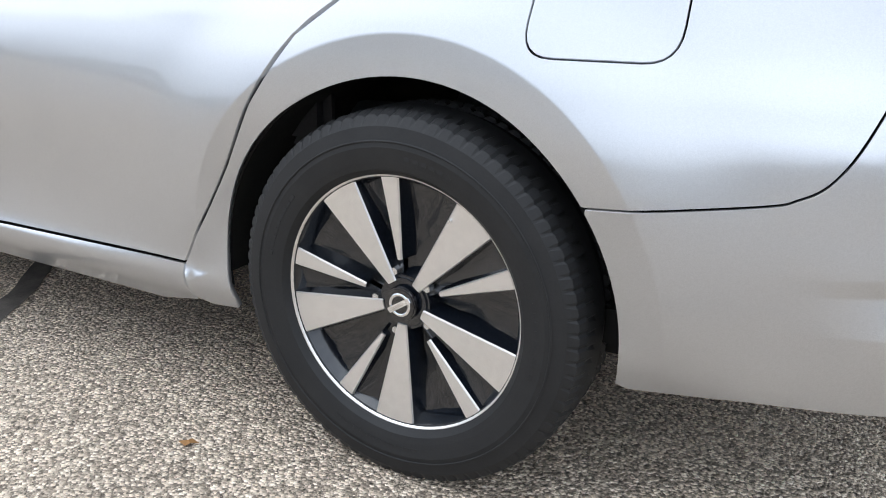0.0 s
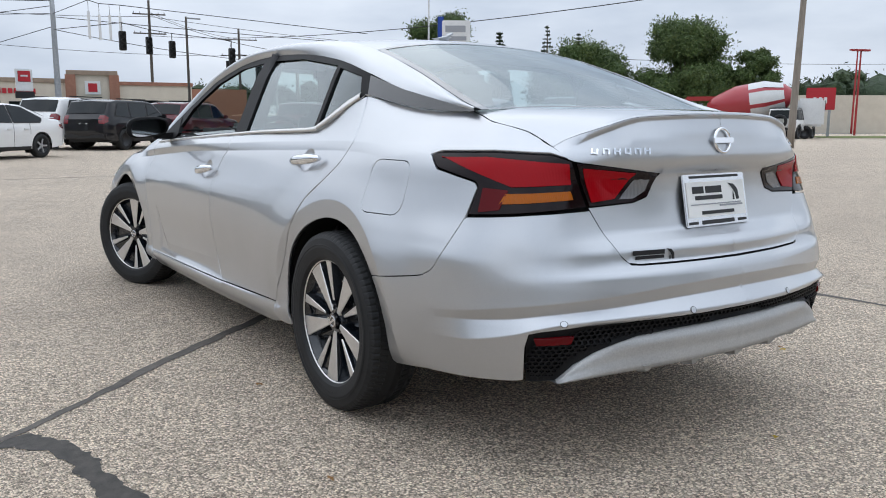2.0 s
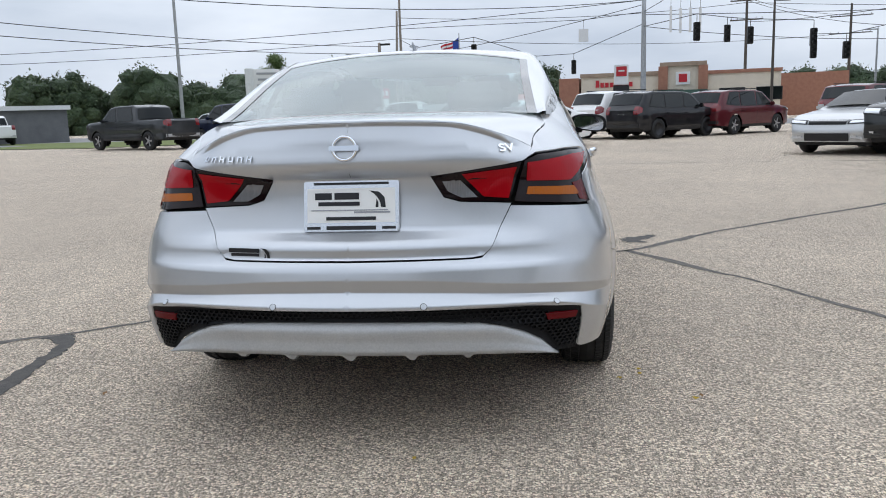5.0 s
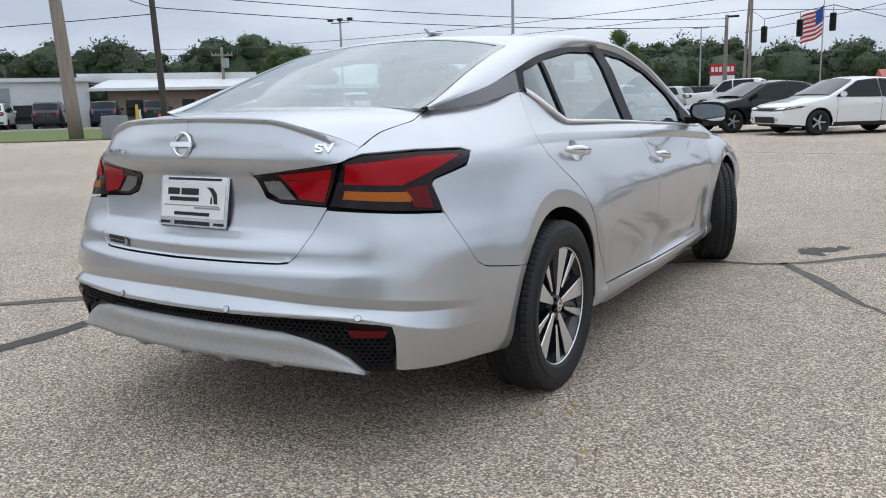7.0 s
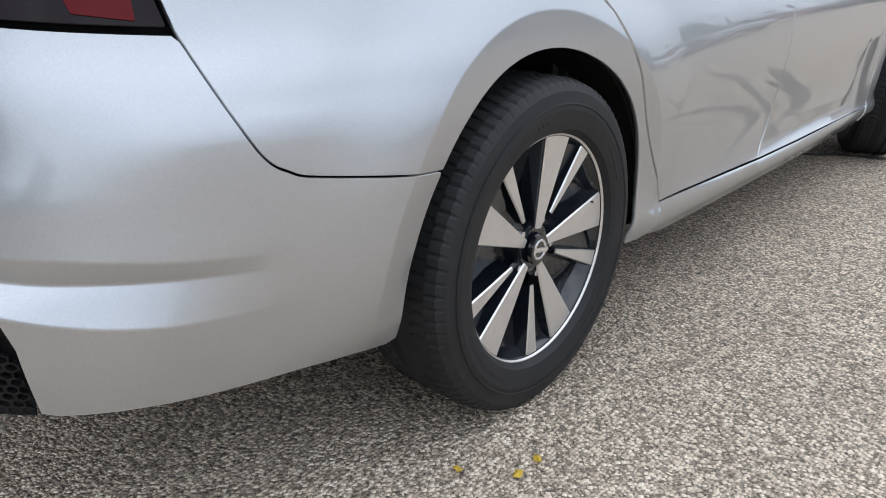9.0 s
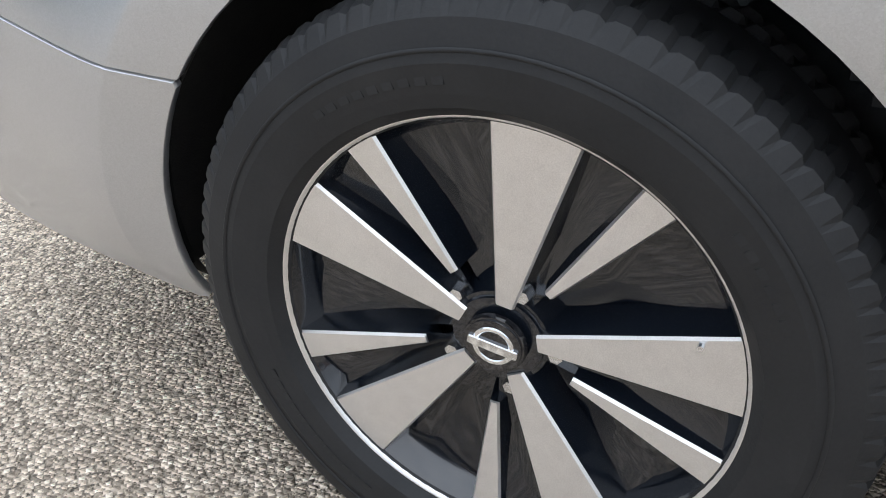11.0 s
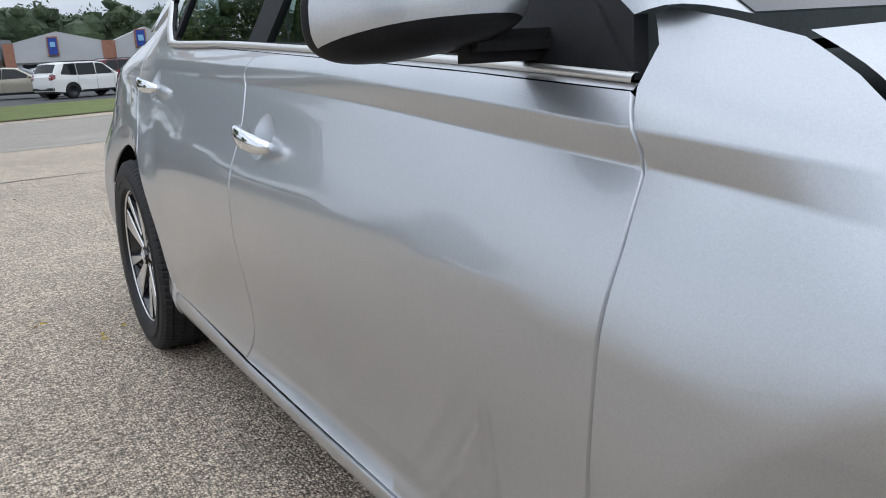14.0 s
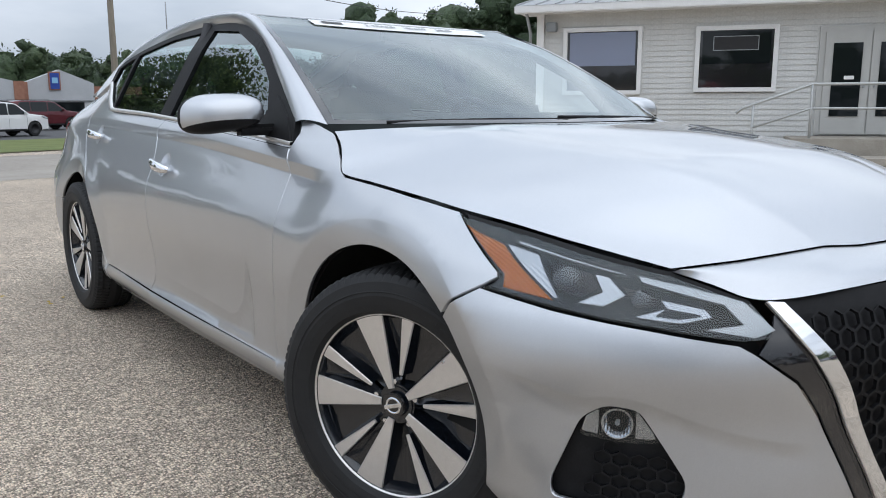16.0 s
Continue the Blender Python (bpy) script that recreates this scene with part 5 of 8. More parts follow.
def hex_net(name, poly, r, wall, mat, parent, lift, mid, sides=(1, -1), label="", squash=1.0):
    """A net of six-sided cells lying on the skin."""
    V, F = [], []
    p = np.array(poly)
    lo, hi = p.min(0), p.max(0)
    cells = []
    dx, dz = r * math.sqrt(3), r * 1.5 * squash
    i = 0
    z = lo[1]
    while z < hi[1]:
        u = lo[0] + (dx / 2 if i % 2 else 0)
        while u < hi[0]:
            if inside_2d((u, z), poly):
                cells.append((u, z))
            u += dx
        z += dz
        i += 1
    loops = []
    for u, z in cells:
        for rr, d in ((r, 0.0), (r - wall, 0.0), (r - wall, -.008)):
            loops.append([(u + rr * math.sin(k * math.pi / 3), z + squash * rr * math.cos(k * math.pi / 3), d) for k in range(6)])
    a = np.array(loops).reshape(-1, 3)
    if not len(a):
        return None
    pts = skin(a[:, 0], a[:, 1]) + skin_normal(a[:, 0], a[:, 1]) * (lift + a[:, 2])[:, None]
    for s in sides:
        q = len(V)
        V += list(pts * [s, 1, 1])
        for c in range(len(cells)):
            b = q + c * 18
            for k in range(6):
                m = (k + 1) % 6
                for o in (0, 6):
                    f = (b + o + k, b + o + m, b + o + 6 + m, b + o + 6 + k)
                    F.append(f if s > 0 else f[::-1])
    ob = obj(name, V, F, mat, parent, label, smooth=False)
    ob["kind"] = "stuff"
    return ob


hex_net("grille_mesh", [(3.82, .652), (UF, .668), (UF, .27), (4.07, .28), (4.0, .38), (3.94, .50), (3.88, .60)], .021, .0032, BLACK_PLASTIC, sedan, .004, UF)
hex_net("bumper_mesh", [(U0, .486), (-1.3, .482), (-1.12, .474), (-1.0, .424), (-.962, .42), (-.956, .325), (-1.035, .325), (-1.09, .385), (-1.16, .416), (-1.24, .436), (-1.5, .456), (U0, .460)], .0115, .003, BLACK_PLASTIC, sedan, -.004, U0, squash=.7)
for s in (1, -1):
    hex_net("fog_mesh", [(3.44, .40), (3.56, .395), (3.60, .345), (3.585, .31), (3.43, .31)], .021, .003, BLACK_PLASTIC, sedan, -.012, 0, sides=(s,), squash=.7)
    # grab handles of bright metal
    for (u0, z0), (u1, z1) in (((.160, .917), (.385, .898)), ((1.215, .831), (1.408, .806))):
        n = 13
        t = np.linspace(0, 1, n)
        lift = .006 + .030 * np.sin(np.pi * np.clip(t * .92 + .06, 0, 1)) ** .6
        base = skin(u0 + (u1 - u0) * t, z0 + (z1 - z0) * t, 0)
        flat = skin(np.full(n, u0) + (u1 - u0) * t, z0 + (z1 - z0) * t)
        ref = np.linspace(flat[0], flat[-1], n)
        ctr = ref + np.array([1, 0, 0]) * (lift + .004)[:, None]
        v, f = [], []
        for i in range(n):
            h = .0205 * (1 - .50 * abs(2 * t[i] - 1) ** 3)
            for k in range(10):
                a = 2 * math.pi * k / 10
                v.append((s * (ctr[i, 0] + .011 * math.cos(a)), ctr[i, 1], ctr[i, 2] + h * math.copysign(abs(math.sin(a)) ** .8, math.sin(a))))
        f = [(i * 10 + k, i * 10 + (k + 1) % 10, (i + 1) * 10 + (k + 1) % 10, (i + 1) * 10 + k) for i in range(n - 1) for k in range(10)]
        f += [tuple(range(10))[::-1], tuple(range((n - 1) * 10, n * 10))]
        obj("door_handle", v, f, CHROME, sedan, "bright chrome door handle")
    # door mirror
    bm = bmesh.new()
    bmesh.ops.create_uvsphere(bm, u_segments=40, v_segments=26, radius=1.0)
    for q in bm.verts:
        x, y, z = q.co
        sx, sz = math.copysign(abs(x) ** .72, x), math.copysign(abs(z) ** .74, z)
        y0 = 2.050 - .018 * sx
        tall = 1.0 + .10 * sx
        q.co = Vector((s * (.948 - .010 * max(y, 0) + .120 * sx * (1 - .10 * max(y, 0))), y0 + (.098 * abs(y) ** .85 if y > 0 else -.020 * abs(y) ** .6), 1.012 + (.062 if z > 0 else .052) * sz * tall - .010 * sx))
    def half(src, *cuts):
        b = src.copy()
        for co, no in cuts:
            bmesh.ops.bisect_plane(b, geom=b.verts[:] + b.edges[:] + b.faces[:], plane_co=co, plane_no=no, clear_outer=True)
        bmesh.ops.recalc_face_normals(b, faces=b.faces[:])
        return b
    c0, c1 = (s * .948, 2.060, 0), (0, 2.10, .988)
    cap = part("door_mirror", half(bm, (c0, (-.14 * s, -1, 0)), (c1, (0, .25, -1))), SILVER, sedan, "silver door mirror on a black foot", smooth=True)
    part("mirror_underside", half(bm, (c0, (-.14 * s, -1, 0)), (c1, (0, -.25, 1))), BLACK_PLASTIC, cap, smooth=True)
    part("mirror_bezel", half(bm, (c0, (.14 * s, 1, 0))), BLACK_PLASTIC, cap, "black rim round the mirror glass", smooth=True)
    bm = bmesh.new()
    bmesh.ops.create_circle(bm, cap_ends=True, segments=40, radius=1.0)
    for q in bm.verts:
        x, z = q.co.x, q.co.y
        sx, sz = math.copysign(abs(x) ** .62, x), math.copysign(abs(z) ** .62, z)
        q.co = Vector((s * (.948 + .098 * sx), 2.0255 - .0165 * sx, 1.014 + .045 * sz * (1 + .10 * sx) - .010 * sx))
    part("mirror_glass", bm, CHROME, cap, "mirror glass")
    part("mirror_foot", box_bm((.16, .05, .035), (s * .84, 2.09, .968), .012), BLACK_PLASTIC, cap)
    # parking sensors
    for x, z in ((.245, .503), (.662, .494)):
        u = u_rear(x)
        p, nn = skin([u], [z], -.0006)[0], skin_normal([u], [z])[0]
        m = Matrix.Translation((s * p[0], p[1], p[2])) @ Vector((s * nn[0], nn[1], nn[2])).to_track_quat("Z", "Y").to_matrix().to_4x4()
        v, f = lathe([(0.0, .0100), (.0006, .0104), (.0006, .0112), (0.0, .0116)], 20, "Z")
        ring = obj("parking_sensor", v, f, DARK_GAP, sedan, "round parking sensor in the bumper")
        ring.matrix_basis = m
        part("sensor_face", cyl_bm(.0094, .0094, .002, (0, 0, .0005), "Z", 20), SILVER, ring)

# rear badges and number plate
def tail_m(x, z, lift=.002, tilt=None):
    u = u_rear(abs(x))
    p, n = skin([u], [z], lift)[0], skin_normal([u], [z])[0]
    sx = -1 if x < 0 else 1
    nv = Vector((sx * n[0] if abs(x) > .01 else 0, n[1], n[2])).normalized()
    right = Vector((0, 0, 1)).cross(nv).normalized()
    up = nv.cross(right)
    m = Matrix((right, up, nv)).transposed().to_4x4()
    m.translation = (sx * p[0], p[1], p[2])
    return m


m = tail_m(0, 1.0, .004)
v, f = lathe([(0, .032), (.005, .034), (.0065, .0375), (.005, .041), (0, .043)], 40, "Z")
badge = obj("ring_badge", v, f, CHROME, sedan, "round chrome badge with a crossbar")
badge.matrix_basis = m
part("badge_bar", box_bm((.100, .017, .007), (0, 0, .005), .002), CHROME, badge)
for k in range(6):
    x = -.535 + k * .0355
    mm = tail_m(x, .972, .003)
    b = part("badge_stroke", join_bm(box_bm((.0055, .019, .003), (-.008, 0, 0), .0008), box_bm((.0055, .019, .003), (.008, 0, 0), .0008), box_bm((.018, .0045, .003), (0, (-.006, .007, 0)[k % 3], 0), .0008)), CHROME, sedan, "chrome model badge stroke")
    b.matrix_basis = mm @ Matrix.Shear("XZ", 4, (.25, .0))
text_mesh("trim_badge", "SV", .040, tail_m(.545, .985, .003), CHROME, sedan, .0025, .0012, "chrome trim letters", squeeze=1.35)

plate_m = Matrix.Translation((0, -.9785, .812)) @ Matrix.Rotation(radians(90 - 11.5), 4, "X")
plate = part("number_plate", box_bm((.318, .166, .006), (0, 0, 0), .004), DULL_CHROME, sedan, "white dealer plate in a chrome frame")
plate.matrix_basis = plate_m
part("plate_face", box_bm((.292, .112, .002), (0, .002, .0042)), PAPER, plate)
def bar(w, h, x, y, mat=INK, par=None, z=.0062):
    return part("print_bar", box_bm((w, h, .0008), (x, y, z)), mat, par)
bar(.056, .022, -.092, .032, INK, plate)
bar(.082, .022, -.014, .032, INK, plate)
bar(.138, .013, -.040, .007, INK, plate)
bar(.255, .0035, -.005, -.014, GREY_INK, plate)
bar(.120, .006, .070, -.021, GREY_INK, plate)
bar(.165, .011, .0, -.041, INK, plate)
bar(.165, .013, .0, -.0715, INK, plate, .0036)
bar(.045, .009, -.125, -.0715, INK, plate, .0036)
bar(.045, .009, .125, -.0715, INK, plate, .0036)
bar(.250, .008, .0, .0735, INK, plate, .0036)
def swoosh(size, m, par):
    pts = [(-.5, .5), (.1, .42), (.42, .1), (.5, -.5), (.22, -.5), (.14, -.12), (-.06, .16), (-.2, .3)]
    vs, fs, _ = fill_2d(rounded(pts, .04, 3), .2)
    ob = obj("print_emblem", [(x * size, y * size, 0) for x, y in vs], fs, INK, par, smooth=False)
    ob.matrix_basis = m
    pts = [(-.12, -.5), (.06, -.5), (.05, -.2), (-.05, .02)]
    ob = obj("print_emblem", [(x * size, y * size, 0) for x, y in pts], [(0, 1, 2, 3)], INK, par, smooth=False)
    ob.matrix_basis = m
swoosh(.055, Matrix.Translation((.088, .022, .0064)), plate)
for w, h, x, z in ((.115, .014, -.372, .676), (.105, .010, -.368, .662)):
    mm = tail_m(x, z, .0015)
    b = part("boot_decal", box_bm((w, h, .0006)), INK, sedan, "black dealer decal on the boot lid")
    b.matrix_basis = mm
swoosh(.034, tail_m(-.292, .668, .0022), sedan)
# fins under the diffuser, tail pipe, roof aerial
for x in (-.38, -.20, 0, .20, .38):
    u = u_rear(abs(x))
    p = skin([u], [.338], .026)[0]
    sx = -1 if x < 0 else 1
    v = [(sx * p[0] + a, p[1] + b, c) for a in (-.012, .012) for b, c in ((.000, .346), (.012, .322), (.040, .314), (.17, .324), (.17, .350))]
    v = [((q[0] - sx * p[0]) * (.5 if q[2] < .33 else 2.4) + sx * p[0], q[1], q[2]) for q in v]
    obj("diffuser_fin", v, [(0, 1, 2, 3, 4), (9, 8, 7, 6, 5)] + [(k, (k + 1) % 5 + 5 - 5, (k + 1) % 5 + 5, k + 5)[::-1] for k in range(5)], GREY_DIFFUSER, diffuser, smooth=False)
part("tail_pipe", cyl_bm(.024, .024, .20, (.50, -.80, .30), "Y", 20), varied_iron, sedan)
bm = box_bm((.042, .13, .038), (0, .56, 1.436), .017, seg=3)
for q in bm.verts:
    if q.co.z > 1.440:
        q.co.x *= .35
        q.co.y = .50 + (q.co.y - .56) * .55
part("roof_aerial", bm, SILVER, sedan, "silver shark-fin aerial", smooth=True)

# cabin
part("dashboard", box_bm((1.34, .46, .22), (0, 2.00, .90), .07, seg=3), CABIN, sedan, "dark dashboard", smooth=True)
part("instrument_hood", box_bm((.36, .20, .06), (-.36, 1.83, 1.01), .03, seg=3), CABIN, sedan, smooth=True)
ring_pts = [(-.36 + .185 * math.cos(a), 1.66 - .07 * math.sin(a), .90 + .17 * math.sin(a)) for a in np.linspace(0, 2 * math.pi, 33)[:-1]]
sw = tube("steering_wheel", ring_pts, .015, CABIN, sedan, 8, closed=True, label="black steering wheel")
part("steering_hub", box_bm((.16, .05, .13), (-.36, 1.67, .90), .02), CABIN, sw)
tube("steering_spoke", [(-.53, 1.665, .90), (-.19, 1.665, .90)], .013, CABIN, sw)


def seat(x, y, w, recl=14):
    m = pose(x, y, 0, 0, 0, 0)
    base = part("seat", box_bm((w, .52, .16), (0, 0, .50), .05, seg=3), SEAT_CLOTH, sedan, "charcoal cloth car seat", smooth=True)
    base.matrix_basis = m
    back_ = part("backrest", box_bm((w * .94, .14, .62), (0, -.33, .85), .055, Matrix.Rotation(radians(recl), 4, "X") if False else None, 3), SEAT_CLOTH, base, smooth=True)
    back_.data.transform(Matrix.Translation((0, -.26, .55)) @ Matrix.Rotation(radians(recl), 4, "X") @ Matrix.Translation((0, .26, -.55)))
    h = part("headrest", box_bm((.27, .10, .19), (0, -.45, 1.20), .045, seg=3), SEAT_CLOTH, base, smooth=True)
    return base


seat(-.37, 1.28, .50)
seat(.37, 1.28, .50)
part("rear_bench", box_bm((1.25, .50, .18), (0, .36, .52), .05, seg=3), SEAT_CLOTH, sedan, "rear bench in charcoal cloth", smooth=True)
bm = box_bm((1.25, .14, .58), (0, .02, .82), .05, seg=3)
bmesh.ops.rotate(bm, cent=(0, .05, .55), matrix=Matrix.Rotation(radians(20), 3, "X"), verts=bm.verts)
part("bench_back", bm, SEAT_CLOTH, sedan, smooth=True)
for x in (-.36, .36):
    part("rear_headrest", box_bm((.26, .09, .15), (x, -.10, 1.155), .04, seg=3), SEAT_CLOTH, sedan, smooth=True)
part("parcel_shelf", box_bm((1.16, .42, .03), (0, -.29, 1.055), .01), CABIN, sedan)
part("cabin_floor", box_bm((1.5, 2.6, .04), (0, 1.15, .40)), CABIN, sedan)
lin = roof[2:-2, 2:-2].copy()
lin[:, :, 2] -= .035
sheet_obj("headliner", lin, HEADLINER, sedan)
part("rear_view_mirror", box_bm((.24, .03, .07), (0, 1.66, 1.315), .015), CABIN, sedan)
for s in (1, -1):
    part("door_card", box_bm((.05, 2.0, .40), (s * .72, 1.25, .74), .02), CABIN, sedan)
    tube("pillar_cover", [(s * .70, 1.14, .98), (s * .575, 1.10, 1.36)], .035, CABIN, sedan, 8)
for pts in ([(-.62, 2.41, .990), (-.30, 2.525, .998), (.05, 2.565, 1.002)], [(.02, 2.575, .994), (.30, 2.525, .996), (.60, 2.42, .990)]):
    q = smooth_line(pts, 10)
    tube("wiper", [tuple(p) for p in q], .006, BLACK_PLASTIC, sedan, 6, label="black wiper blade")
b_rows = screen[20:23, 6:28].copy()
b_rows[:, :, 2] += .004
ban = sheet_obj("screen_banner", b_rows, PAPER, sedan, "white sales banner across the top of the windscreen", out=-1)
for j0, j1 in ((18, 21),):
    r = screen[20:23, 6 + j0:6 + j1].copy()
    r = np.stack([r[0] * .65 + r[2] * .35, r[0] * .3 + r[2] * .7])
    r[:, :, 2] += .007
    sheet_obj("banner_print", r, INK, ban, out=-1)
for word, jc in (("2 YEARS/", 20), ("100,000", 16), ("MILES", 12)):
    p0, up_, rt_ = Vector(screen[21, jc]), Vector(screen[23, jc] - screen[20, jc]).normalized(), Vector(screen[21, jc - 2] - screen[21, jc + 2]).normalized()
    nv_ = rt_.cross(up_).normalized()
    mt = Matrix((rt_, nv_.cross(rt_), nv_)).transposed().to_4x4()
    mt.translation = p0 + nv_ * .007
    text_mesh("banner_text", word, .034, mt, GREY_INK, ban, .0004, .0006)

# ---------------------------------------------------------------- other vehicles on the lot and road
V_GLASS = material("dark_vehicle_glass", (0.010, 0.013, 0.014), 0.02, spec=0.4)
V_TRIM = material("dark_vehicle_trim", (0.015, 0.015, 0.016), 0.5)
V_RIM = varied("alloy_rim", (0.42, 0.42, 0.43), (0.55, 0.55, 0.56), 12, 0.35, metal=0.7)
V_RIM_DARK = material("dark_rim", (0.03, 0.03, 0.032), 0.35, 0.5)
V_RED = material("vehicle_tail_lens", (0.17, 0.005, 0.008), 0.15, coat=1.0)
V_LAMP = material("vehicle_headlamp", (0.62, 0.64, 0.66), 0.12, 0.5, coat=1.0)
PAINTS = {}


def car_paint(name, c, metal=0.2):
    if name not in PAINTS:
        PAINTS[name] = paint(name + "_car_paint", c, metal)
    return PAINTS[name]


SHAPES = {
    # half lengths first: outline over the roof from nose to tail, (y, z); then windows
    "sedan": dict(L=4.8, W=1.84, belt=.95, roof=1.46, wb=(1.42, -1.36), r=.33, base=.24,
                  top=[(2.36, .30), (2.40, .52), (2.34, .70), (2.05, .80), (1.20, .96), (.30, 1.41), (-.30, 1.46), (-.85, 1.42), (-1.75, 1.07), (-2.25, 1.03), (-2.36, .95), (-2.40, .60), (-2.36, .32)],
                  side=[[(.95, .98), (.28, 1.34), (-.28, 1.385), (-.30, .98)], [(-.38, .98), (-.36, 1.385), (-.82, 1.345), (-1.42, 1.06), (-1.35, .98)]],
                  screens=[((1.12, 1.00), (.36, 1.385)), ((-.92, 1.395), (-1.68, 1.10))], lamps=(.68, .86)),
    "coupe": dict(L=4.78, W=1.90, belt=.92, roof=1.38, wb=(1.45, -1.27), r=.35, base=.22,
                  top=[(2.36, .28), (2.40, .50), (2.34, .70), (1.9, .84), (.95, .95), (.10, 1.33), (-.45, 1.37), (-.95, 1.30), (-1.80, 1.06), (-2.28, 1.02), (-2.38, .90), (-2.38, .40)],
                  side=[[(.70, .96), (.10, 1.25), (-.45, 1.29), (-.62, .97)], [(-.72, .98), (-.55, 1.28), (-.95, 1.22), (-1.30, 1.05)]],
                  screens=[((.88, .99), (.16, 1.31)), ((-1.02, 1.27), (-1.72, 1.08))], lamps=(.70, .86)),
    "suv": dict(L=4.75, W=1.88, belt=1.08, roof=1.70, wb=(1.40, -1.40), r=.37, base=.30,
                top=[(2.32, .36), (2.37, .62), (2.32, .90), (2.05, 1.02), (1.18, 1.13), (.52, 1.62), (.10, 1.69), (-1.55, 1.70), (-1.98, 1.64), (-2.25, 1.20), (-2.36, 1.05), (-2.37, .60), (-2.33, .38)],
                side=[[(1.00, 1.12), (.45, 1.56), (.08, 1.60), (.02, 1.12)], [(-.08, 1.12), (-.05, 1.61), (-.98, 1.61), (-1.02, 1.12)], [(-1.12, 1.12), (-1.08, 1.61), (-1.62, 1.59), (-1.88, 1.18)]],
                screens=[((1.10, 1.16), (.58, 1.585)), ((-2.00, 1.60), (-2.22, 1.22))], lamps=(.84, 1.02)),
    "minivan": dict(L=5.15, W=1.98, belt=1.05, roof=1.76, wb=(1.62, -1.46), r=.36, base=.26,
                    top=[(2.54, .32), (2.57, .62), (2.45, .88), (1.75, 1.10), (.75, 1.66), (.2, 1.75), (-1.7, 1.76), (-2.25, 1.66), (-2.50, 1.15), (-2.57, .95), (-2.55, .40)],
                    side=[[(1.35, 1.10), (.72, 1.55), (.35, 1.62), (.30, 1.10)], [(.20, 1.10), (.25, 1.64), (-1.0, 1.66), (-1.0, 1.12)], [(-1.10, 1.12), (-1.10, 1.66), (-1.95, 1.60), (-2.2, 1.18)]],
                    screens=[((1.68, 1.14), (.82, 1.62)), ((-2.28, 1.60), (-2.48, 1.20))], lamps=(.80, 1.0)),
    "pickup": dict(L=5.85, W=2.02, belt=1.18, roof=1.90, wb=(1.88, -1.78), r=.40, base=.42,
                   top=[(2.85, .50), (2.92, .80), (2.88, 1.10), (2.6, 1.18), (1.55, 1.25), (.95, 1.80), (.55, 1.88), (-.72, 1.90), (-.98, 1.80), (-1.08, 1.26), (-2.86, 1.28), (-2.92, 1.20), (-2.92, .60), (-2.88, .50)],
                   side=[[(1.35, 1.24), (.90, 1.73), (.50, 1.79), (.40, 1.24)], [(.30, 1.24), (.36, 1.80), (-.62, 1.81), (-.80, 1.26)]],
                   screens=[((1.48, 1.28), (1.00, 1.75)), ((-.99, 1.76), (-1.06, 1.32))], lamps=(.92, 1.12)),
    "boxy": dict(L=4.4, W=1.88, belt=1.15, roof=1.84, wb=(1.50, -1.50), r=.42, base=.45,
                 top=[(2.10, .55), (2.18, .75), (2.15, 1.05), (1.95, 1.12), (.85, 1.16), (.50, 1.76), (.35, 1.82), (-1.85, 1.84), (-2.08, 1.78), (-2.12, 1.15), (-2.14, .60), (-2.10, .52)],
                 side=[[(.72, 1.18), (.40, 1.72), (.10, 1.74), (.10, 1.18)], [(.0, 1.18), (.0, 1.74), (-.85, 1.75), (-.85, 1.18)], [(-.95, 1.18), (-.95, 1.75), (-1.95, 1.72), (-2.0, 1.20)]],
                 screens=[((.80, 1.20), (.54, 1.70)), ((-2.09, 1.72), (-2.12, 1.22))], lamps=(.88, 1.05)),
    "wagon": dict(L=4.48, W=1.76, belt=1.02, roof=1.66, wb=(1.30, -1.33), r=.33, base=.26,
                  top=[(2.18, .32), (2.24, .58), (2.18, .82), (1.95, .95), (1.10, 1.08), (.60, 1.56), (.15, 1.65), (-1.45, 1.66), (-1.90, 1.60), (-2.12, 1.12), (-2.22, .95), (-2.24, .45), (-2.2, .34)],
                  side=[[(.95, 1.08), (.52, 1.50), (.12, 1.56), (.05, 1.06)], [(-.05, 1.06), (.0, 1.57), (-.82, 1.58), (-.85, 1.06)], [(-.95, 1.06), (-.92, 1.58), (-1.60, 1.54), (-1.78, 1.10)]],
                  screens=[((1.02, 1.11), (.64, 1.53)), ((-1.93, 1.57), (-2.10, 1.14))], lamps=(.78, .98)),
}
MESHES = {}


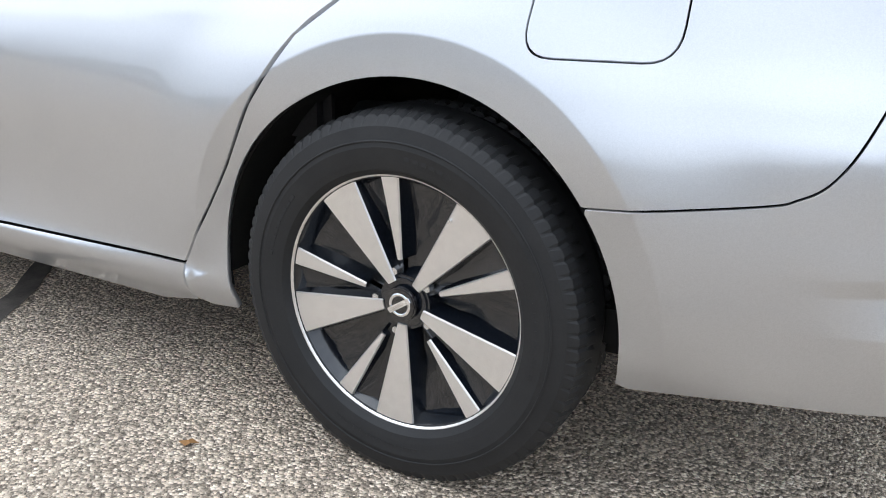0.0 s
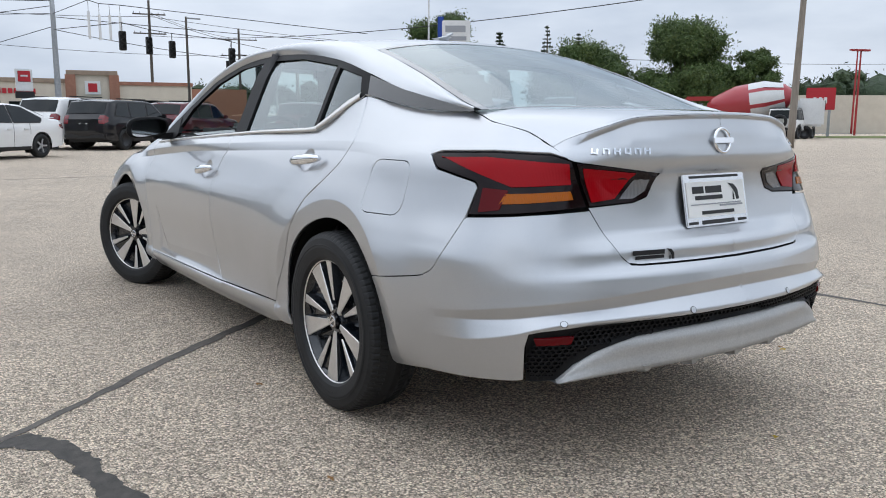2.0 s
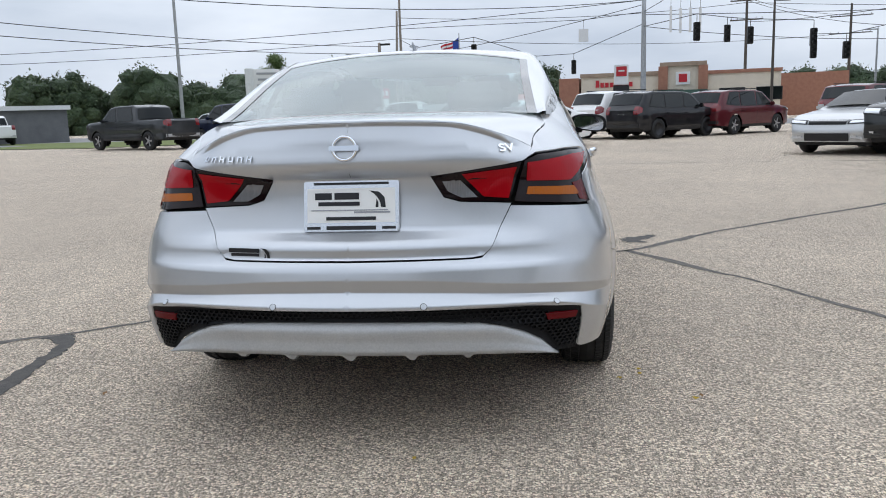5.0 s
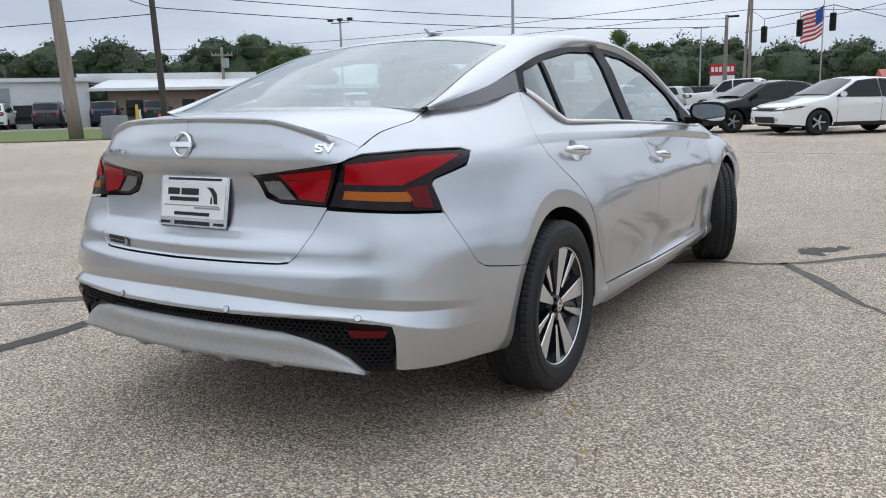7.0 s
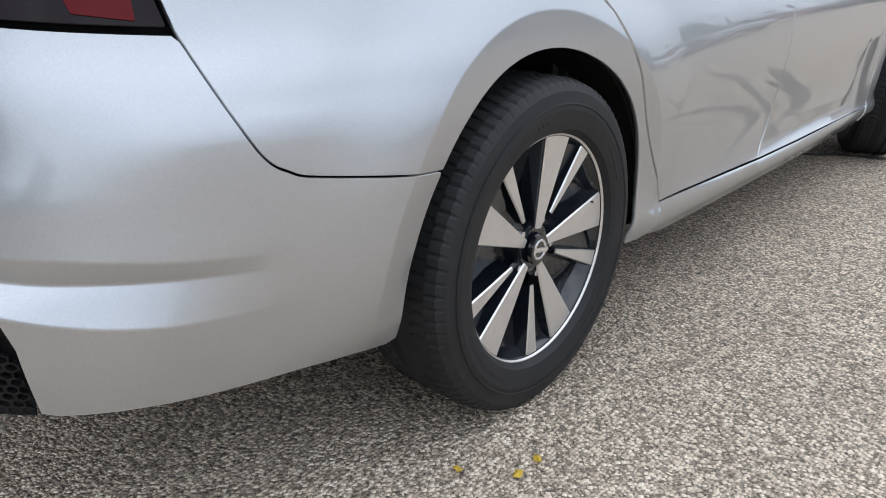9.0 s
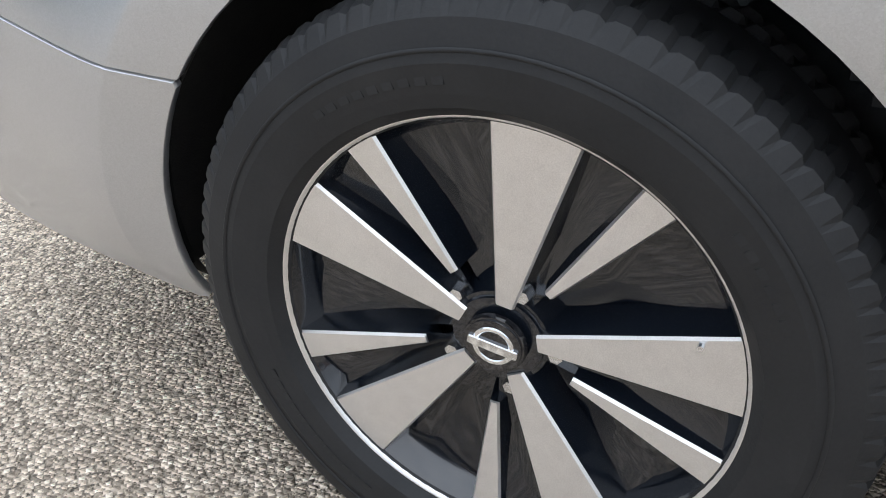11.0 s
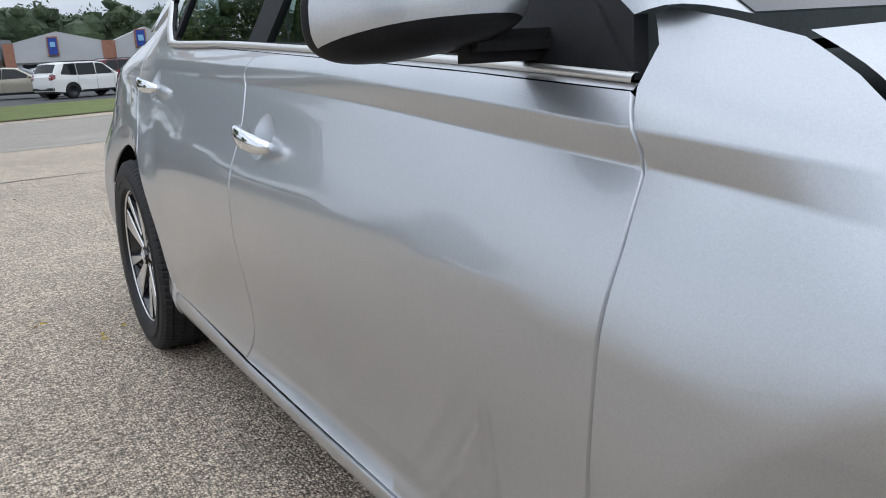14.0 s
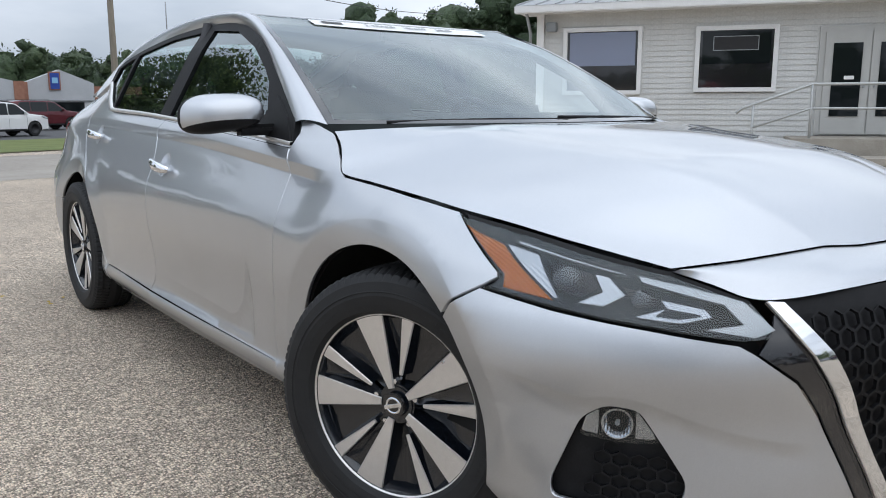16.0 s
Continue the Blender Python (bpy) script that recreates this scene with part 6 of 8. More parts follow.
def vehicle_meshes(kind):
    if kind in MESHES:
        return MESHES[kind]
    S = SHAPES[kind]
    L, W, belt, roof, r = S["L"], S["W"], S["belt"], S["roof"], S["r"]

    def half(y, z):
        y, z = np.asarray(y, float), np.asarray(z, float)
        w = W / 2 - .05 * np.clip((.55 - z) / .35, 0, 1) ** 2 - .03 * np.clip((z - .75) / (belt - .75), 0, 1) ** 2
        w = w - np.clip((z - belt) / (roof - belt), 0, 1.2) * (.21 if kind in ("sedan", "coupe") else .15)
        crease = belt - .20
        w = w + .016 * np.clip(1 - np.abs(z - crease) / .12, 0, 1) - .012 * np.clip(1 - np.abs(z - crease + .26) / .18, 0, 1)
        f = np.clip((np.abs(y) - (L / 2 - .80)) / .80, 0, 1)
        return w * (1 - .19 * f ** 2.4)

    base = S["base"]
    poly = list(resample_open(S["top"], .10))
    ra = r + .055
    for yw in sorted(S["wb"]):
        a0 = math.degrees(math.asin((base + .02 - r) / ra))
        poly += [(yw + ra * math.cos(radians(a)), r + ra * math.sin(radians(a))) for a in np.linspace(180 - a0, a0, 13)]
    n_top = len(S["top"])
    vs, fs, _ = fill_2d(poly, .14)
    V, F = [], []
    x = half(vs[:, 0], vs[:, 1])
    for s in (1, -1):
        k = len(V)
        V += [(s * a, y, z) for a, (y, z) in zip(x, vs)]
        F += [tuple(k + i for i in (f if s < 0 else f[::-1])) for f in fs]
    # fix facing from a sample
    top = np.array(resample_open(S["top"], .10))
    na = 9
    k = len(V)
    for y, z in top:
        h = float(half(y, z))
        d = 0.035
        for a in np.linspace(-1, 1, na):
            V.append((a * h, y + d * (1 - a * a) * (1 if y > L / 2 - .4 else -1 if y < -L / 2 + .4 else 0), z + (.025 if abs(y) < L / 2 - .3 else 0) * (1 - a * a)))
    for i in range(len(top) - 1):
        for j in range(na - 1):
            F.append((k + i * na + j, k + i * na + j + 1, k + (i + 1) * na + j + 1, k + (i + 1) * na + j))
    out = {"body": (V, F)}
    for q, win in enumerate(S["side"]):
        wv, wf, _ = fill_2d(rounded(win, .05, 3), .15)
        for s in (1, -1):
            xx = half(wv[:, 0], wv[:, 1]) + .006
            out[f"side_window{q}{s}"] = ([(s * (a + .004), y, z) for a, (y, z) in zip(xx, wv)], [f if s > 0 else f[::-1] for f in wf])
            tv, tf, _ = fill_2d(rounded(shrink(win if sum(a[0] * b[1] - b[0] * a[1] for a, b in zip(win, win[1:] + win[:1])) > 0 else win[::-1], -.035), .05, 3), .15)
            xx = half(tv[:, 0], tv[:, 1]) + .004
            out[f"trim{q}{s}"] = ([(s * a, y, z) for a, (y, z) in zip(xx, tv)], [f if s > 0 else f[::-1] for f in tf])
    for q, (p0, p1) in enumerate(S["screens"]):
        sv, sf = [], []
        p0, p1 = np.array(p0), np.array(p1)
        t = p1 - p0
        nrm = np.array([-t[1], t[0]]) / np.linalg.norm(t)
        if nrm[1] < 0:
            nrm = -nrm
        for i in range(6):
            p = p0 + t * i / 5
            h = float(half(*p)) - .07
            for j in range(9):
                a = -1 + j / 4
                c = p + nrm * (.024 + .042 * (1 - a * a))
                sv.append((a * h, c[0], c[1]))
        sf = [(i * 9 + j, i * 9 + j + 1, i * 9 + j + 10, i * 9 + j + 9) for i in range(5) for j in range(8)]
        out["windscreen" if q == 0 else "rear_window"] = (sv, sf)
    nose = np.array([p for p in S["top"] if p[0] > L / 2 - .95])
    tail = np.array([p for p in S["top"] if p[0] < -L / 2 + .95][::-1])

    def end_y(z, front):
        q = nose if front else tail
        return np.interp(z, q[:, 1], q[:, 0])

    def end_patch(front, z0, z1, a0, a1, wrap=0.0, lift=.010, slant=0.0, nz=4, na=7):
        """A patch on the nose or tail between two heights and two shares of the half width, that may wrap round to the flank."""
        g = 1 if front else -1
        rows = []
        for i in range(nz):
            t = i / (nz - 1)
            row = []
            for a in np.linspace(a0, a1, na):
                z = z0 + (z1 - z0) * t + slant * (abs(a) - .7)
                y = float(end_y(z, front))
                h = float(half(y, z))
                row.append((a * h, y + g * (.035 * (1 - a * a) + lift), z + (.003 if front else 0)))
            if wrap:
                for d in (.35, .7, 1.0):
                    z = z0 + (z1 - z0) * (.5 + (t - .5) * (1 - .55 * d)) + slant * (.3 + .6 * d)
                    y = float(end_y(z, front)) - g * wrap * d
                    row.append((math.copysign(float(half(y, z)) + lift * .7, a1), y, z))
            rows.append(row)
        n = len(rows[0])
        flip = (g > 0) == (a1 > a0)
        F = [(i * n + j, i * n + j + 1, (i + 1) * n + j + 1, (i + 1) * n + j) for i in range(nz - 1) for j in range(n - 1)]
        return [p for r_ in rows for p in r_], [f[::-1] if flip else f for f in F]

    out["half"], out["patch"] = half, end_patch
    MESHES[kind] = out
    return out


def resample_open(pts, step):
    out = []
    for a, b in zip(pts[:-1], pts[1:]):
        a, b = np.array(a), np.array(b)
        k = max(1, int(np.ceil(np.linalg.norm(b - a) / step)))
        out += [tuple(a + (b - a) * j / k) for j in range(k)]
    return out + [pts[-1]]


SHARED = {}


def shared(key, make):
    if key not in SHARED:
        SHARED[key] = make()
    return SHARED[key]


def mesh_of(name, V, F, mat, sharp=None, round_edge=0.0):
    me = bpy.data.meshes.new(name)
    me.from_pydata([tuple(map(float, v)) for v in V], [], [tuple(map(int, f)) for f in F])
    if sharp:
        bm = bmesh.new()
        bm.from_mesh(me)
        bmesh.ops.remove_doubles(bm, verts=bm.verts[:], dist=.004)
        bmesh.ops.recalc_face_normals(bm, faces=bm.faces[:])
        if round_edge:
            hard = [e for e in bm.edges if len(e.link_faces) == 2 and e.calc_face_angle() > radians(42) and min(abs(v.co.x) for v in e.verts) > .3]
            bmesh.ops.bevel(bm, geom=hard, offset=round_edge, segments=3, profile=.5, affect="EDGES", clamp_overlap=True)
        bm.to_mesh(me)
        bm.free()
    me.materials.append(mat)
    me.polygons.foreach_set("use_smooth", [True] * len(me.polygons))
    if sharp:
        me.set_sharp_from_angle(angle=radians(sharp))
    return me


def child(name, me, parent, m=None, label=""):
    ob = new(name, me)
    ob.parent = parent
    if m is not None:
        ob.matrix_basis = m
    if label:
        ob["label"] = label
    return ob


def bm_mesh(name, bm, mat, smooth=True):
    me = bpy.data.meshes.new(name)
    bm.to_mesh(me)
    bm.free()
    me.materials.append(mat)
    if smooth:
        me.polygons.foreach_set("use_smooth", [True] * len(me.polygons))
        me.set_sharp_from_angle(angle=radians(35))
    return me


def road_wheel_meshes(r, rim):
    def tyre():
        v, f = lathe([(-.10, r * .66), (-.11, r * .80), (-.10, r * .94), (-.07, r), (.07, r), (.10, r * .94), (.11, r * .80), (.10, r * .68)], 32)
        return mesh_of("tyre", v, f, RUBBER)
    def face():
        bms = []
        v, f = lathe([(.05, r * .69), (.095, r * .66), (.09, r * .60), (.02, r * .58), (.02, 0.01)], 32)
        me = mesh_of("rim", v, f, rim)
        return me
    def spokes():
        parts_ = []
        for k in range(5):
            b = box_bm((.03, r * .58, r * .15), (.075, r * .33, 0), .01)
            bmesh.ops.rotate(b, matrix=Matrix.Rotation(radians(72 * k), 3, "X"), verts=b.verts)
            parts_.append(b)
        parts_.append(cyl_bm(r * .14, r * .12, .03, (.085, 0, 0), "X", 16))
        return bm_mesh("spokes", join_bm(*parts_), V_RIM if rim is not V_RIM else V_RIM)
    key = (round(r, 3), rim.name)
    dish = V_RIM_DARK
    return shared(("tyre", key), tyre), shared(("rim", key), face), shared(("spokes", key), spokes)


def vehicle(name, kind, xy, heading, color, label, rim=None, z=0.0, black_top=False, scale=1.0):
    """heading: degrees, 0 looks along +y and turns to the left."""
    S, M = SHAPES[kind], vehicle_meshes(kind)
    mat = color
    car = tagged(empty(name, pose(xy[0], xy[1], z, 0, 0, heading) @ Matrix.Scale(scale, 4)), label, {"sedan": "car", "coupe": "car", "suv": "car", "wagon": "car", "minivan": "van", "pickup": "pickup truck", "boxy": "off-roader"}[kind])
    body = child("body", shared((kind, "body", mat.name), lambda: mesh_of("body", *M["body"], mat, 32, round_edge=.045)), car)
    for key, val in M.items():
        if key in ("half", "patch", "body"):
            continue
        nm = "side_window" if key.startswith("side") else "window_trim" if key.startswith("trim") else key
        child(nm, shared((kind, key), lambda: mesh_of(nm, *val, V_TRIM if key.startswith("trim") else V_GLASS)), car)
    half, L, base = M["half"], S["L"], S["base"]
    lo, hi = S["lamps"]
    # bumpers, lamps, grille, plate, mirrors, underside
    def add(nm, size, at_, m_, bev=.02, label_=""):
        child(nm, shared((kind, nm, size, at_, m_.name), lambda: bm_mesh(nm, box_bm(size, at_, bev), m_)), car, label=label_)
    yf, yr = L / 2, -L / 2
    add("underside", (S["W"] - .25, L - .5, .16), (0, 0, base + .06), V_TRIM)
    patch = M["patch"]
    def skin_piece(nm, m_, *args, **kw):
        child(nm, shared((kind, nm, m_.name, args, tuple(kw.items())), lambda: mesh_of(nm, *patch(*args, **kw), m_)), car)
    wf = float(half(yf - .12, .7)) * 2
    low = kind in ("sedan", "coupe")
    add("front_bumper", (wf * .96, .16, .16), (0, yf - .07, base + .15), mat if kind in ("sedan", "coupe", "minivan", "suv") else V_TRIM, .06)
    add("rear_bumper", (wf * .98, .14, .22), (0, yr + .06, base + .19), V_TRIM if kind in ("suv", "boxy", "wagon") else (V_RIM if kind == "pickup" else mat), .05)
    mid = (lo + hi) / 2 - (.09 if low else .04)
    tall = .05 if low else .085 if kind != "pickup" else .13
    skin_piece("grille", V_TRIM, True, mid - tall, mid + tall, -.50, .50, lift=.012)
    for k in range(4):
        zz = mid - tall + (k + .5) * tall / 2
        skin_piece("grille_bar", V_RIM if k == 3 else V_RIM_DARK, True, zz - .007, zz + .007, -.49, .49, lift=.020, nz=2)
    skin_piece("lower_grille", V_TRIM, True, base + .08, base + .24, -.62, .62, lift=.022)
    for s in (1, -1):
        skin_piece("headlamp", V_TRIM, True, mid - tall * .75, mid + tall * 1.1, .53 * s, 1.0 * s, wrap=.34, lift=.010, slant=.05)
        skin_piece("headlamp_lens", V_LAMP, True, mid - tall * .35, mid + tall * .80, .58 * s, .98 * s, wrap=.20, lift=.016, slant=.05)
        skin_piece("fog_lamp", V_LAMP, True, base + .14, base + .20, .70 * s, .82 * s, lift=.03, nz=2, na=3)
        if low or kind == "minivan":
            skin_piece("tail_lamp", V_RED, False, hi - .08, hi + .09, .50 * s, 1.0 * s, wrap=.22, lift=.012)
        else:
            skin_piece("tail_lamp", V_RED, False, hi - .12, hi + .16, .76 * s, 1.0 * s, wrap=.16, lift=.012)
        # shut lines, handles, sill trim and wheel wells
        ys = [S["side"][0][0][0] - .02] + [(a_[-1][0] + b_[0][0]) / 2 for a_, b_ in zip(S["side"][:-1], S["side"][1:])][:2]
        if kind == "coupe":
            ys = [ys[0], ys[1] - .05]
        for q, yy in enumerate(ys + [S["wb"][1] + S["r"] + .10 if len(S["side"]) < 3 else S["side"][1][-1][0] - .05]):
            zs = np.linspace(base + .06 if q < len(ys) or len(S["side"]) > 2 else base + .42, S["belt"], 7)
            v_ = [(s * (float(half(yy, z_)) + .003), yy + o, z_) for z_ in zs for o in (-.005, .005)]
            child("shut_line", shared((kind, "seam", q, s), lambda: mesh_of("shut_line", v_, [(2 * i_, 2 * i_ + 1, 2 * i_ + 3, 2 * i_ + 2)[::s] for i_ in range(6)], DARK_GAP)), car)
            if 0 < q and kind != "coupe" or q == 1:
                yh = yy + .16
                add("door_handle", (.035, .17, .030), (s * (float(half(yh, S["belt"] - .16)) + .012), yh, S["belt"] - .16), mat, .01)
        v_ = [(s * (float(half(y_, z_)) + .006), y_, z_) for y_ in np.linspace(S["wb"][1] + S["r"] + .08, S["wb"][0] - S["r"] - .08, 8) for z_ in (base + .01, base + .09)]
        child("sill_trim", shared((kind, "sill", s), lambda: mesh_of("sill_trim", v_, [(2 * i_, 2 * i_ + 1, 2 * i_ + 3, 2 * i_ + 2)[::-s] for i_ in range(7)], V_TRIM)), car)
        xm = float(half(1.0, S["belt"])) + .10
        ym = S["side"][0][0][0] - .12
        add("door_mirror", (.20, .10, .14), (s * xm, ym, S["belt"] + .08), V_TRIM if kind in ("boxy",) else mat, .035)
        for yw in S["wb"]:
            add("wheel_well", (.30, S["r"] * 2.05, S["r"] * 1.6), (s * (S["W"] / 2 - .30), yw, S["r"] * 1.22), DARK_GAP, .08)
            t_, f_, s_ = road_wheel_meshes(S["r"], V_RIM_DARK)
            m = pose(s * (S["W"] / 2 - .125), yw, S["r"], 0, 0, 0 if s > 0 else 180)
            w = child("wheel", t_, car, m, "")
            child("rim", f_, w)
            if rim != "dark":
                child("spokes", s_, w)
    add("plate", (.31, .02, .15), (0, yr - .012, (.62 if kind in ("sedan", "coupe") else .85)), PAPER, .004)
    if kind in ("suv", "minivan"):
        for s in (1, -1):
            xr = float(half(-.6, S["roof"])) - .06
            child("roof_rail", shared((kind, "rail", s), lambda: bm_mesh("roof_rail", box_bm((.04, 1.7, .035), (s * xr, -.65, S["roof"] + .045), .012), V_TRIM)), car)
    if kind == "pickup":
        add("load_bed", (S["W"] - .30, 1.65, .04), (0, -1.96, 1.285), V_TRIM, .005)
    if kind == "boxy":
        child("spare_wheel", road_wheel_meshes(S["r"], V_RIM_DARK)[0], car, pose(0, yr - .10, 1.05, 0, 0, -90))
        add("soft_top", (S["W"] - .34, 2.55, .09), (0, -.72, 1.83), V_TRIM, .04)
    return car


WHITE = car_paint("white", (0.78, 0.78, 0.77), 0.0)
BLACK = car_paint("black", (0.008, 0.008, 0.010), 0.0)
GREY = car_paint("charcoal", (0.034, 0.036, 0.040), 0.5)
DKGREY = car_paint("graphite", (0.018, 0.021, 0.022), 0.4)
SILVER2 = car_paint("bright_silver", (0.52, 0.53, 0.54), 0.7)
NAVY = car_paint("navy", (0.010, 0.016, 0.045), 0.3)
BLUE = car_paint("blue", (0.010, 0.016, 0.085), 0.3)
MAROON = car_paint("maroon", (0.10, 0.012, 0.018), 0.3)
BEIGE = car_paint("champagne", (0.50, 0.46, 0.38), 0.5)
GREEN_SUV = car_paint("dark_green", (0.02, 0.03, 0.028), 0.3)

# row across the lot, noses towards the silver sedan
vehicle("sedan", "sedan", (0.0, 21.75), 131, WHITE, "white four-door sedan parked across the lot")
vehicle("sedan", "sedan", (-2.4, 23.1), 131, BLACK, "black sedan parked beside the white sedan")
vehicle("suv", "suv", (4.2, 29.6), -48, WHITE, "white sport utility parked behind the white sedan", scale=1.05)
vehicle("suv", "suv", (5.4, 28.2), -48, BLACK, "black sport utility with its tail to the lot", rim="dark")
vehicle("suv", "suv", (8.6, 30.5), -48, MAROON, "dark red sport utility parked in the row")
vehicle("coupe", "coupe", (8.35, 16.2), 136, SILVER2, "bright silver two-door coupe", rim="dark")
vehicle("suv", "suv", (9.5, 14.9), 131, DKGREY, "dark grey crossover facing the lot", rim="dark")
vehicle("minivan", "minivan", (15.6, 20.0), -49, BLUE, "deep blue minivan with its tail to the lot")
vehicle("sedan", "sedan", (12.17, 12.95), 131, GREY, "dark grey sedan facing the lot")
vehicle("suv", "suv", (17.6, 17.7), -49, BLACK, "black sport utility parked nose away", scale=1.06)
vehicle("suv", "suv", (21.5, 16.2), -56, car_paint("light_grey", (0.34, 0.345, 0.35), 0.6), "silver compact sport utility seen from behind", rim="dark", scale=.95)
vehicle("suv", "suv", (40.0, 36.0), 60, WHITE, "white crossover at the far side of the lot")
vehicle("suv", "suv", (28.0, 27.5), 120, SILVER2, "silver crossover beyond the parked row")
vehicle("suv", "suv", (12.5, 27.0), -48, MAROON, "maroon crossover behind the silver coupe")
vehicle("suv", "suv", (16.0, 26.5), -48, BLACK, "black crossover behind the grey crossover")
vehicle("boxy", "boxy", (44.6, 26.2), -75, WHITE, "white off-roader with a black soft top", rim="dark")
vehicle("pickup", "pickup", (-6.9, 43.6), 88, WHITE, "white crew-cab pickup beside the road")
vehicle("pickup", "pickup", (-2.2, 49.5), 84, WHITE, "white pickup behind the first pickup")
vehicle("pickup", "pickup", (-13.0, 33.0), 62, NAVY, "dark blue pickup parked at the edge of the lot")
vehicle("pickup", "pickup", (-16.8, 30.6), 62, GREY, "dark grey pickup parked at the edge of the lot")
for k, (x, y, c, kind) in enumerate(((-17.0, 52.0, SILVER2, "pickup"), (-14.6, 54.0, SILVER2, "suv"), (-13.0, 57.5, GREY, "suv"), (-11.6, 61.0, BLACK, "sedan"), (-21.5, 50.5, WHITE, "suv"))):
    vehicle(kind, kind, (x, y), 78, c, {"pickup": "silver pickup in the row across the road", "suv": "sport utility in the row across the road", "sedan": "dark car in the row across the road"}[kind])
# cars before the long brick building
for x, y, c, kind in ((-51.0, 24.5, BLACK, "suv"), (-50.2, 27.4, WHITE, "suv"), (-48.6, 30.2, GREY, "suv"), (-46.6, 33.0, NAVY, "suv"), (-44.6, 35.6, GREEN_SUV, "suv"), (-42.2, 38.4, MAROON, "suv"), (-40.0, 40.8, NAVY, "pickup"), (-37.4, 43.4, GREY, "pickup"), (-35.2, 45.9, WHITE, "pickup")):
    vehicle(kind, kind, (x, y), 50, c, "sport utility parked before the long building" if kind == "suv" else "pickup parked before the long building", rim="dark")
# behind the sedan
REAR_Z = -.33
vehicle("wagon", "wagon", (4.59, -17.40), -136, BLACK, "black upright wagon on the side lane", z=REAR_Z, scale=1.0)
vehicle("suv", "suv", (-4.6, -37.5), 118, WHITE, "white boxy crossover in the shop car park", z=REAR_Z, rim="dark", scale=.92)
vehicle("sedan", "sedan", (-2.0, -40.8), 72, BEIGE, "champagne sedan in the shop car park", z=REAR_Z)
vehicle("sedan", "sedan", (1.2, -50.0), -80, BLACK, "black sedan in the shop car park", z=REAR_Z)
vehicle("minivan", "minivan", (6.3, -66.0), 100, WHITE, "white van in the shop car park", z=REAR_Z, scale=1.15)
vehicle("suv", "suv", (-8.5, -48.0), 110, MAROON, "dark red crossover in the shop car park", z=REAR_Z)
vehicle("sedan", "sedan", (-3.5, -60.0), 95, MAROON, "red sedan in the shop car park", z=REAR_Z)
vehicle("sedan", "sedan", (-6.0, -64.0), 95, SILVER2, "silver sedan in the shop car park", z=REAR_Z)
vehicle("suv", "suv", (17.5, -60.0), 95, WHITE, "white crossover at the far shops", z=REAR_Z)
vehicle("sedan", "sedan", (23.5, -72.0), 95, BLACK, "dark sedan at the far shops", z=REAR_Z)
vehicle("sedan", "sedan", (29.0, -73.0), 95, GREY, "grey sedan at the far shops", z=REAR_Z)

# ---------------------------------------------------------------- poles, buildings, signs
WOOD_POLE = varied("weathered_pole_wood", (0.20, 0.17, 0.14), (0.30, 0.26, 0.22), 3, 0.9, relief=.004, stretch=(6, 6, .4))
DARK_POLE = varied("creosoted_pole_wood", (0.06, 0.05, 0.045), (0.10, 0.085, 0.07), 3, 0.9, relief=.004, stretch=(6, 6, .4))
STEEL = varied("galvanised_steel", (0.30, 0.31, 0.32), (0.40, 0.41, 0.42), 8, 0.5, metal=0.5)
RED_STEEL = material("red_painted_steel", (0.35, 0.03, 0.03), 0.5)
BLUE_PAINT = varied("blue_sign_paint", (0.015, 0.05, 0.28), (0.02, 0.065, 0.33), 5, 0.5)
WIRE = material("cable", (0.03, 0.03, 0.035), 0.7)
SIGNAL = material("signal_black", (0.012, 0.012, 0.012), 0.5)
WHITE_PANEL = varied("white_sign_panel", (0.68, 0.68, 0.67), (0.75, 0.75, 0.74), 4, 0.5)
RED_PANEL = material("red_sign_panel", (0.45, 0.02, 0.03), 0.45)
BEIGE_WALL = varied("beige_render", (0.58, 0.515, 0.42), (0.66, 0.595, 0.49), 1.5, 0.85)
TAN_BRICK = varied("tan_brick", (0.27, 0.20, 0.15), (0.35, 0.27, 0.20), 3, 0.85, relief=.004)
RED_BRICK = varied("red_brick", (0.28, 0.13, 0.09), (0.36, 0.18, 0.12), 3, 0.85, relief=.004)
WHITE_METAL = varied("white_metal_cladding", (0.62, 0.63, 0.63), (0.70, 0.71, 0.71), 1.2, 0.5)
GREY_METAL = varied("grey_roof_metal", (0.10, 0.105, 0.11), (0.15, 0.155, 0.16), 1.2, 0.6)
GREEN_AWNING = material("green_awning", (0.05, 0.10, 0.08), 0.7)
RED_ROOF = varied("red_metal_roof", (0.36, 0.06, 0.04), (0.44, 0.09, 0.06), 2, 0.6)
ORANGE = material("orange_cone_plastic", (0.62, 0.10, 0.02), 0.5)
BOX_GREY = varied("grey_box_paint", (0.24, 0.26, 0.27), (0.30, 0.32, 0.33), 6, 0.5)


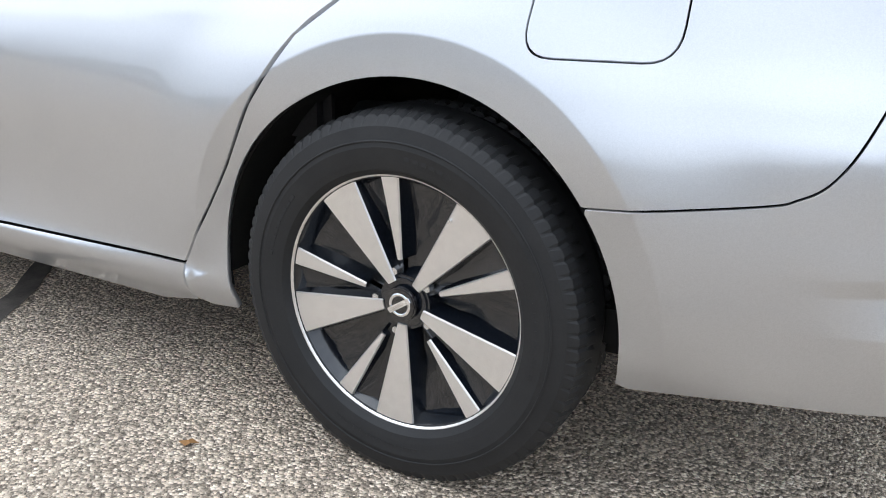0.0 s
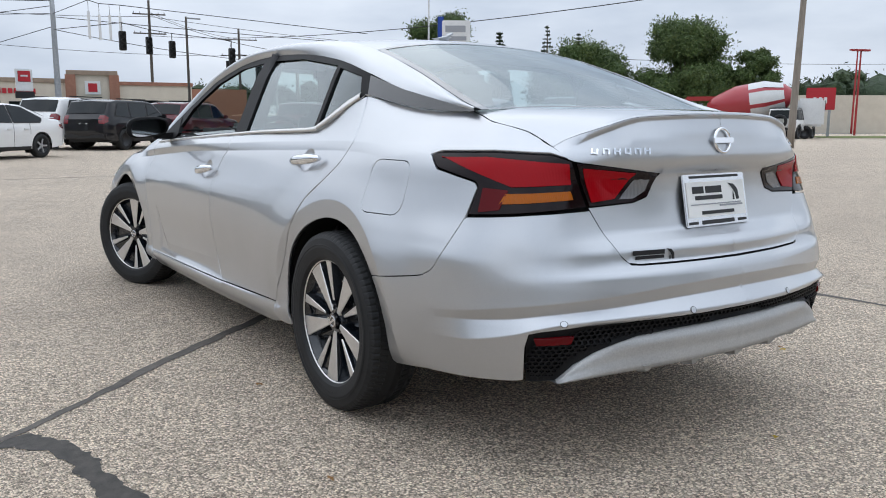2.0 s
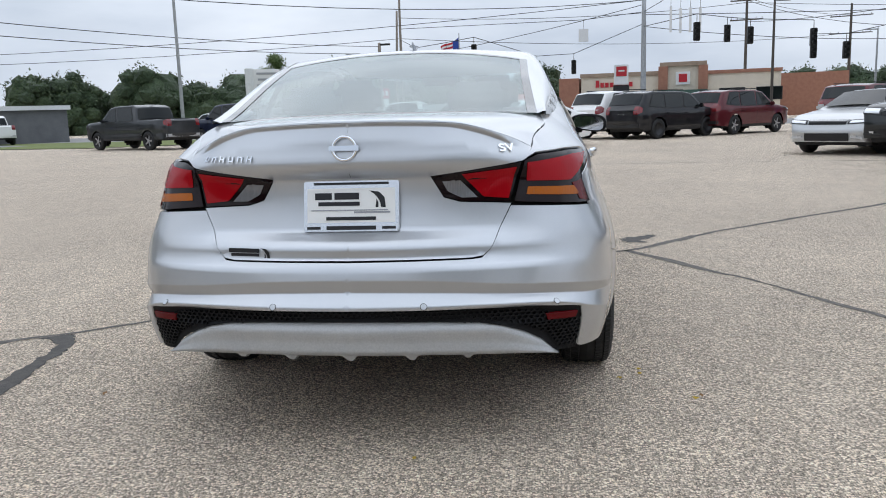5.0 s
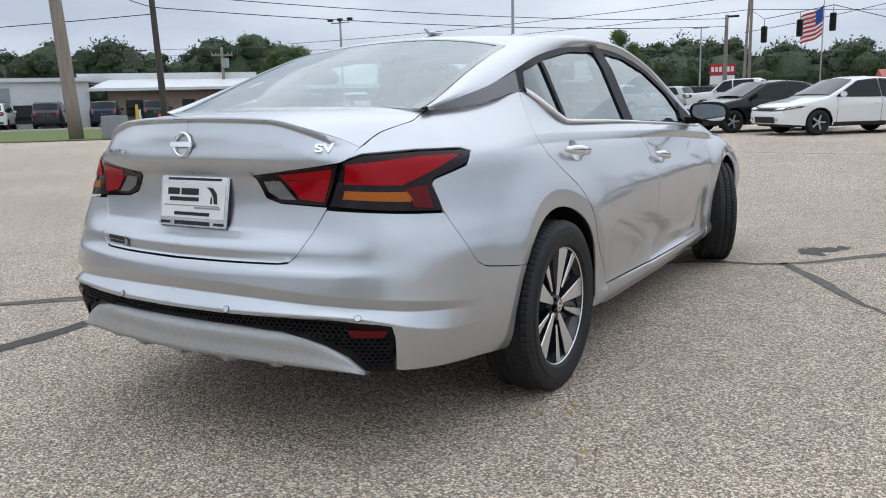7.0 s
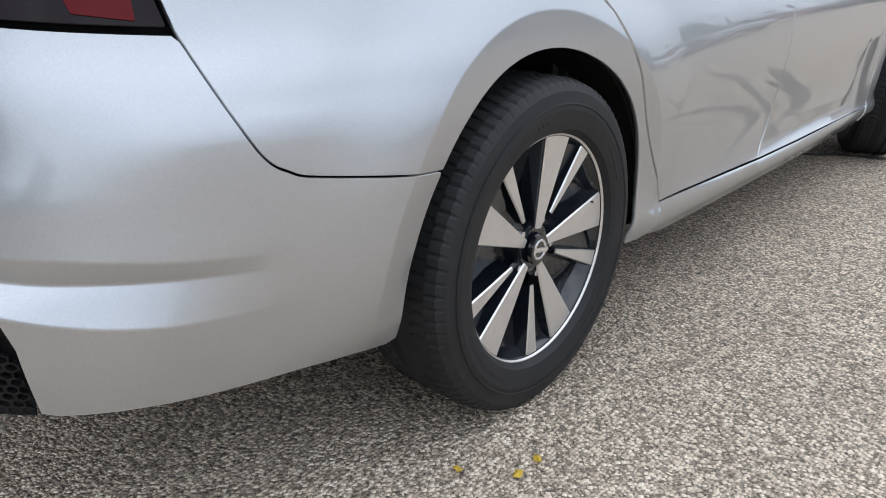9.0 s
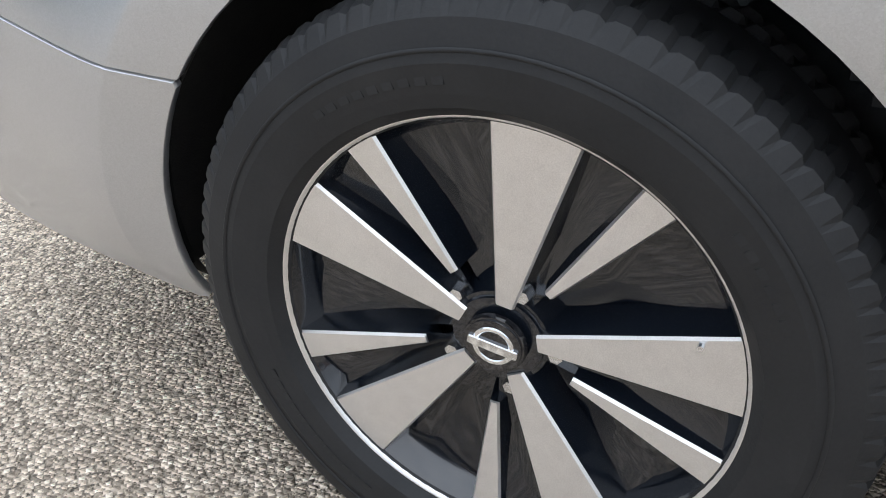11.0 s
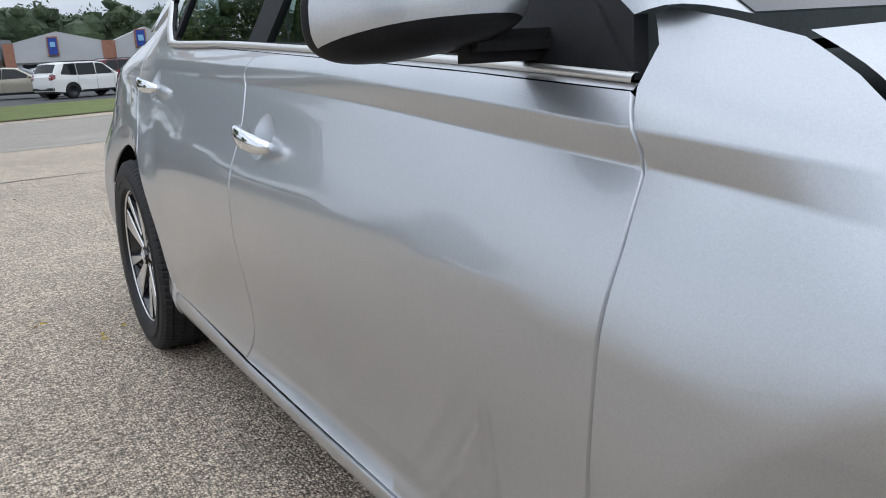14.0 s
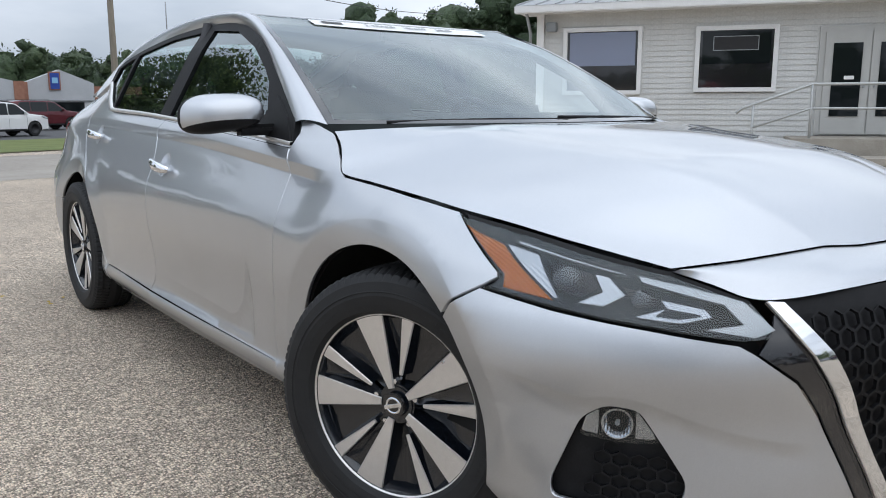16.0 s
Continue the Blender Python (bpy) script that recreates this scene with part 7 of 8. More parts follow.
def pole(name, x, y, h, r, mat, label, z=0.0, arms=(), lean=(0, 0), parts_=()):
    """A tapered pole; arms: (height, length, turn in degrees)."""
    n = 8
    pts = [(lean[0] * t, lean[1] * t, h * t) for t in np.linspace(0, 1, n)]
    p = tube(name, pts, r, mat, None, 12, radii=[r * (1 - .35 * t) for t in np.linspace(0, 1, n)])
    p.matrix_basis = pose(x, y, z)
    tagged(p, label, "pole" if "lamp" not in name else "street lamp")
    for ah, al, turn in arms:
        b = box_bm((al, .10, .12), (lean[0] * ah / h, lean[1] * ah / h, ah), .01)
        bmesh.ops.rotate(b, cent=(0, 0, ah), matrix=Matrix.Rotation(radians(turn), 3, "Z"), verts=b.verts)
        arm = part("crossarm", b, mat, p)
        for k in (-.46, -.28, .28, .46):
            c = Vector((al * k, 0, ah + .14))
            c.rotate(Euler((0, 0, radians(turn))))
            part("insulator", cyl_bm(.045, .03, .16, (c.x, c.y, ah + .14), "Z", 8), BOX_GREY, arm)
    return p


def head(p, at_, size, mat, name="lamp_head", turn=0.0):
    b = box_bm(size, (0, 0, 0), .03)
    bmesh.ops.rotate(b, matrix=Matrix.Rotation(radians(turn), 3, "Z"), verts=b.verts)
    bmesh.ops.translate(b, vec=at_, verts=b.verts)
    return part(name, b, mat, p)


pole("utility_pole", 8.1, 56.0, 9.0, .22, STEEL, "tall grey steel signal pole at the junction")
pole("utility_pole", 20.6, 78.8, 12.3, .17, DARK_POLE, "dark utility pole with two crossarms", arms=((11.0, 3.0, -14), (9.2, 3.0, -14)))
p = pole("street_lamp", 17.7, 58.9, 8.6, .12, DARK_POLE, "dark street lamp pole with a short arm")
head(p, (.55, 0, 8.5), (1.1, .14, .10), STEEL)
pole("utility_pole", 37.6, 99.6, 12.6, .20, DARK_POLE, "distant utility pole with two crossarms", arms=((11.2, 4.6, -20), (9.2, 4.6, -20)))
pole("utility_pole", 27.4, 60.6, 6.8, .18, WOOD_POLE, "bare wooden utility pole")
p = pole("street_lamp", 25.8, 61.3, 6.5, .09, STEEL, "thin street lamp by the road")
head(p, (-.45, 0, 6.4), (.9, .14, .08), STEEL)
pole("utility_pole", 30.2, 59.3, 7.5, .08, STEEL, "thin bare pole behind the trees")
pole("utility_pole", -12.3, 70.7, 10.5, .14, WOOD_POLE, "leaning wooden utility pole", lean=(.35, 0))
pole("utility_pole", -10.9, 65.9, 11.5, .14, WOOD_POLE, "wooden utility pole with a lamp arm")
p = pole("utility_pole", -12.7, 65.6, 7.3, .20, WOOD_POLE, "short wooden pole with a floodlight")
head(p, (.5, 0, 7.15), (.9, .2, .16), SIGNAL)
p = pole("street_lamp", -19.3, 84.5, 8.0, .10, STEEL, "double street lamp beyond the road")
head(p, (.45, 0, 7.9), (.7, .2, .15), STEEL)
head(p, (-.45, 0, 7.9), (.7, .2, .15), STEEL)
p = pole("street_lamp", -20.0, 42.0, 10.5, .11, STEEL, "tall grey lamp pole at the lot edge")
p = pole("street_lamp", -31.8, 40.4, 6.6, .10, STEEL, "lamp pole with two floodlights")
tube("lamp_arm", [(-.75, 0, 6.35), (.75, 0, 6.35)], .04, STEEL, p, 6)
for sx in (-.8, 0, .8):
    head(p, (sx, 0, 6.55), (.34, .3, .16), SIGNAL, turn=20)
pole("utility_pole", -32.4, 26.1, 9.5, .19, DARK_POLE, "dark leaning utility pole at the lot edge", lean=(.3, -.6))
p = pole("utility_pole", -26.8, 17.0, 10.0, .28, WOOD_POLE, "thick weathered utility pole beside the lot", lean=(-.25, -.4))
pole("utility_pole", -68.5, 53.0, 7.4, .20, DARK_POLE, "distant utility pole with crossarms", arms=((7.0, 2.6, 52), (6.0, 2.6, 52)))
p = pole("utility_pole", -44.8, 42.3, 5.6, .16, WOOD_POLE, "utility pole with transformer and lights", arms=((5.0, 1.6, 45),))
part("transformer", cyl_bm(.28, .28, .7, (.3, 0, 4.4), "Z", 14, .03), BOX_GREY, p)
pole("flag_pole", 25.9, 38.8, 9.8, .07, WHITE_METAL, "thin white flag pole")
pole("utility_pole", 27.7, 15.8, 7.8, .15, WOOD_POLE, "leaning wooden utility pole at the lot edge", lean=(.55, .15))
for x, y, h in ((59.7, 30.2, 6.4), (57.0, 23.0, 7.4), (68.4, 35.1, 7.2)):
    p = pole("street_lamp", x, y, h, .09, RED_STEEL, "red car-park lamp with two heads")
    head(p, (-.35, .15, h), (.7, .35, .14), RED_STEEL, turn=-25)
    head(p, (.35, -.15, h), (.7, .35, .14), RED_STEEL, turn=-25)
pole("utility_pole", -17.8, -52.3, 8.4, .06, STEEL, "thin mast beyond the shops", z=REAR_Z)
pole("utility_pole", -9.0, -34.1, 9.5, .17, WOOD_POLE, "wooden utility pole on the grass strip", z=REAR_Z)
# roadside pole with its meter box
p = pole("utility_pole", 1.66, -21.3, 11.0, .24, varied("pale_pole_wood", (0.30, 0.23, 0.17), (0.40, 0.31, 0.23), 3, 0.9, relief=.005, stretch=(6, 6, .4)), "pale wooden utility pole with a meter box", z=REAR_Z)
part("meter_box", box_bm((.42, .22, .80), (-.46, .10, 1.62), .02), BOX_GREY, p, "grey metal meter box")
part("meter", cyl_bm(.08, .08, .06, (-.50, .23, 1.85), "Y", 16, .01), STEEL, p)
for dx in (-.40, -.55):
    part("conduit", cyl_bm(.03, .03, 1.25, (dx, .05, .62), "Z", 8), STEEL, p)
tube("guy_guard", [(1.9, -1.2, 1.9), (1.35, -.8, 5.2)], .05, material("yellow_plastic", (.55, .38, .03), .5), p, 6)

# flag
fp = pole("flag_pole", -6.9, 76.5, 8.9, .07, STEEL, "flag pole with a striped flag")
for k in range(13):
    z0 = 8.5 - k * .19
    rows = []
    for i in range(10):
        t = i / 9
        x = -.05 - 1.75 * t
        sag = -.9 * t - .12 * math.sin(5 * t)
        rows.append([(x, .12 * math.sin(6 * t), z0 + sag), (x, .12 * math.sin(6 * t), z0 - .19 + sag)])
    v = [q for r_ in rows for q in r_]
    ff = [(2 * i, 2 * i + 2, 2 * i + 3, 2 * i + 1) for i in range(9)]
    if k < 7:
        obj("canton", v[:8], ff[:3], BLUE_PAINT, fp)
        obj("stripe", v[6:], [tuple(q - 6 for q in g) for g in ff[3:]], RED_PANEL if k % 2 == 0 else WHITE_PANEL, fp)
    else:
        obj("stripe", v, ff, RED_PANEL if k % 2 == 0 else WHITE_PANEL, fp)


def cable(a, b, sag, r=.022, n=14):
    a, b = np.array(a), np.array(b)
    pts = [tuple(a + (b - a) * t - np.array([0, 0, sag * 4 * t * (1 - t)])) for t in np.linspace(0, 1, n)]
    return tagged(tube("cable", pts, r, WIRE, None, 4), "thin overhead cable between poles", "cable")


for a, b, s in (((-80, 62, 8.0), (8.1, 56, 8.6), 1.2), ((-80, 62, 7.3), (-10.9, 65.9, 7.6), .8), ((-10.9, 65.9, 9.3), (20.6, 78.8, 10.8), .6), ((-10.9, 65.9, 7.6), (37.6, 99.6, 9.2), .8),
                ((8.1, 56, 8.3), (-12.3, 70.7, 6.2), .3), ((8.1, 56, 6.8), (27.4, 60.6, 5.6), .3), ((8.1, 56, 8.6), (-32.4, 26.1, 8.6), 1.4), ((20.6, 78.8, 11.0), (27.4, 60.6, 6.5), .5),
                ((-32.4, 26.1, 6.9), (-12.7, 65.6, 7.0), .5), ((-32.4, 26.1, 6.2), (-12.7, 65.6, 6.4), .5), ((-32.4, 26.1, 6.2), (-26.8, 17, 6.8), .3), ((-32.4, 26.1, 7.6), (-26.8, 17, 9.0), .9), ((-32.4, 26.1, 5.9), (-90, 5, 6.0), .6),
                ((27.7, 15.8, 6.6), (20.6, 78.8, 9.0), 1.0), ((27.7, 15.8, 6.6), (90, -5, 6.0), .8), ((20.6, 78.8, 10.8), (70, 70, 9.0), .8), ((1.66, -21.3, 9.0), (-9, -34.1, 8.2), .5), ((-9, -34.1, 8.2), (-40, -50, 8.5), .7), ((-9, -34.1, 7.6), (40, -42, 8.0), .9),
                ((37.6, 99.6, 11.3), (20.6, 78.8, 11.2), .4), ((8.1, 56, 7.6), (90, 40, 7.2), 1.0)):
    cable(a, b, s)


def traffic_signal(x, y, z, turn=0):
    b = box_bm((.36, .30, 1.05), (0, 0, 0), .03)
    t = part("traffic_signal", b, SIGNAL)
    t.matrix_basis = pose(x, y, z, 0, 0, turn)
    tagged(t, "black three-lamp traffic signal hung on a cable", "traffic light", group="signals over the junction")
    part("hanger", cyl_bm(.02, .02, .5, (0, 0, .75), "Z", 6), SIGNAL, t)
    for k in (-.33, 0, .33):
        v, f = lathe([(-.15, .11), (-.34, .125), (-.34, .13), (-.15, .13)], 14, "X")
        o = obj("visor", v, f, SIGNAL, t)
        o.matrix_basis = pose(0, 0, k, 0, 0, 90)
    return t


for x, y, z in ((9.8, 45.7, 5.4), (12.5, 50.2, 5.6), (13.8, 49.8, 5.4), (-8.0, 55.0, 4.9), (-5.7, 54.0, 5.1), (-3.6, 52.0, 5.2), (.6, 58.0, 4.2), (3.4, 60.0, 4.4), (17.0, 48.0, 5.0), (18.3, 52.0, 4.5), (19.6, 50.0, 4.3)):
    traffic_signal(x, y, z)
for pts in ([(8.1, 56, 6.8), (9.8, 45.7, 6.39), (12.5, 50.2, 6.59), (13.8, 49.8, 6.39), (17.0, 48.0, 5.99), (18.3, 52.0, 5.49), (19.6, 50.0, 5.29), (25.8, 46, 6.4)],
            [(-10.9, 65.9, 7.5), (-8.0, 55.0, 5.89), (-5.7, 54.0, 6.09), (-3.6, 52.0, 6.19), (.6, 58.0, 5.19), (3.4, 60.0, 5.39), (8.1, 56, 7.0)],
            [(-10.9, 65.9, 8.4), (4.0, 57.5, 7.59), (8.1, 56, 7.8), (9.0, 50.0, 8.04), (9.6, 50.0, 7.89), (10.2, 50.0, 7.89), (10.8, 50.0, 7.89), (25.8, 46, 6.8)]):
    tagged(tube("span_wire", pts, .022, WIRE, None, 4), "span wire that carries signals over the junction", "cable")
for x, y, z, w, h in ((4.0, 57.5, 6.5, .7, .9), (9.0, 50.0, 6.6, .15, 1.6), (9.6, 50.0, 6.5, .15, 1.5), (10.2, 50.0, 6.5, .15, 1.5), (10.8, 50.0, 6.5, .15, 1.5)):
    b = part("road_sign", box_bm((w, .04, h), (0, 0, 0), .01), WHITE_PANEL)
    b.matrix_basis = pose(x, y, z)
    tagged(b, "small white sign hung over the junction", "sign")
    part("hanger", cyl_bm(.012, .012, .7, (0, 0, h / 2 + .3), "Z", 6), SIGNAL, b)


def slab(name, a, b, depth, z0, z1, mat, label, category="building", z=0.0):
    """A block whose front face runs from a to b in plan; depth goes back from the lot."""
    a, b = Vector((*a, 0)), Vector((*b, 0))
    d = (b - a)
    L = d.length
    d.normalize()
    n = Vector((-d.y, d.x, 0))
    m = Matrix((d, n, Vector((0, 0, 1)))).transposed().to_4x4()
    m.translation = a + Vector((0, 0, z))
    hold = tagged(empty(name, m), label, category)
    part("wall", box_bm((L, depth, z1 - z0), (L / 2, depth / 2, (z0 + z1) / 2), 0), mat, hold)
    return hold, L


def add_box(hold, name, x0, x1, y0, y1, z0, z1, mat, bev=0.0, label=""):
    return part(name, box_bm((x1 - x0, y1 - y0, z1 - z0), ((x0 + x1) / 2, (y0 + y1) / 2, (z0 + z1) / 2), bev), mat, hold, label)


def shop_window(hold, x0, x1, z0, z1, y=-.03):
    w = add_box(hold, "window", x0, x1, y, y + .10, z0, z1, V_GLASS)
    for a, b, c, d in ((x0 - .06, x0, z0, z1), (x1, x1 + .06, z0, z1), (x0 - .06, x1 + .06, z1, z1 + .06), (x0 - .06, x1 + .06, z0 - .06, z0)):
        part("window_frame", box_bm((b - a, .14, d - c), ((a + b) / 2, y + .03, (c + d) / 2)), V_TRIM, w)


# pharmacy across the junction
h, L = slab("shop_building", (4.6, 72.0), (11.5, 71.1), 14, 0, 4.1, BEIGE_WALL, "beige single-storey shop with red lettering")
add_box(h, "parapet", -.1, L + .1, -.12, .4, 4.0, 4.35, TAN_BRICK)
add_box(h, "end_bay", -2.0, -.2, -.2, 6, 0, 4.0, RED_BRICK)
for k in range(8):
    add_box(h, "sign_stroke", 1.3 + k * .42, 1.3 + k * .42 + .30, -.10, .02, 3.1, 3.5 + (.22 if k == 0 else 0), RED_PANEL)
for k in range(3):
    shop_window(h, .3 + k * 2.3, 1.9 + k * 2.3, 1.0, 2.4)
h, L = slab("shop_entrance", (11.6, 70.9), (15.1, 70.2), 10, 0, 4.9, BEIGE_WALL, "corner entrance tower of the beige shop")
add_box(h, "cornice", -.2, L + .2, -.25, .5, 4.7, 5.05, TAN_BRICK)
add_box(h, "pier", -.3, .5, -.3, .3, 0, 4.7, RED_BRICK)
add_box(h, "pier", L - .5, L + .3, -.3, .3, 0, 4.7, RED_BRICK)
add_box(h, "awning", -.4, L + .4, -1.6, -.1, 1.7, 2.6, GREEN_AWNING, .1)
add_box(h, "emblem_board", L / 2 - .6, L / 2 + .6, -.12, .0, 3.1, 4.2, WHITE_PANEL)
add_box(h, "emblem", L / 2 - .35, L / 2 + .35, -.16, -.1, 3.3, 4.0, RED_PANEL)
h, L = slab("shop_building", (15.4, 70.1), (21.2, 69.0), 12, 0, 4.0, BEIGE_WALL, "beige wing of the shop")
add_box(h, "parapet", -.1, L + .1, -.12, .4, 3.9, 4.2, RED_BRICK)
shop_window(h, 1.0, 3.0, 1.6, 2.6)
shop_window(h, 4.0, 6.0, 1.6, 2.6)
sg = tagged(empty("pylon_sign", pose(7.6, 66.4, 0)), "tall white pylon sign with a red emblem", "sign")
part("post", box_bm((.5, .4, 2.6), (0, 0, 1.3), .02), STEEL, sg)
part("sign_box", box_bm((1.15, .4, 1.65), (0, 0, 3.95), .04), WHITE_PANEL, sg)
part("emblem", box_bm((.86, .02, .80), (0, -.22, 4.22), .01), RED_PANEL, sg)
part("emblem_mark", box_bm((.5, .02, .13), (0, -.24, 4.26), .01), WHITE_PANEL, sg)
part("message_board", box_bm((1.3, .3, .5), (0, 0, 2.85), .01), V_TRIM, sg)
h, L = slab("low_building", (-1.4, 70.4), (2.2, 70.9), 8, 0, 2.0, TAN_BRICK, "low building with a red metal roof")
bm = bmesh.new()
v = [bm.verts.new(q) for q in ((-.3, -.6, 1.9), (L + .2, -.6, 1.9), (L + .2, 4, 2.8), (-.3, 4, 2.8), (-.3, 8.6, 1.9), (L + .2, 8.6, 1.9))]
for f in ((0, 1, 2, 3), (3, 2, 5, 4), (0, 3, 4), (1, 5, 2)):
    bm.faces.new([v[i] for i in f])
part("roof", bm, RED_ROOF, h)
h, L = slab("low_building", (21.5, 84.0), (31.0, 81.0), 8, 0, 4.2, RED_BRICK, "orange brick building behind the junction")
h, L = slab("low_building", (32.0, 80.0), (60.0, 66.0), 8, 0, 2.6, WHITE_METAL, "long low pale building beyond the road")
# pylon signs by the road
sg = tagged(empty("pylon_sign", pose(-15.4, 43.0, 0, 0, 0, 28)), "white dealer pylon sign with grey lettering bars", "sign")
part("post", box_bm((.45, .3, 4.1), (-.75, 0, 2.05), .02), WHITE_METAL, sg)
part("sign_box", box_bm((1.55, .3, 1.9), (.25, 0, 3.1), .03), WHITE_PANEL, sg)
for k in range(5):
    part("sign_bar", box_bm((1.2 - .12 * (k % 2), .02, .12), (.25, -.17, 3.8 - k * .34), 0), GREY_INK, sg)
sg = tagged(empty("pylon_sign", pose(-13.9, 70.2, 0, 0, 0, 10)), "red and white roadside shop sign", "sign")
part("post", box_bm((.2, .2, 3.0), (0, 0, 1.5), 0), STEEL, sg)
part("sign_box", box_bm((2.1, .3, .9), (0, 0, 3.2), .02), RED_PANEL, sg)
part("message_board", box_bm((2.0, .3, .75), (0, 0, 2.3), .02), WHITE_PANEL, sg)
for k in range(6):
    part("sign_stroke", box_bm((.22, .02, .42), (-.8 + k * .32, -.17, 3.2), 0), WHITE_PANEL, sg)
sg = tagged(empty("pylon_sign", pose(24.2, 33.9, 0, 0, 0, -34)), "blue twin-post dealer sign with a white panel", "sign")
part("post", box_bm((.32, .30, 6.6), (-.70, 0, 3.3), .02), BLUE_PAINT, sg)
part("post", box_bm((.30, .30, 4.9), (.72, 0, 2.45), .02), BLUE_PAINT, sg)
part("sign_box", box_bm((1.55, .34, 1.7), (.12, 0, 5.55), .03), WHITE_PANEL, sg)
part("sign_bar", box_bm((1.1, .02, .34), (.1, -.18, 5.95), 0), GREY_INK, sg)
part("sign_bar", box_bm((1.2, .02, .22), (.1, -.18, 5.45), 0), GREY_INK, sg)

# long dealership buildings at the side road
h, L = slab("service_building", (-58.0, 18.0), (-48.2, 33.0), 14, 0, 3.1, WHITE_METAL, "white metal service building")
add_box(h, "roof_edge", -.3, L + .3, -.3, 14, 3.1, 3.35, WHITE_METAL)
add_box(h, "sign_band", 3.5, 13.0, -.12, 0, 1.7, 2.7, BOX_GREY)
text_mesh("sign_text", "Service", .8, Matrix.Translation((7.0, -.14, 2.2)) @ Matrix.Rotation(radians(90), 4, "X"), INK, h, .01)
part("emblem", cyl_bm(.42, .42, .04, (10.8, -.15, 2.25), "Y", 24), BLUE_PAINT, h)
for k in range(4):
    shop_window(h, 1.2 + k * 4.0, 3.6 + k * 4.0, .4, 1.5)
h, L = slab("brick_building", (-47.6, 34.0), (-40.3, 43.6), 12, 0, 2.5, TAN_BRICK, "long tan brick building with white metal roof")
bm = bmesh.new()
v = [bm.verts.new(q) for q in ((-1.2, -.8, 2.4), (L + .6, -.8, 2.4), (L - 1.5, 3.5, 3.35), (.2, 3.5, 3.35), (-1.2, -.8, 2.6), (L + .6, -.8, 2.6))]
bm.faces.new([v[i] for i in (4, 5, 2, 3)])
bm.faces.new([v[i] for i in (0, 1, 5, 4)])
part("roof", bm, WHITE_METAL, h)
add_box(h, "upper_roof", -2, L - 1.2, 3.2, 9, 3.1, 3.75, WHITE_METAL, .02)
for x0, x1 in ((1.2, 2.2), (2.6, 3.0), (5.0, 5.8), (7.4, 8.6)):
    shop_window(h, x0, x1, .7, 1.7)
h, L = slab("low_building", (-40.0, 44.5), (-33.0, 51.5), 10, 0, 2.3, GREY_METAL, "grey building beyond the brick building")
add_box(h, "roof_edge", -.2, L + .2, -.3, 10, 2.3, 2.6, WHITE_METAL)

# shops behind, across the grass strip
h, L = slab("supermarket", (-4.4, -74.0), (-12.0, -73.0), 20, 0, 3.4, WHITE_METAL, "low supermarket with a pale gable front", z=REAR_Z)
def gable(h, x0, x1, zb, ze, za, mat):
    bm = bmesh.new()
    xs = (x0, x1, x1, (x0 + x1) / 2, x0)
    zs = (zb, zb, ze, za, ze)
    f = [bm.verts.new((x, -.35, z)) for x, z in zip(xs, zs)]
    g = [bm.verts.new((x, .6, z)) for x, z in zip(xs, zs)]
    bm.faces.new(f)
    bm.faces.new(g[::-1])
    for i in range(5):
        bm.faces.new((f[i], g[i], g[(i + 1) % 5], f[(i + 1) % 5]))
    part("gable_front", bm, mat, h)
gable(h, .1, L - .1, 1.9, 3.45, 4.35, varied("pale_grey_cladding", (.42, .43, .44), (.48, .49, .50), 1.0, .6))
add_box(h, "emblem_board", L * .45 - .42, L * .45 + .42, -.50, -.36, 2.35, 3.95, RED_BRICK, .02)
add_box(h, "emblem", L * .45 - .33, L * .45 + .33, -.56, -.46, 2.45, 3.85, BLUE_PAINT, .02)
add_box(h, "emblem_mark", L * .45 - .2, L * .45 + .2, -.60, -.54, 3.1, 3.5, material("pale_blue", (.25, .5, .7), .5), .02)
for x in (-.3, L - .4):
    add_box(h, "pier", x, x + .8, -.45, .3, 0, 3.5, RED_BRICK)
shop_window(h, 1.0, 3.2, .3, 1.7)
shop_window(h, 4.0, 6.4, .3, 1.7)
h, L = slab("supermarket", (-12.6, -74.6), (-18.6, -75.0), 20, 0, 3.4, WHITE_METAL, "pale gabled end of the supermarket", z=REAR_Z)
gable(h, .1, L - .1, 1.9, 3.45, 4.6, bpy.data.materials["pale_grey_cladding"])
add_box(h, "emblem_board", L * .42 - .5, L * .42 + .5, -.50, -.36, 2.8, 4.4, RED_BRICK, .02)
add_box(h, "emblem", L * .42 - .38, L * .42 + .38, -.56, -.46, 2.9, 4.3, BLUE_PAINT, .02)
add_box(h, "emblem_mark", L * .42 - .24, L * .42 + .24, -.60, -.54, 3.4, 3.9, bpy.data.materials["pale_blue"], .02)
add_box(h, "pier", -.5, .3, -.45, .3, 0, 3.5, RED_BRICK)
shop_window(h, .8, 5.0, .3, 1.7)
add_box(h, "brick_wing", L, L + 4.5, .2, 10, 0, 3.2, RED_BRICK)
h, L = slab("shop_row", (26.0, -88.0), (-4.2, -78.5), 14, 0, 2.3, TAN_BRICK, "long dark-roofed row of shops", z=REAR_Z)
add_box(h, "roof_front", -.3, L + .3, -1.2, 3, 2.2, 4.0, GREY_METAL, .05)
add_box(h, "cream_front", L * .48, L * .68, -1.35, -1.1, 1.9, 3.9, BEIGE_WALL)
for k in range(6):
    add_box(h, "sign_stroke", L * .52 + k * .55, L * .52 + k * .55 + .35, -1.45, -1.33, 3.0, 3.5, INK)
for k in range(7):
    shop_window(h, .8 + k * 4.3, 4.3 + k * 4.3, .3, 1.9)
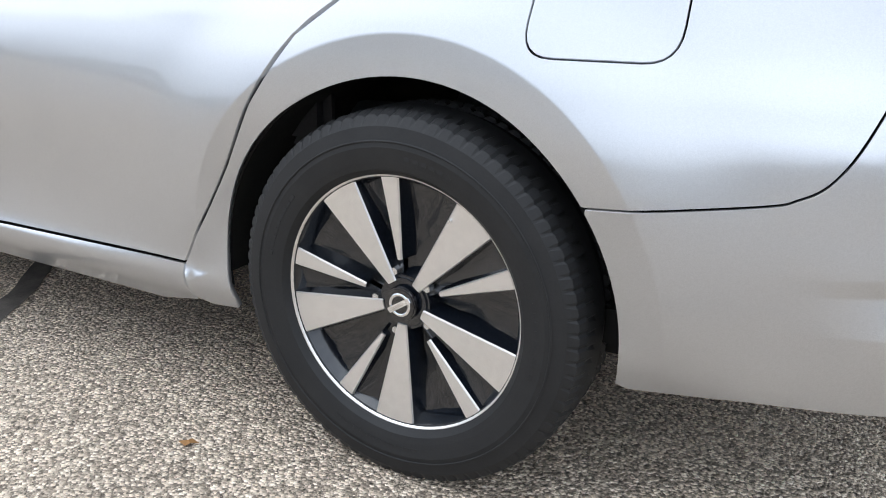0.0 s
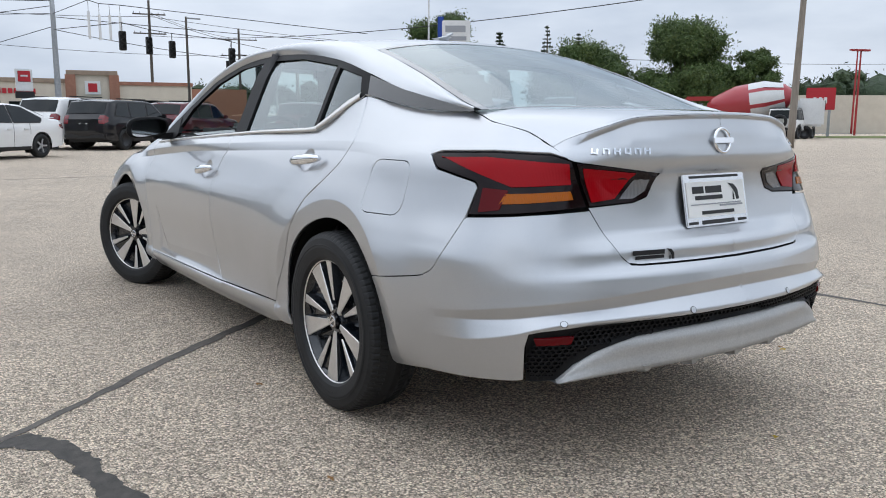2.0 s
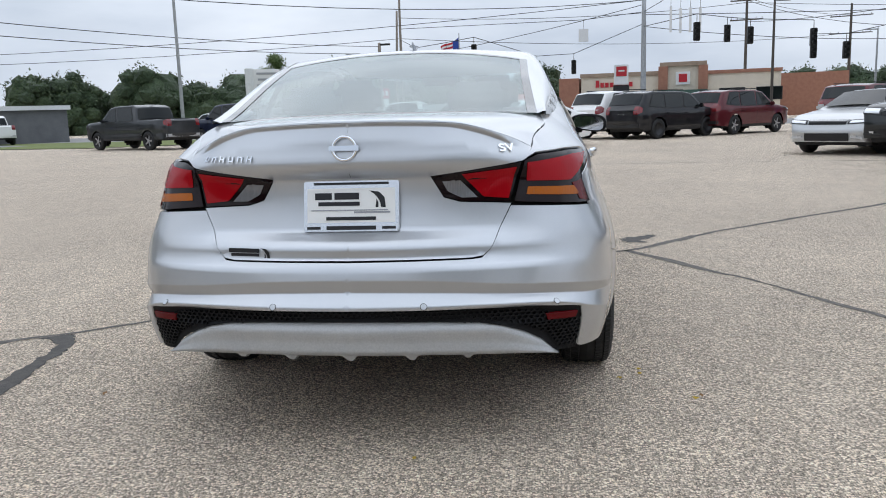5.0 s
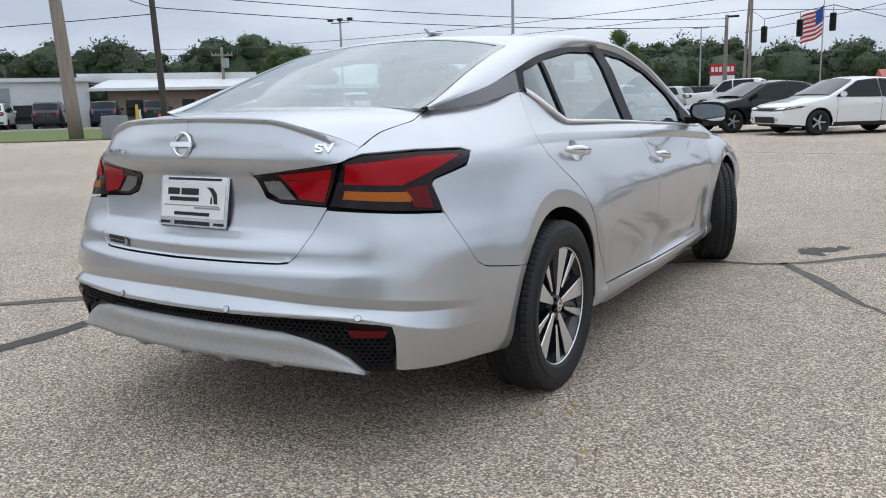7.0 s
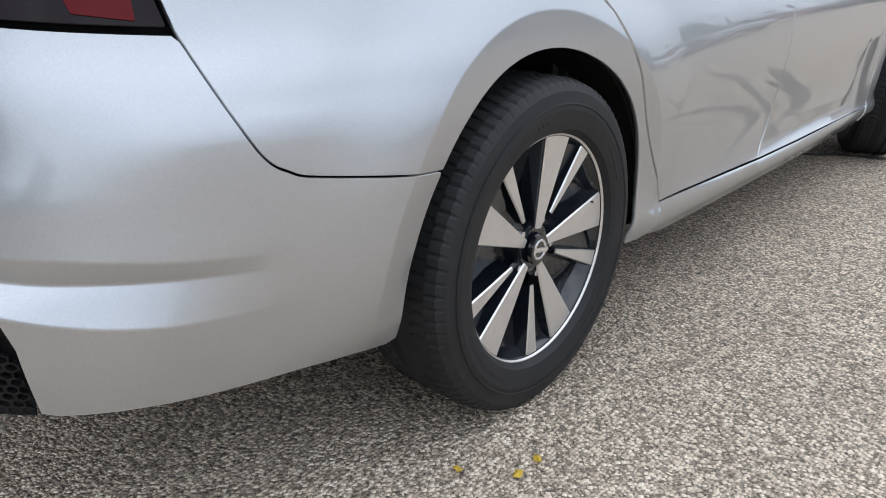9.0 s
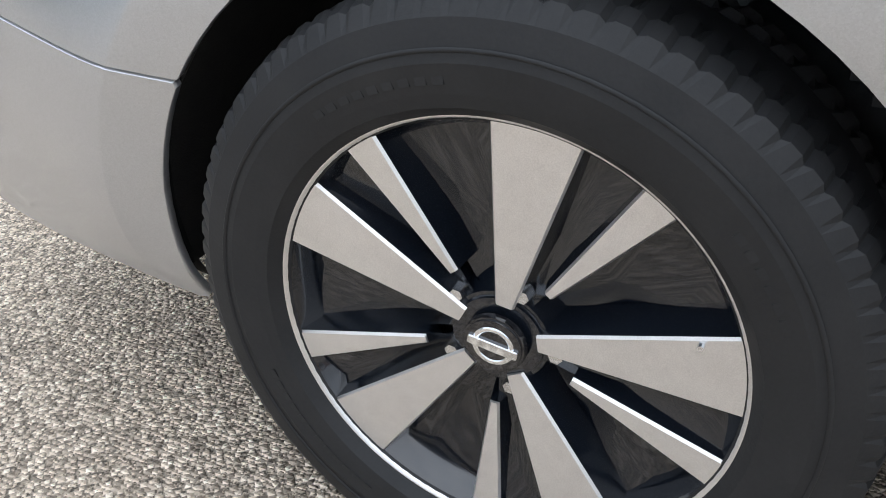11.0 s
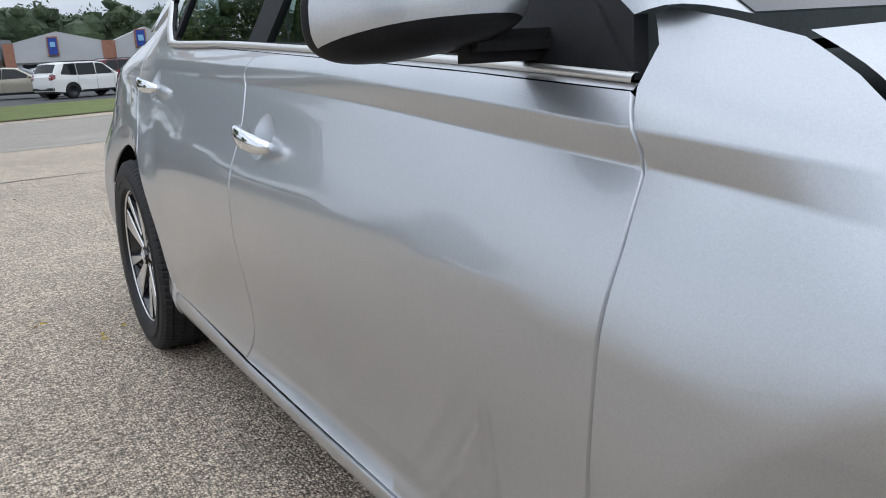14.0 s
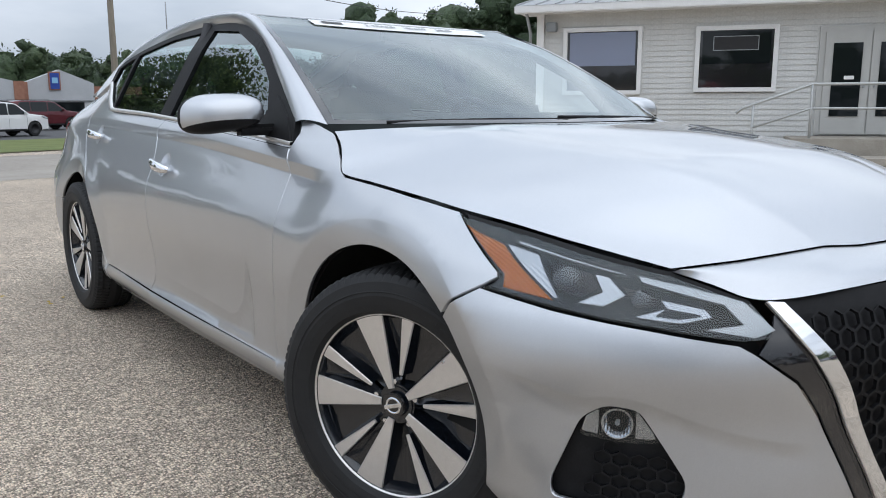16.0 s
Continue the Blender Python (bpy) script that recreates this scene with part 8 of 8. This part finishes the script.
h, L = slab("shop_row", (62.0, -92.0), (27.0, -90.0), 14, 0, 4.3, BEIGE_WALL, "beige row of shops beyond the road", z=REAR_Z)
add_box(h, "sign_band", 0, L, -.4, 0, 3.2, 4.4, WHITE_PANEL)
part("emblem", cyl_bm(.9, .9, .1, (L - 4, -.5, 2.2), "Y", 20), RED_PANEL, h)
for k in range(7):
    shop_window(h, 1 + k * 4.6, 4.6 + k * 4.6, .4, 2.4)

# low office clad in vinyl boards, on the side towards which the bonnet points back
OFF_C, OFF_D = Vector((-10.87, -8.74, 0)), Vector((-.545, .838, 0)).normalized()
OFF_N = Vector((-OFF_D.y, OFF_D.x, 0))
if OFF_N.dot(Vector((2, 4, 0)) - OFF_C) > 0:
    OFF_N = -OFF_N
om = Matrix((OFF_D, OFF_N, Vector((0, 0, 1)))).transposed().to_4x4()
om.translation = OFF_C
office = tagged(empty("office_building", om), "low office clad in pale grey vinyl boards", "building")
VINYL = varied("pale_grey_vinyl", (0.55, 0.55, 0.53), (0.61, 0.61, 0.59), 2.0, 0.5)
WHITE_TRIM = varied("white_trim_paint", (0.72, 0.72, 0.71), (0.78, 0.78, 0.77), 6, 0.45)
DOOR_GREY = varied("grey_door_paint", (0.42, 0.42, 0.40), (0.47, 0.47, 0.45), 5, 0.5)
CONCRETE = varied("stained_concrete", (0.28, 0.25, 0.21), (0.38, 0.35, 0.30), 3, 0.9, relief=.004)
OFF_L, OFF_TOP = 13.0, 3.02
openings = [(.62, 2.12, 1.36, 2.60), (3.38, 4.80, 1.40, 2.55), (5.74, 7.40, .45, 2.47)]
part("core_wall", box_bm((OFF_L, 7.0, OFF_TOP), (OFF_L / 2, 3.62, OFF_TOP / 2)), VINYL, office)
board_m = {}
z = .30
while z < OFF_TOP - .05:
    spans = [(0.0, OFF_L)]
    for a, b, c, d in openings:
        if c - .06 < z + .055 < d + .06:
            spans = [q for s0, s1 in spans for q in ((s0, min(s1, a - .06)), (max(s0, b + .06), s1)) if q[1] - q[0] > .05]
    for s0, s1 in spans:
        key = round(s1 - s0, 3)
        if key not in board_m:
            me = bpy.data.meshes.new("board")
            w = s1 - s0
            me.from_pydata([(0, 0, 0), (w, 0, 0), (w, -.022, 0), (0, -.022, 0), (w, -.004, .112), (0, -.004, .112), (w, .1, .112), (0, .1, .112)], [], [(0, 1, 2, 3), (3, 2, 4, 5), (5, 4, 6, 7), (0, 3, 5, 7), (1, 6, 4, 2)])
            me.materials.append(VINYL)
            board_m[key] = me
        b = new("board", board_m[key])
        b.parent = office
        b.location = (s0, .10, z)
    z += .11
add_box(office, "corner_trim", -.06, .10, .0, .2, .2, OFF_TOP, WHITE_TRIM)
add_box(office, "plinth", 0, OFF_L, .09, .3, 0, .32, CONCRETE)
for a, b, c, d in openings[:2]:
    w = add_box(office, "window", a, b, .06, .14, c, d, GLOSS_BLACK)
    add_box(office, "blind", a + .05, b - .05, .05, .058, c + (d - c) * .42, d - .02, material("blue_grey_blind", (.20, .23, .32), .4, coat=.6) if a < 1 else V_GLASS)
    for p0, p1, q0, q1 in ((a - .09, a, c - .09, d + .09), (b, b + .09, c - .09, d + .09), (a, b, d, d + .09), (a, b, c - .09, c)):
        part("window_frame", box_bm((p1 - p0, .10, q1 - q0), ((p0 + p1) / 2, .05, (q0 + q1) / 2), .008), WHITE_TRIM, w)
sign = add_box(office, "window_sign", 3.66, 4.50, .040, .044, 2.16, 2.42, V_TRIM, 0.0, "unlit framed window sign")
for x0_, x1_, z0_, z1_ in ((3.64, 4.52, 2.42, 2.435), (3.64, 4.52, 2.145, 2.16), (3.64, 3.655, 2.16, 2.42), (4.505, 4.52, 2.16, 2.42)):
    part("sign_frame", box_bm((x1_ - x0_, .010, z1_ - z0_), ((x0_ + x1_) / 2, .040, (z0_ + z1_) / 2)), BOX_GREY, sign)
a, b, c, d = openings[2]
add_box(office, "door_frame", a - .10, b + .10, .03, .14, c, d + .10, DOOR_GREY)
for k in range(2):
    x0 = a + k * (b - a) / 2
    x1 = x0 + (b - a) / 2
    leaf = add_box(office, "door", x0 + .01, x1 - .01, .0, .06, c + .02, d - .01, DOOR_GREY, .004, "grey entrance door with a tall pane")
    part("door_pane", box_bm((.52, .02, 1.42), ((x0 + x1) / 2, -.008, c + 1.08), .003), V_GLASS, leaf)
    part("door_pull", box_bm((.03, .06, .12), (x1 - .09 if k == 0 else x0 + .09, -.03, c + .98), .01), STEEL, leaf)
    part("notice", box_bm((.18, .004, .07), ((x0 + x1) / 2 + .05, -.022, c + 1.12)), PAPER, leaf)
# eave, gutter and ribbed roof
add_box(office, "gutter", -.45, OFF_L + .3, -.50, -.36, OFF_TOP - .04, OFF_TOP + .13, WHITE_TRIM, .02)
add_box(office, "soffit", -.40, OFF_L + .3, -.40, .4, OFF_TOP - .02, OFF_TOP + .01, WHITE_TRIM)
bm = bmesh.new()
v = [bm.verts.new(q) for q in ((-.45, -.5, OFF_TOP + .12), (OFF_L + .3, -.5, OFF_TOP + .12), (OFF_L + .3, 3.8, OFF_TOP + .95), (-.45, 3.8, OFF_TOP + .95), (OFF_L + .3, 7.6, OFF_TOP + .12), (-.45, 7.6, OFF_TOP + .12))]
for f in ((0, 1, 2, 3), (3, 2, 4, 5)):
    bm.faces.new([v[i] for i in f])
roof_o = part("roof", bm, STEEL, office, "grey ribbed metal roof")
rib = box_bm((.03, 4.3, .03))
rib_me = bm_mesh("rib", rib, STEEL, False)
for k in range(32):
    x = -.4 + k * .42
    r_ = child("rib", rib_me, roof_o, Matrix.Translation((x, 1.65, OFF_TOP + .545)) @ Matrix.Rotation(math.atan2(.83, 4.3), 4, "X"))
part("flood_lamp", box_bm((.22, .18, .20), (.28, -.02, 2.72), .02), BOX_GREY, office, "small wall lamp")
tube("downpipe", [(-.22, -.30, 2.98), (-.22, .10, 2.6), (-.22, .06, 2.2)], .035, STEEL, office, 6)
# landing, steps and hand rail
land = tagged(empty("entrance_landing", om), "stained concrete landing with steps and a steel rail", "landing")
add_box(land, "slab", 5.1, 10.5, -1.55, 0.02, 0, .43, CONCRETE, .02)
for k in range(2):
    add_box(land, "step", 5.1 - .34 * (k + 1), 5.1 - .34 * k, -1.45, -.15, 0, .43 - .145 * (k + 1), CONCRETE, .015)
add_box(land, "kerb", 4.4, 11.0, -2.6, -1.7, 0, .14, CONCRETE, .03)
RAIL = varied("painted_rail_steel", (.42, .43, .42), (.50, .51, .50), 10, .45, metal=.3)
for y in (-1.40,):
    tube("hand_rail", [(4.15, y, .88), (4.25, y, .98), (5.45, y, 1.42), (10.3, y, 1.42)], .026, RAIL, land, 8)
    tube("mid_rail", [(4.45, y, .62), (5.45, y, .98), (10.3, y, .98)], .022, RAIL, land, 8)
    for x, zb, zt in ((4.45, .0, 1.06), (5.45, .40, 1.42), (7.4, .40, 1.42), (9.6, .40, 1.42)):
        tube("rail_post", [(x, y, zb), (x, y, zt)], .025, RAIL, land, 8)

# mixer truck beyond the hedge
mx = tagged(empty("mixer_truck", pose(43.4, 28.2, 0, 0, 0, -58) @ Matrix.Scale(.80, 4)), "red and white concrete mixer truck", "truck")
v, f = lathe([(-3.4, .35), (-3.0, .75), (-1.2, 1.35), (.8, 1.40), (2.4, .95), (2.9, .45)], 28)
dr = obj("drum", v, f, material("red_drum_paint", (.36, .03, .04), .4, coat=.5), mx)
dr.matrix_basis = pose(0, 0, 2.9, 0, -9, 0)
v, f = lathe([(-.2, 1.385), (1.0, 1.41), (2.3, 1.02)], 28)
for k in range(7):
    quads = [q for i, q in enumerate(f) if i // 8 == k and (i // 2) % 4 != 3]
    used = sorted({j for q in quads for j in q})
    zig = obj("drum_band", [v[j] for j in used], [tuple(used.index(j) for j in q) for q in quads], WHITE_METAL, mx)
    zig.matrix_basis = pose(0, 0, 2.9, 0, -9, 0)
part("chassis", box_bm((8.2, 1.1, .35), (0, 0, 1.05), .03), RED_STEEL, mx)
part("cab", box_bm((1.9, 2.3, 2.1), (4.2, 0, 2.0), .15), WHITE_METAL, mx)
part("cab_glass", box_bm((.06, 2.0, .8), (5.16, 0, 2.5), .02), V_GLASS, mx)
part("chute", box_bm((2.4, .6, .35), (-3.9, 0, 3.1), .1), RED_STEEL, mx)
for x in (-2.6, -1.4, -.2, 3.9):
    for s in (1, -1):
        t_, f_, s_ = road_wheel_meshes(.50, V_RIM_DARK)
        w = child("wheel", t_, mx, pose(x, s * 1.1, .5, 0, 0, 90 * s))
        child("rim", f_, w)
h, L = slab("plant_building", (58.0, 46.0), (92.0, 18.0), 14, 0, 3.4, BEIGE_WALL, "long pale wall of the concrete plant")
sgb = tagged(empty("company_board", pose(51.5, 28.4, 0, 0, 0, -61)), "red company board with white bars", "sign")
part("board", box_bm((1.85, .3, 1.5), (0, 0, 2.6), .03), RED_PANEL, sgb)
for k in range(3):
    part("sign_stroke", box_bm((.18, .02, .42), (-.36 + k * .34, -.17, 2.5), 0), WHITE_PANEL, sgb)
part("post", box_bm((.18, .2, 1.9), (-.6, 0, .95)), STEEL, sgb)
part("post", box_bm((.18, .2, 1.9), (.6, 0, .95)), STEEL, sgb)
# marker posts and cones at the side road
for x, y, hh, mat in ((-27.9, 22.0, .9, ORANGE), (-26.6, 19.9, 1.1, WHITE_PANEL), (-24.6, 18.2, 1.3, bpy.data.materials["yellow_plastic"])):
    p = part("marker_post", cyl_bm(.09, .05, hh, (0, 0, hh / 2), "Z", 10, .01), mat)
    p.matrix_basis = pose(x, y, 0)
    tagged(p, "slim marker post at the edge of the grass", "post")
p = part("ground_cabinet", box_bm((.8, .7, .9), (0, 0, .45), .04), BOX_GREY)
p.matrix_basis = pose(-25.6, 17.9, 0, 0, 0, 20)
tagged(p, "grey utility cabinet beside the pole", "cabinet")

# ---------------------------------------------------------------- trees and planting
def leaf_material(name, c1, c2):
    m = material(name, c1, 0.65)
    n, l, b = nodes_of(m)
    g = n.new("ShaderNodeNewGeometry")
    c = ramp(m, g.outputs["Random Per Island"], [(0.0, tuple(.75 * v for v in c1)), (0.5, c1), (1.0, c2)])
    speck = noise_node(m, 3.2, 5.0, .75)
    c = mix(m, 1.0, c, ramp(m, speck.outputs["Fac"], [(0.30, (.42, .44, .42)), (0.52, (.95, .95, .92)), (0.72, (1.35, 1.32, 1.15))]), "MULTIPLY")
    l.new(c, b.inputs["Base Color"])
    bump(m, speck.outputs["Fac"], 1.0, .35)
    b.inputs["Subsurface Weight"].default_value = 0.0
    return m


LEAF = leaf_material("broad_leaf", (0.105, 0.172, 0.052), (0.165, 0.225, 0.068))
LEAF_FAR = leaf_material("far_leaf", (0.048, 0.082, 0.036), (0.08, 0.115, 0.05))
LEAF_DARK = leaf_material("needle_leaf", (0.028, 0.050, 0.026), (0.05, 0.075, 0.035))
BARK = varied("bark", (0.09, 0.075, 0.06), (0.15, 0.125, 0.10), 4, 0.95, relief=.01, stretch=(4, 4, .5))


def leaf_cloud(centres, radii, count, size, rng, flat=0.75, shell=0.55, loose=.10):
    """Many small bent leaves inside lumps; more of them towards the outside."""
    c = np.array(centres, float)
    r = np.array(radii, float)
    pick = rng.choice(len(c), count, p=r ** 2 / np.sum(r ** 2))
    d = rng.normal(size=(count, 3))
    d /= np.linalg.norm(d, axis=1)[:, None]
    lump = 1 + .22 * np.sin(5 * d[:, 0] + pick) * np.sin(6 * d[:, 1] + 2 * pick) + .12 * np.sin(13 * d[:, 2] + pick)
    rad = (shell + (1 - shell) * rng.random(count) ** .6) * r[pick] * lump * (1 + loose * rng.normal(size=count))
    p = c[pick] + d * rad[:, None] * np.array([1, 1, flat])
    a = rng.normal(size=(count, 3))
    a /= np.linalg.norm(a, axis=1)[:, None]
    b = np.cross(a, d + .3 * rng.normal(size=(count, 3)))
    b /= np.maximum(np.linalg.norm(b, axis=1), 1e-6)[:, None]
    s = size * (.6 + .8 * rng.random(count))[:, None]
    tip, side = a * s, b * s * .45
    V = np.stack([p - tip, p + side, p + tip, p - side], 1).reshape(-1, 3)
    F = [(4 * i, 4 * i + 1, 4 * i + 2, 4 * i + 3) for i in range(count)]
    return V, F


def with_cores(V, F, centres, radii, share, flat, rng, rough=.16, fine=2):
    """Adds a rough inner mass to each lump, so that the sky shows only near the outline."""
    bm = bmesh.new()
    bmesh.ops.create_icosphere(bm, subdivisions=fine, radius=1.0)
    base = np.array([tuple(v.co) for v in bm.verts])
    tri = [tuple(v.index for v in f.verts) for f in bm.faces]
    bm.free()
    V, F = [V], list(F)
    k = len(V[0])
    for c, r in zip(centres, radii):
        q = base * (r * share * (1 + rough * rng.normal(size=(len(base), 1)))) * np.array([1, 1, flat]) + np.array(c)
        V.append(q)
        F += [tuple(k + i for i in f) for f in tri]
        k += len(base)
    return np.concatenate(V), F


def tree(name, x, y, h, spread, label, seed, z=0.0, trunk_h=None, leaf=.16, count=5200, mat=None, r=.16, lumps=16):
    count, leaf, lumps = (int(count * 5.5), leaf * .40, int(lumps * 1.8)) if y > 0 else (count * 3, leaf * .60, int(lumps * 1.8))
    rng = np.random.default_rng(seed)
    t = tagged(empty(name, pose(x, y, z)), label, "tree")
    th = trunk_h if trunk_h is not None else h * .35
    pts = [(0, 0, 0), (.05, .02, th * .5), (0, .05, th), (.05, 0, h * .75)]
    q = smooth_line(pts, 9)
    tube("trunk", [tuple(p) for p in q], r, BARK, t, 9, radii=[r * (1.25 - .95 * k / 8) for k in range(9)])
    cs, rs = [], []
    for k in range(lumps):
        a, u = rng.random() * 6.283, rng.random()
        zz = th * .9 + (h - th * .9) * (.12 + .76 * u)
        env = spread * math.sin(math.pi * min(1, .18 + .74 * (zz - th * .8) / (h - th * .8)))
        rr = env * (.30 + .5 * rng.random() ** .7)
        cs.append((rr * math.cos(a), rr * math.sin(a), zz))
        rs.append(spread * (.27 + .16 * rng.random()))
        if k < 7:
            mid = (rr * .45 * math.cos(a), rr * .45 * math.sin(a), th + (zz - th) * .55)
            tube("limb", [(0, 0, th * (.8 + .2 * u)), mid, (rr * .9 * math.cos(a), rr * .9 * math.sin(a), zz)], r * .3, BARK, t, 6, radii=[r * .45, r * .28, r * .1])
    V, F = leaf_cloud(cs, rs, count, leaf, rng, shell=.45)
    V, F = with_cores(V, F, cs, rs, .60 if y > 0 else .28, .75, rng)
    ob = obj("crown", V, F, mat or LEAF, t, smooth=False)
    return t


def conifer(x, y, h, spread, seed):
    rng = np.random.default_rng(seed)
    t = tagged(empty("conifer", pose(x, y, 0)), "tall dark conifer with open branches", "tree")
    tube("trunk", [(0, 0, 0), (0, 0, h * .5), (.05, 0, h)], .16, BARK, t, 8, radii=[.2, .12, .02])
    cs, rs = [], []
    for k in range(26):
        u = k / 25
        zz = h * (.14 + .84 * u)
        w = spread * (1 - u) ** .8
        for j in range(4):
            a = rng.random() * 6.283
            cs.append((w * .6 * math.cos(a), w * .6 * math.sin(a), zz - .15 * w))
            rs.append(max(.18, w * .42))
    V, F = leaf_cloud(cs, rs, 7000, .11, rng, flat=.35)
    obj("crown", V, F, LEAF_DARK, t, smooth=False)
    return t


tree("tree", 47.8, 37.1, 8.7, 3.9, "large dense rounded tree at the lot edge", 1, trunk_h=.6, count=9000, leaf=.26, lumps=26)
tree("tree", 50.9, 33.2, 6.8, 1.9, "rounded tree beside the large tree", 2, trunk_h=.6, count=4500, leaf=.24)
tree("tree", 43.7, 43.8, 7.4, 4.2, "dense rounded tree behind the sign", 3, trunk_h=.5, count=6500, leaf=.26, lumps=22)
tree("tree", 22.6, 41.0, 5.6, 2.4, "bushy rounded tree beyond the parked row", 4, trunk_h=.8, count=5000, leaf=.18)
tree("tree", 26.2, 40.8, 5.2, 2.2, "bushy rounded tree beyond the parked row", 5, trunk_h=.8, count=4500, leaf=.18)
tree("tree", 29.6, 43.0, 8.3, 3.1, "tall leafy tree behind the blue sign", 6, trunk_h=1.6, count=6000, leaf=.22)
tree("tree", -47.8, 53.2, 6.6, 2.9, "leafy tree beyond the brick building", 7, trunk_h=1.4, count=4500, leaf=.24)
tree("tree", -27.5, 83.0, 8.4, 2.6, "leafy tree across the road", 8, trunk_h=2, count=3500, leaf=.26)
conifer(45.2, 49.4, 9.0, 1.9, 11)
conifer(47.5, 48.0, 8.4, 1.7, 12)
conifer(42.0, 51.6, 7.3, 1.2, 13)
conifer(45.6, 55.8, 8.0, 1.4, 14)
conifer(33.2, 41.0, 7.0, 1.4, 15)
tree("tree", 6.75, -25.0, 11.5, 5.2, "tall shade tree over the side lane with hanging leaves", 21, z=-.33, trunk_h=4.4, count=17000, leaf=.15, r=.40, lumps=20)
tree("tree", 19.5, -25.0, 8.8, 3.8, "tall leafy tree beside the lane", 22, z=-.33, trunk_h=2.6, count=14000, leaf=.14, r=.28, lumps=20)


def woods(name, a, b, rows, h, label, seed, count, z=0.0, leaf=.55, step=4.2):
    """A far belt of trees, as one mass of leaves with an uneven top."""
    rng = np.random.default_rng(seed)
    a, b = np.array(a, float), np.array(b, float)
    L = np.linalg.norm(b - a)
    n = np.array([-(b - a)[1], (b - a)[0]]) / L
    cs, rs = [], []
    for k in range(int(L / step)):
        for j in range(rows):
            p = a + (b - a) * ((k + rng.random()) * step / L) + n * (j * 5 + 3 * rng.random())
            top = h * (.68 + .42 * rng.random())
            w = step * (.68 + .40 * rng.random())
            for zz in (top * .25, top * .55, top - w * .5):
                cs.append((p[0] + rng.normal() * .6, p[1] + rng.normal() * .6, z + zz))
                rs.append(w * (1.0 if zz < top * .6 else .8))
    small, small_r = [], []
    for c, r in zip(cs, rs):
        for _ in range(9):
            d = rng.normal(size=3)
            d /= np.linalg.norm(d)
            small.append(np.array(c) + d * [1, 1, .95] * r * (.62 + .26 * rng.random()))
            small_r.append(r * (.26 + .22 * rng.random()))
    V, F = leaf_cloud(small, small_r, int(count * 6.2), leaf * .40, rng, flat=.9, shell=.90, loose=.09)
    V, F = with_cores(V, F, cs, np.array(rs) * .9, .82, .95, rng, .08)
    V, F = with_cores(V, F, small, small_r, .86, .85, rng, .16, 1)
    ob = obj(name, V, F, LEAF_FAR, None, smooth=False)
    return tagged(ob, label, "trees", kind="stuff")


woods("far_woods", (-62, 84), (4, 106), 2, 6.6, "belt of dark trees beyond the road", 31, 15000)
woods("far_woods", (-105, 30), (-64, 78), 2, 8.8, "belt of tall trees behind the long buildings", 32, 14000)
woods("far_woods", (-75, 6), (-66, 34), 2, 10.6, "tall trees behind the service building", 33, 8000)
woods("far_woods", (30, 118), (75, 92), 2, 5.0, "low trees beyond the pale building", 34, 8000)
woods("far_woods", (80, 60), (150, -20), 2, 5.5, "distant trees beyond the plant", 35, 8000, leaf=.7)
woods("far_woods", (-70, -108), (75, -112), 3, 7.6, "wall of tall trees behind the shops", 36, 30000, z=-.3, leaf=.6)
woods("far_woods", (-90, -60), (-64, -100), 3, 14.0, "tall trees at the end of the shops", 37, 9000, z=-.3, leaf=.6)
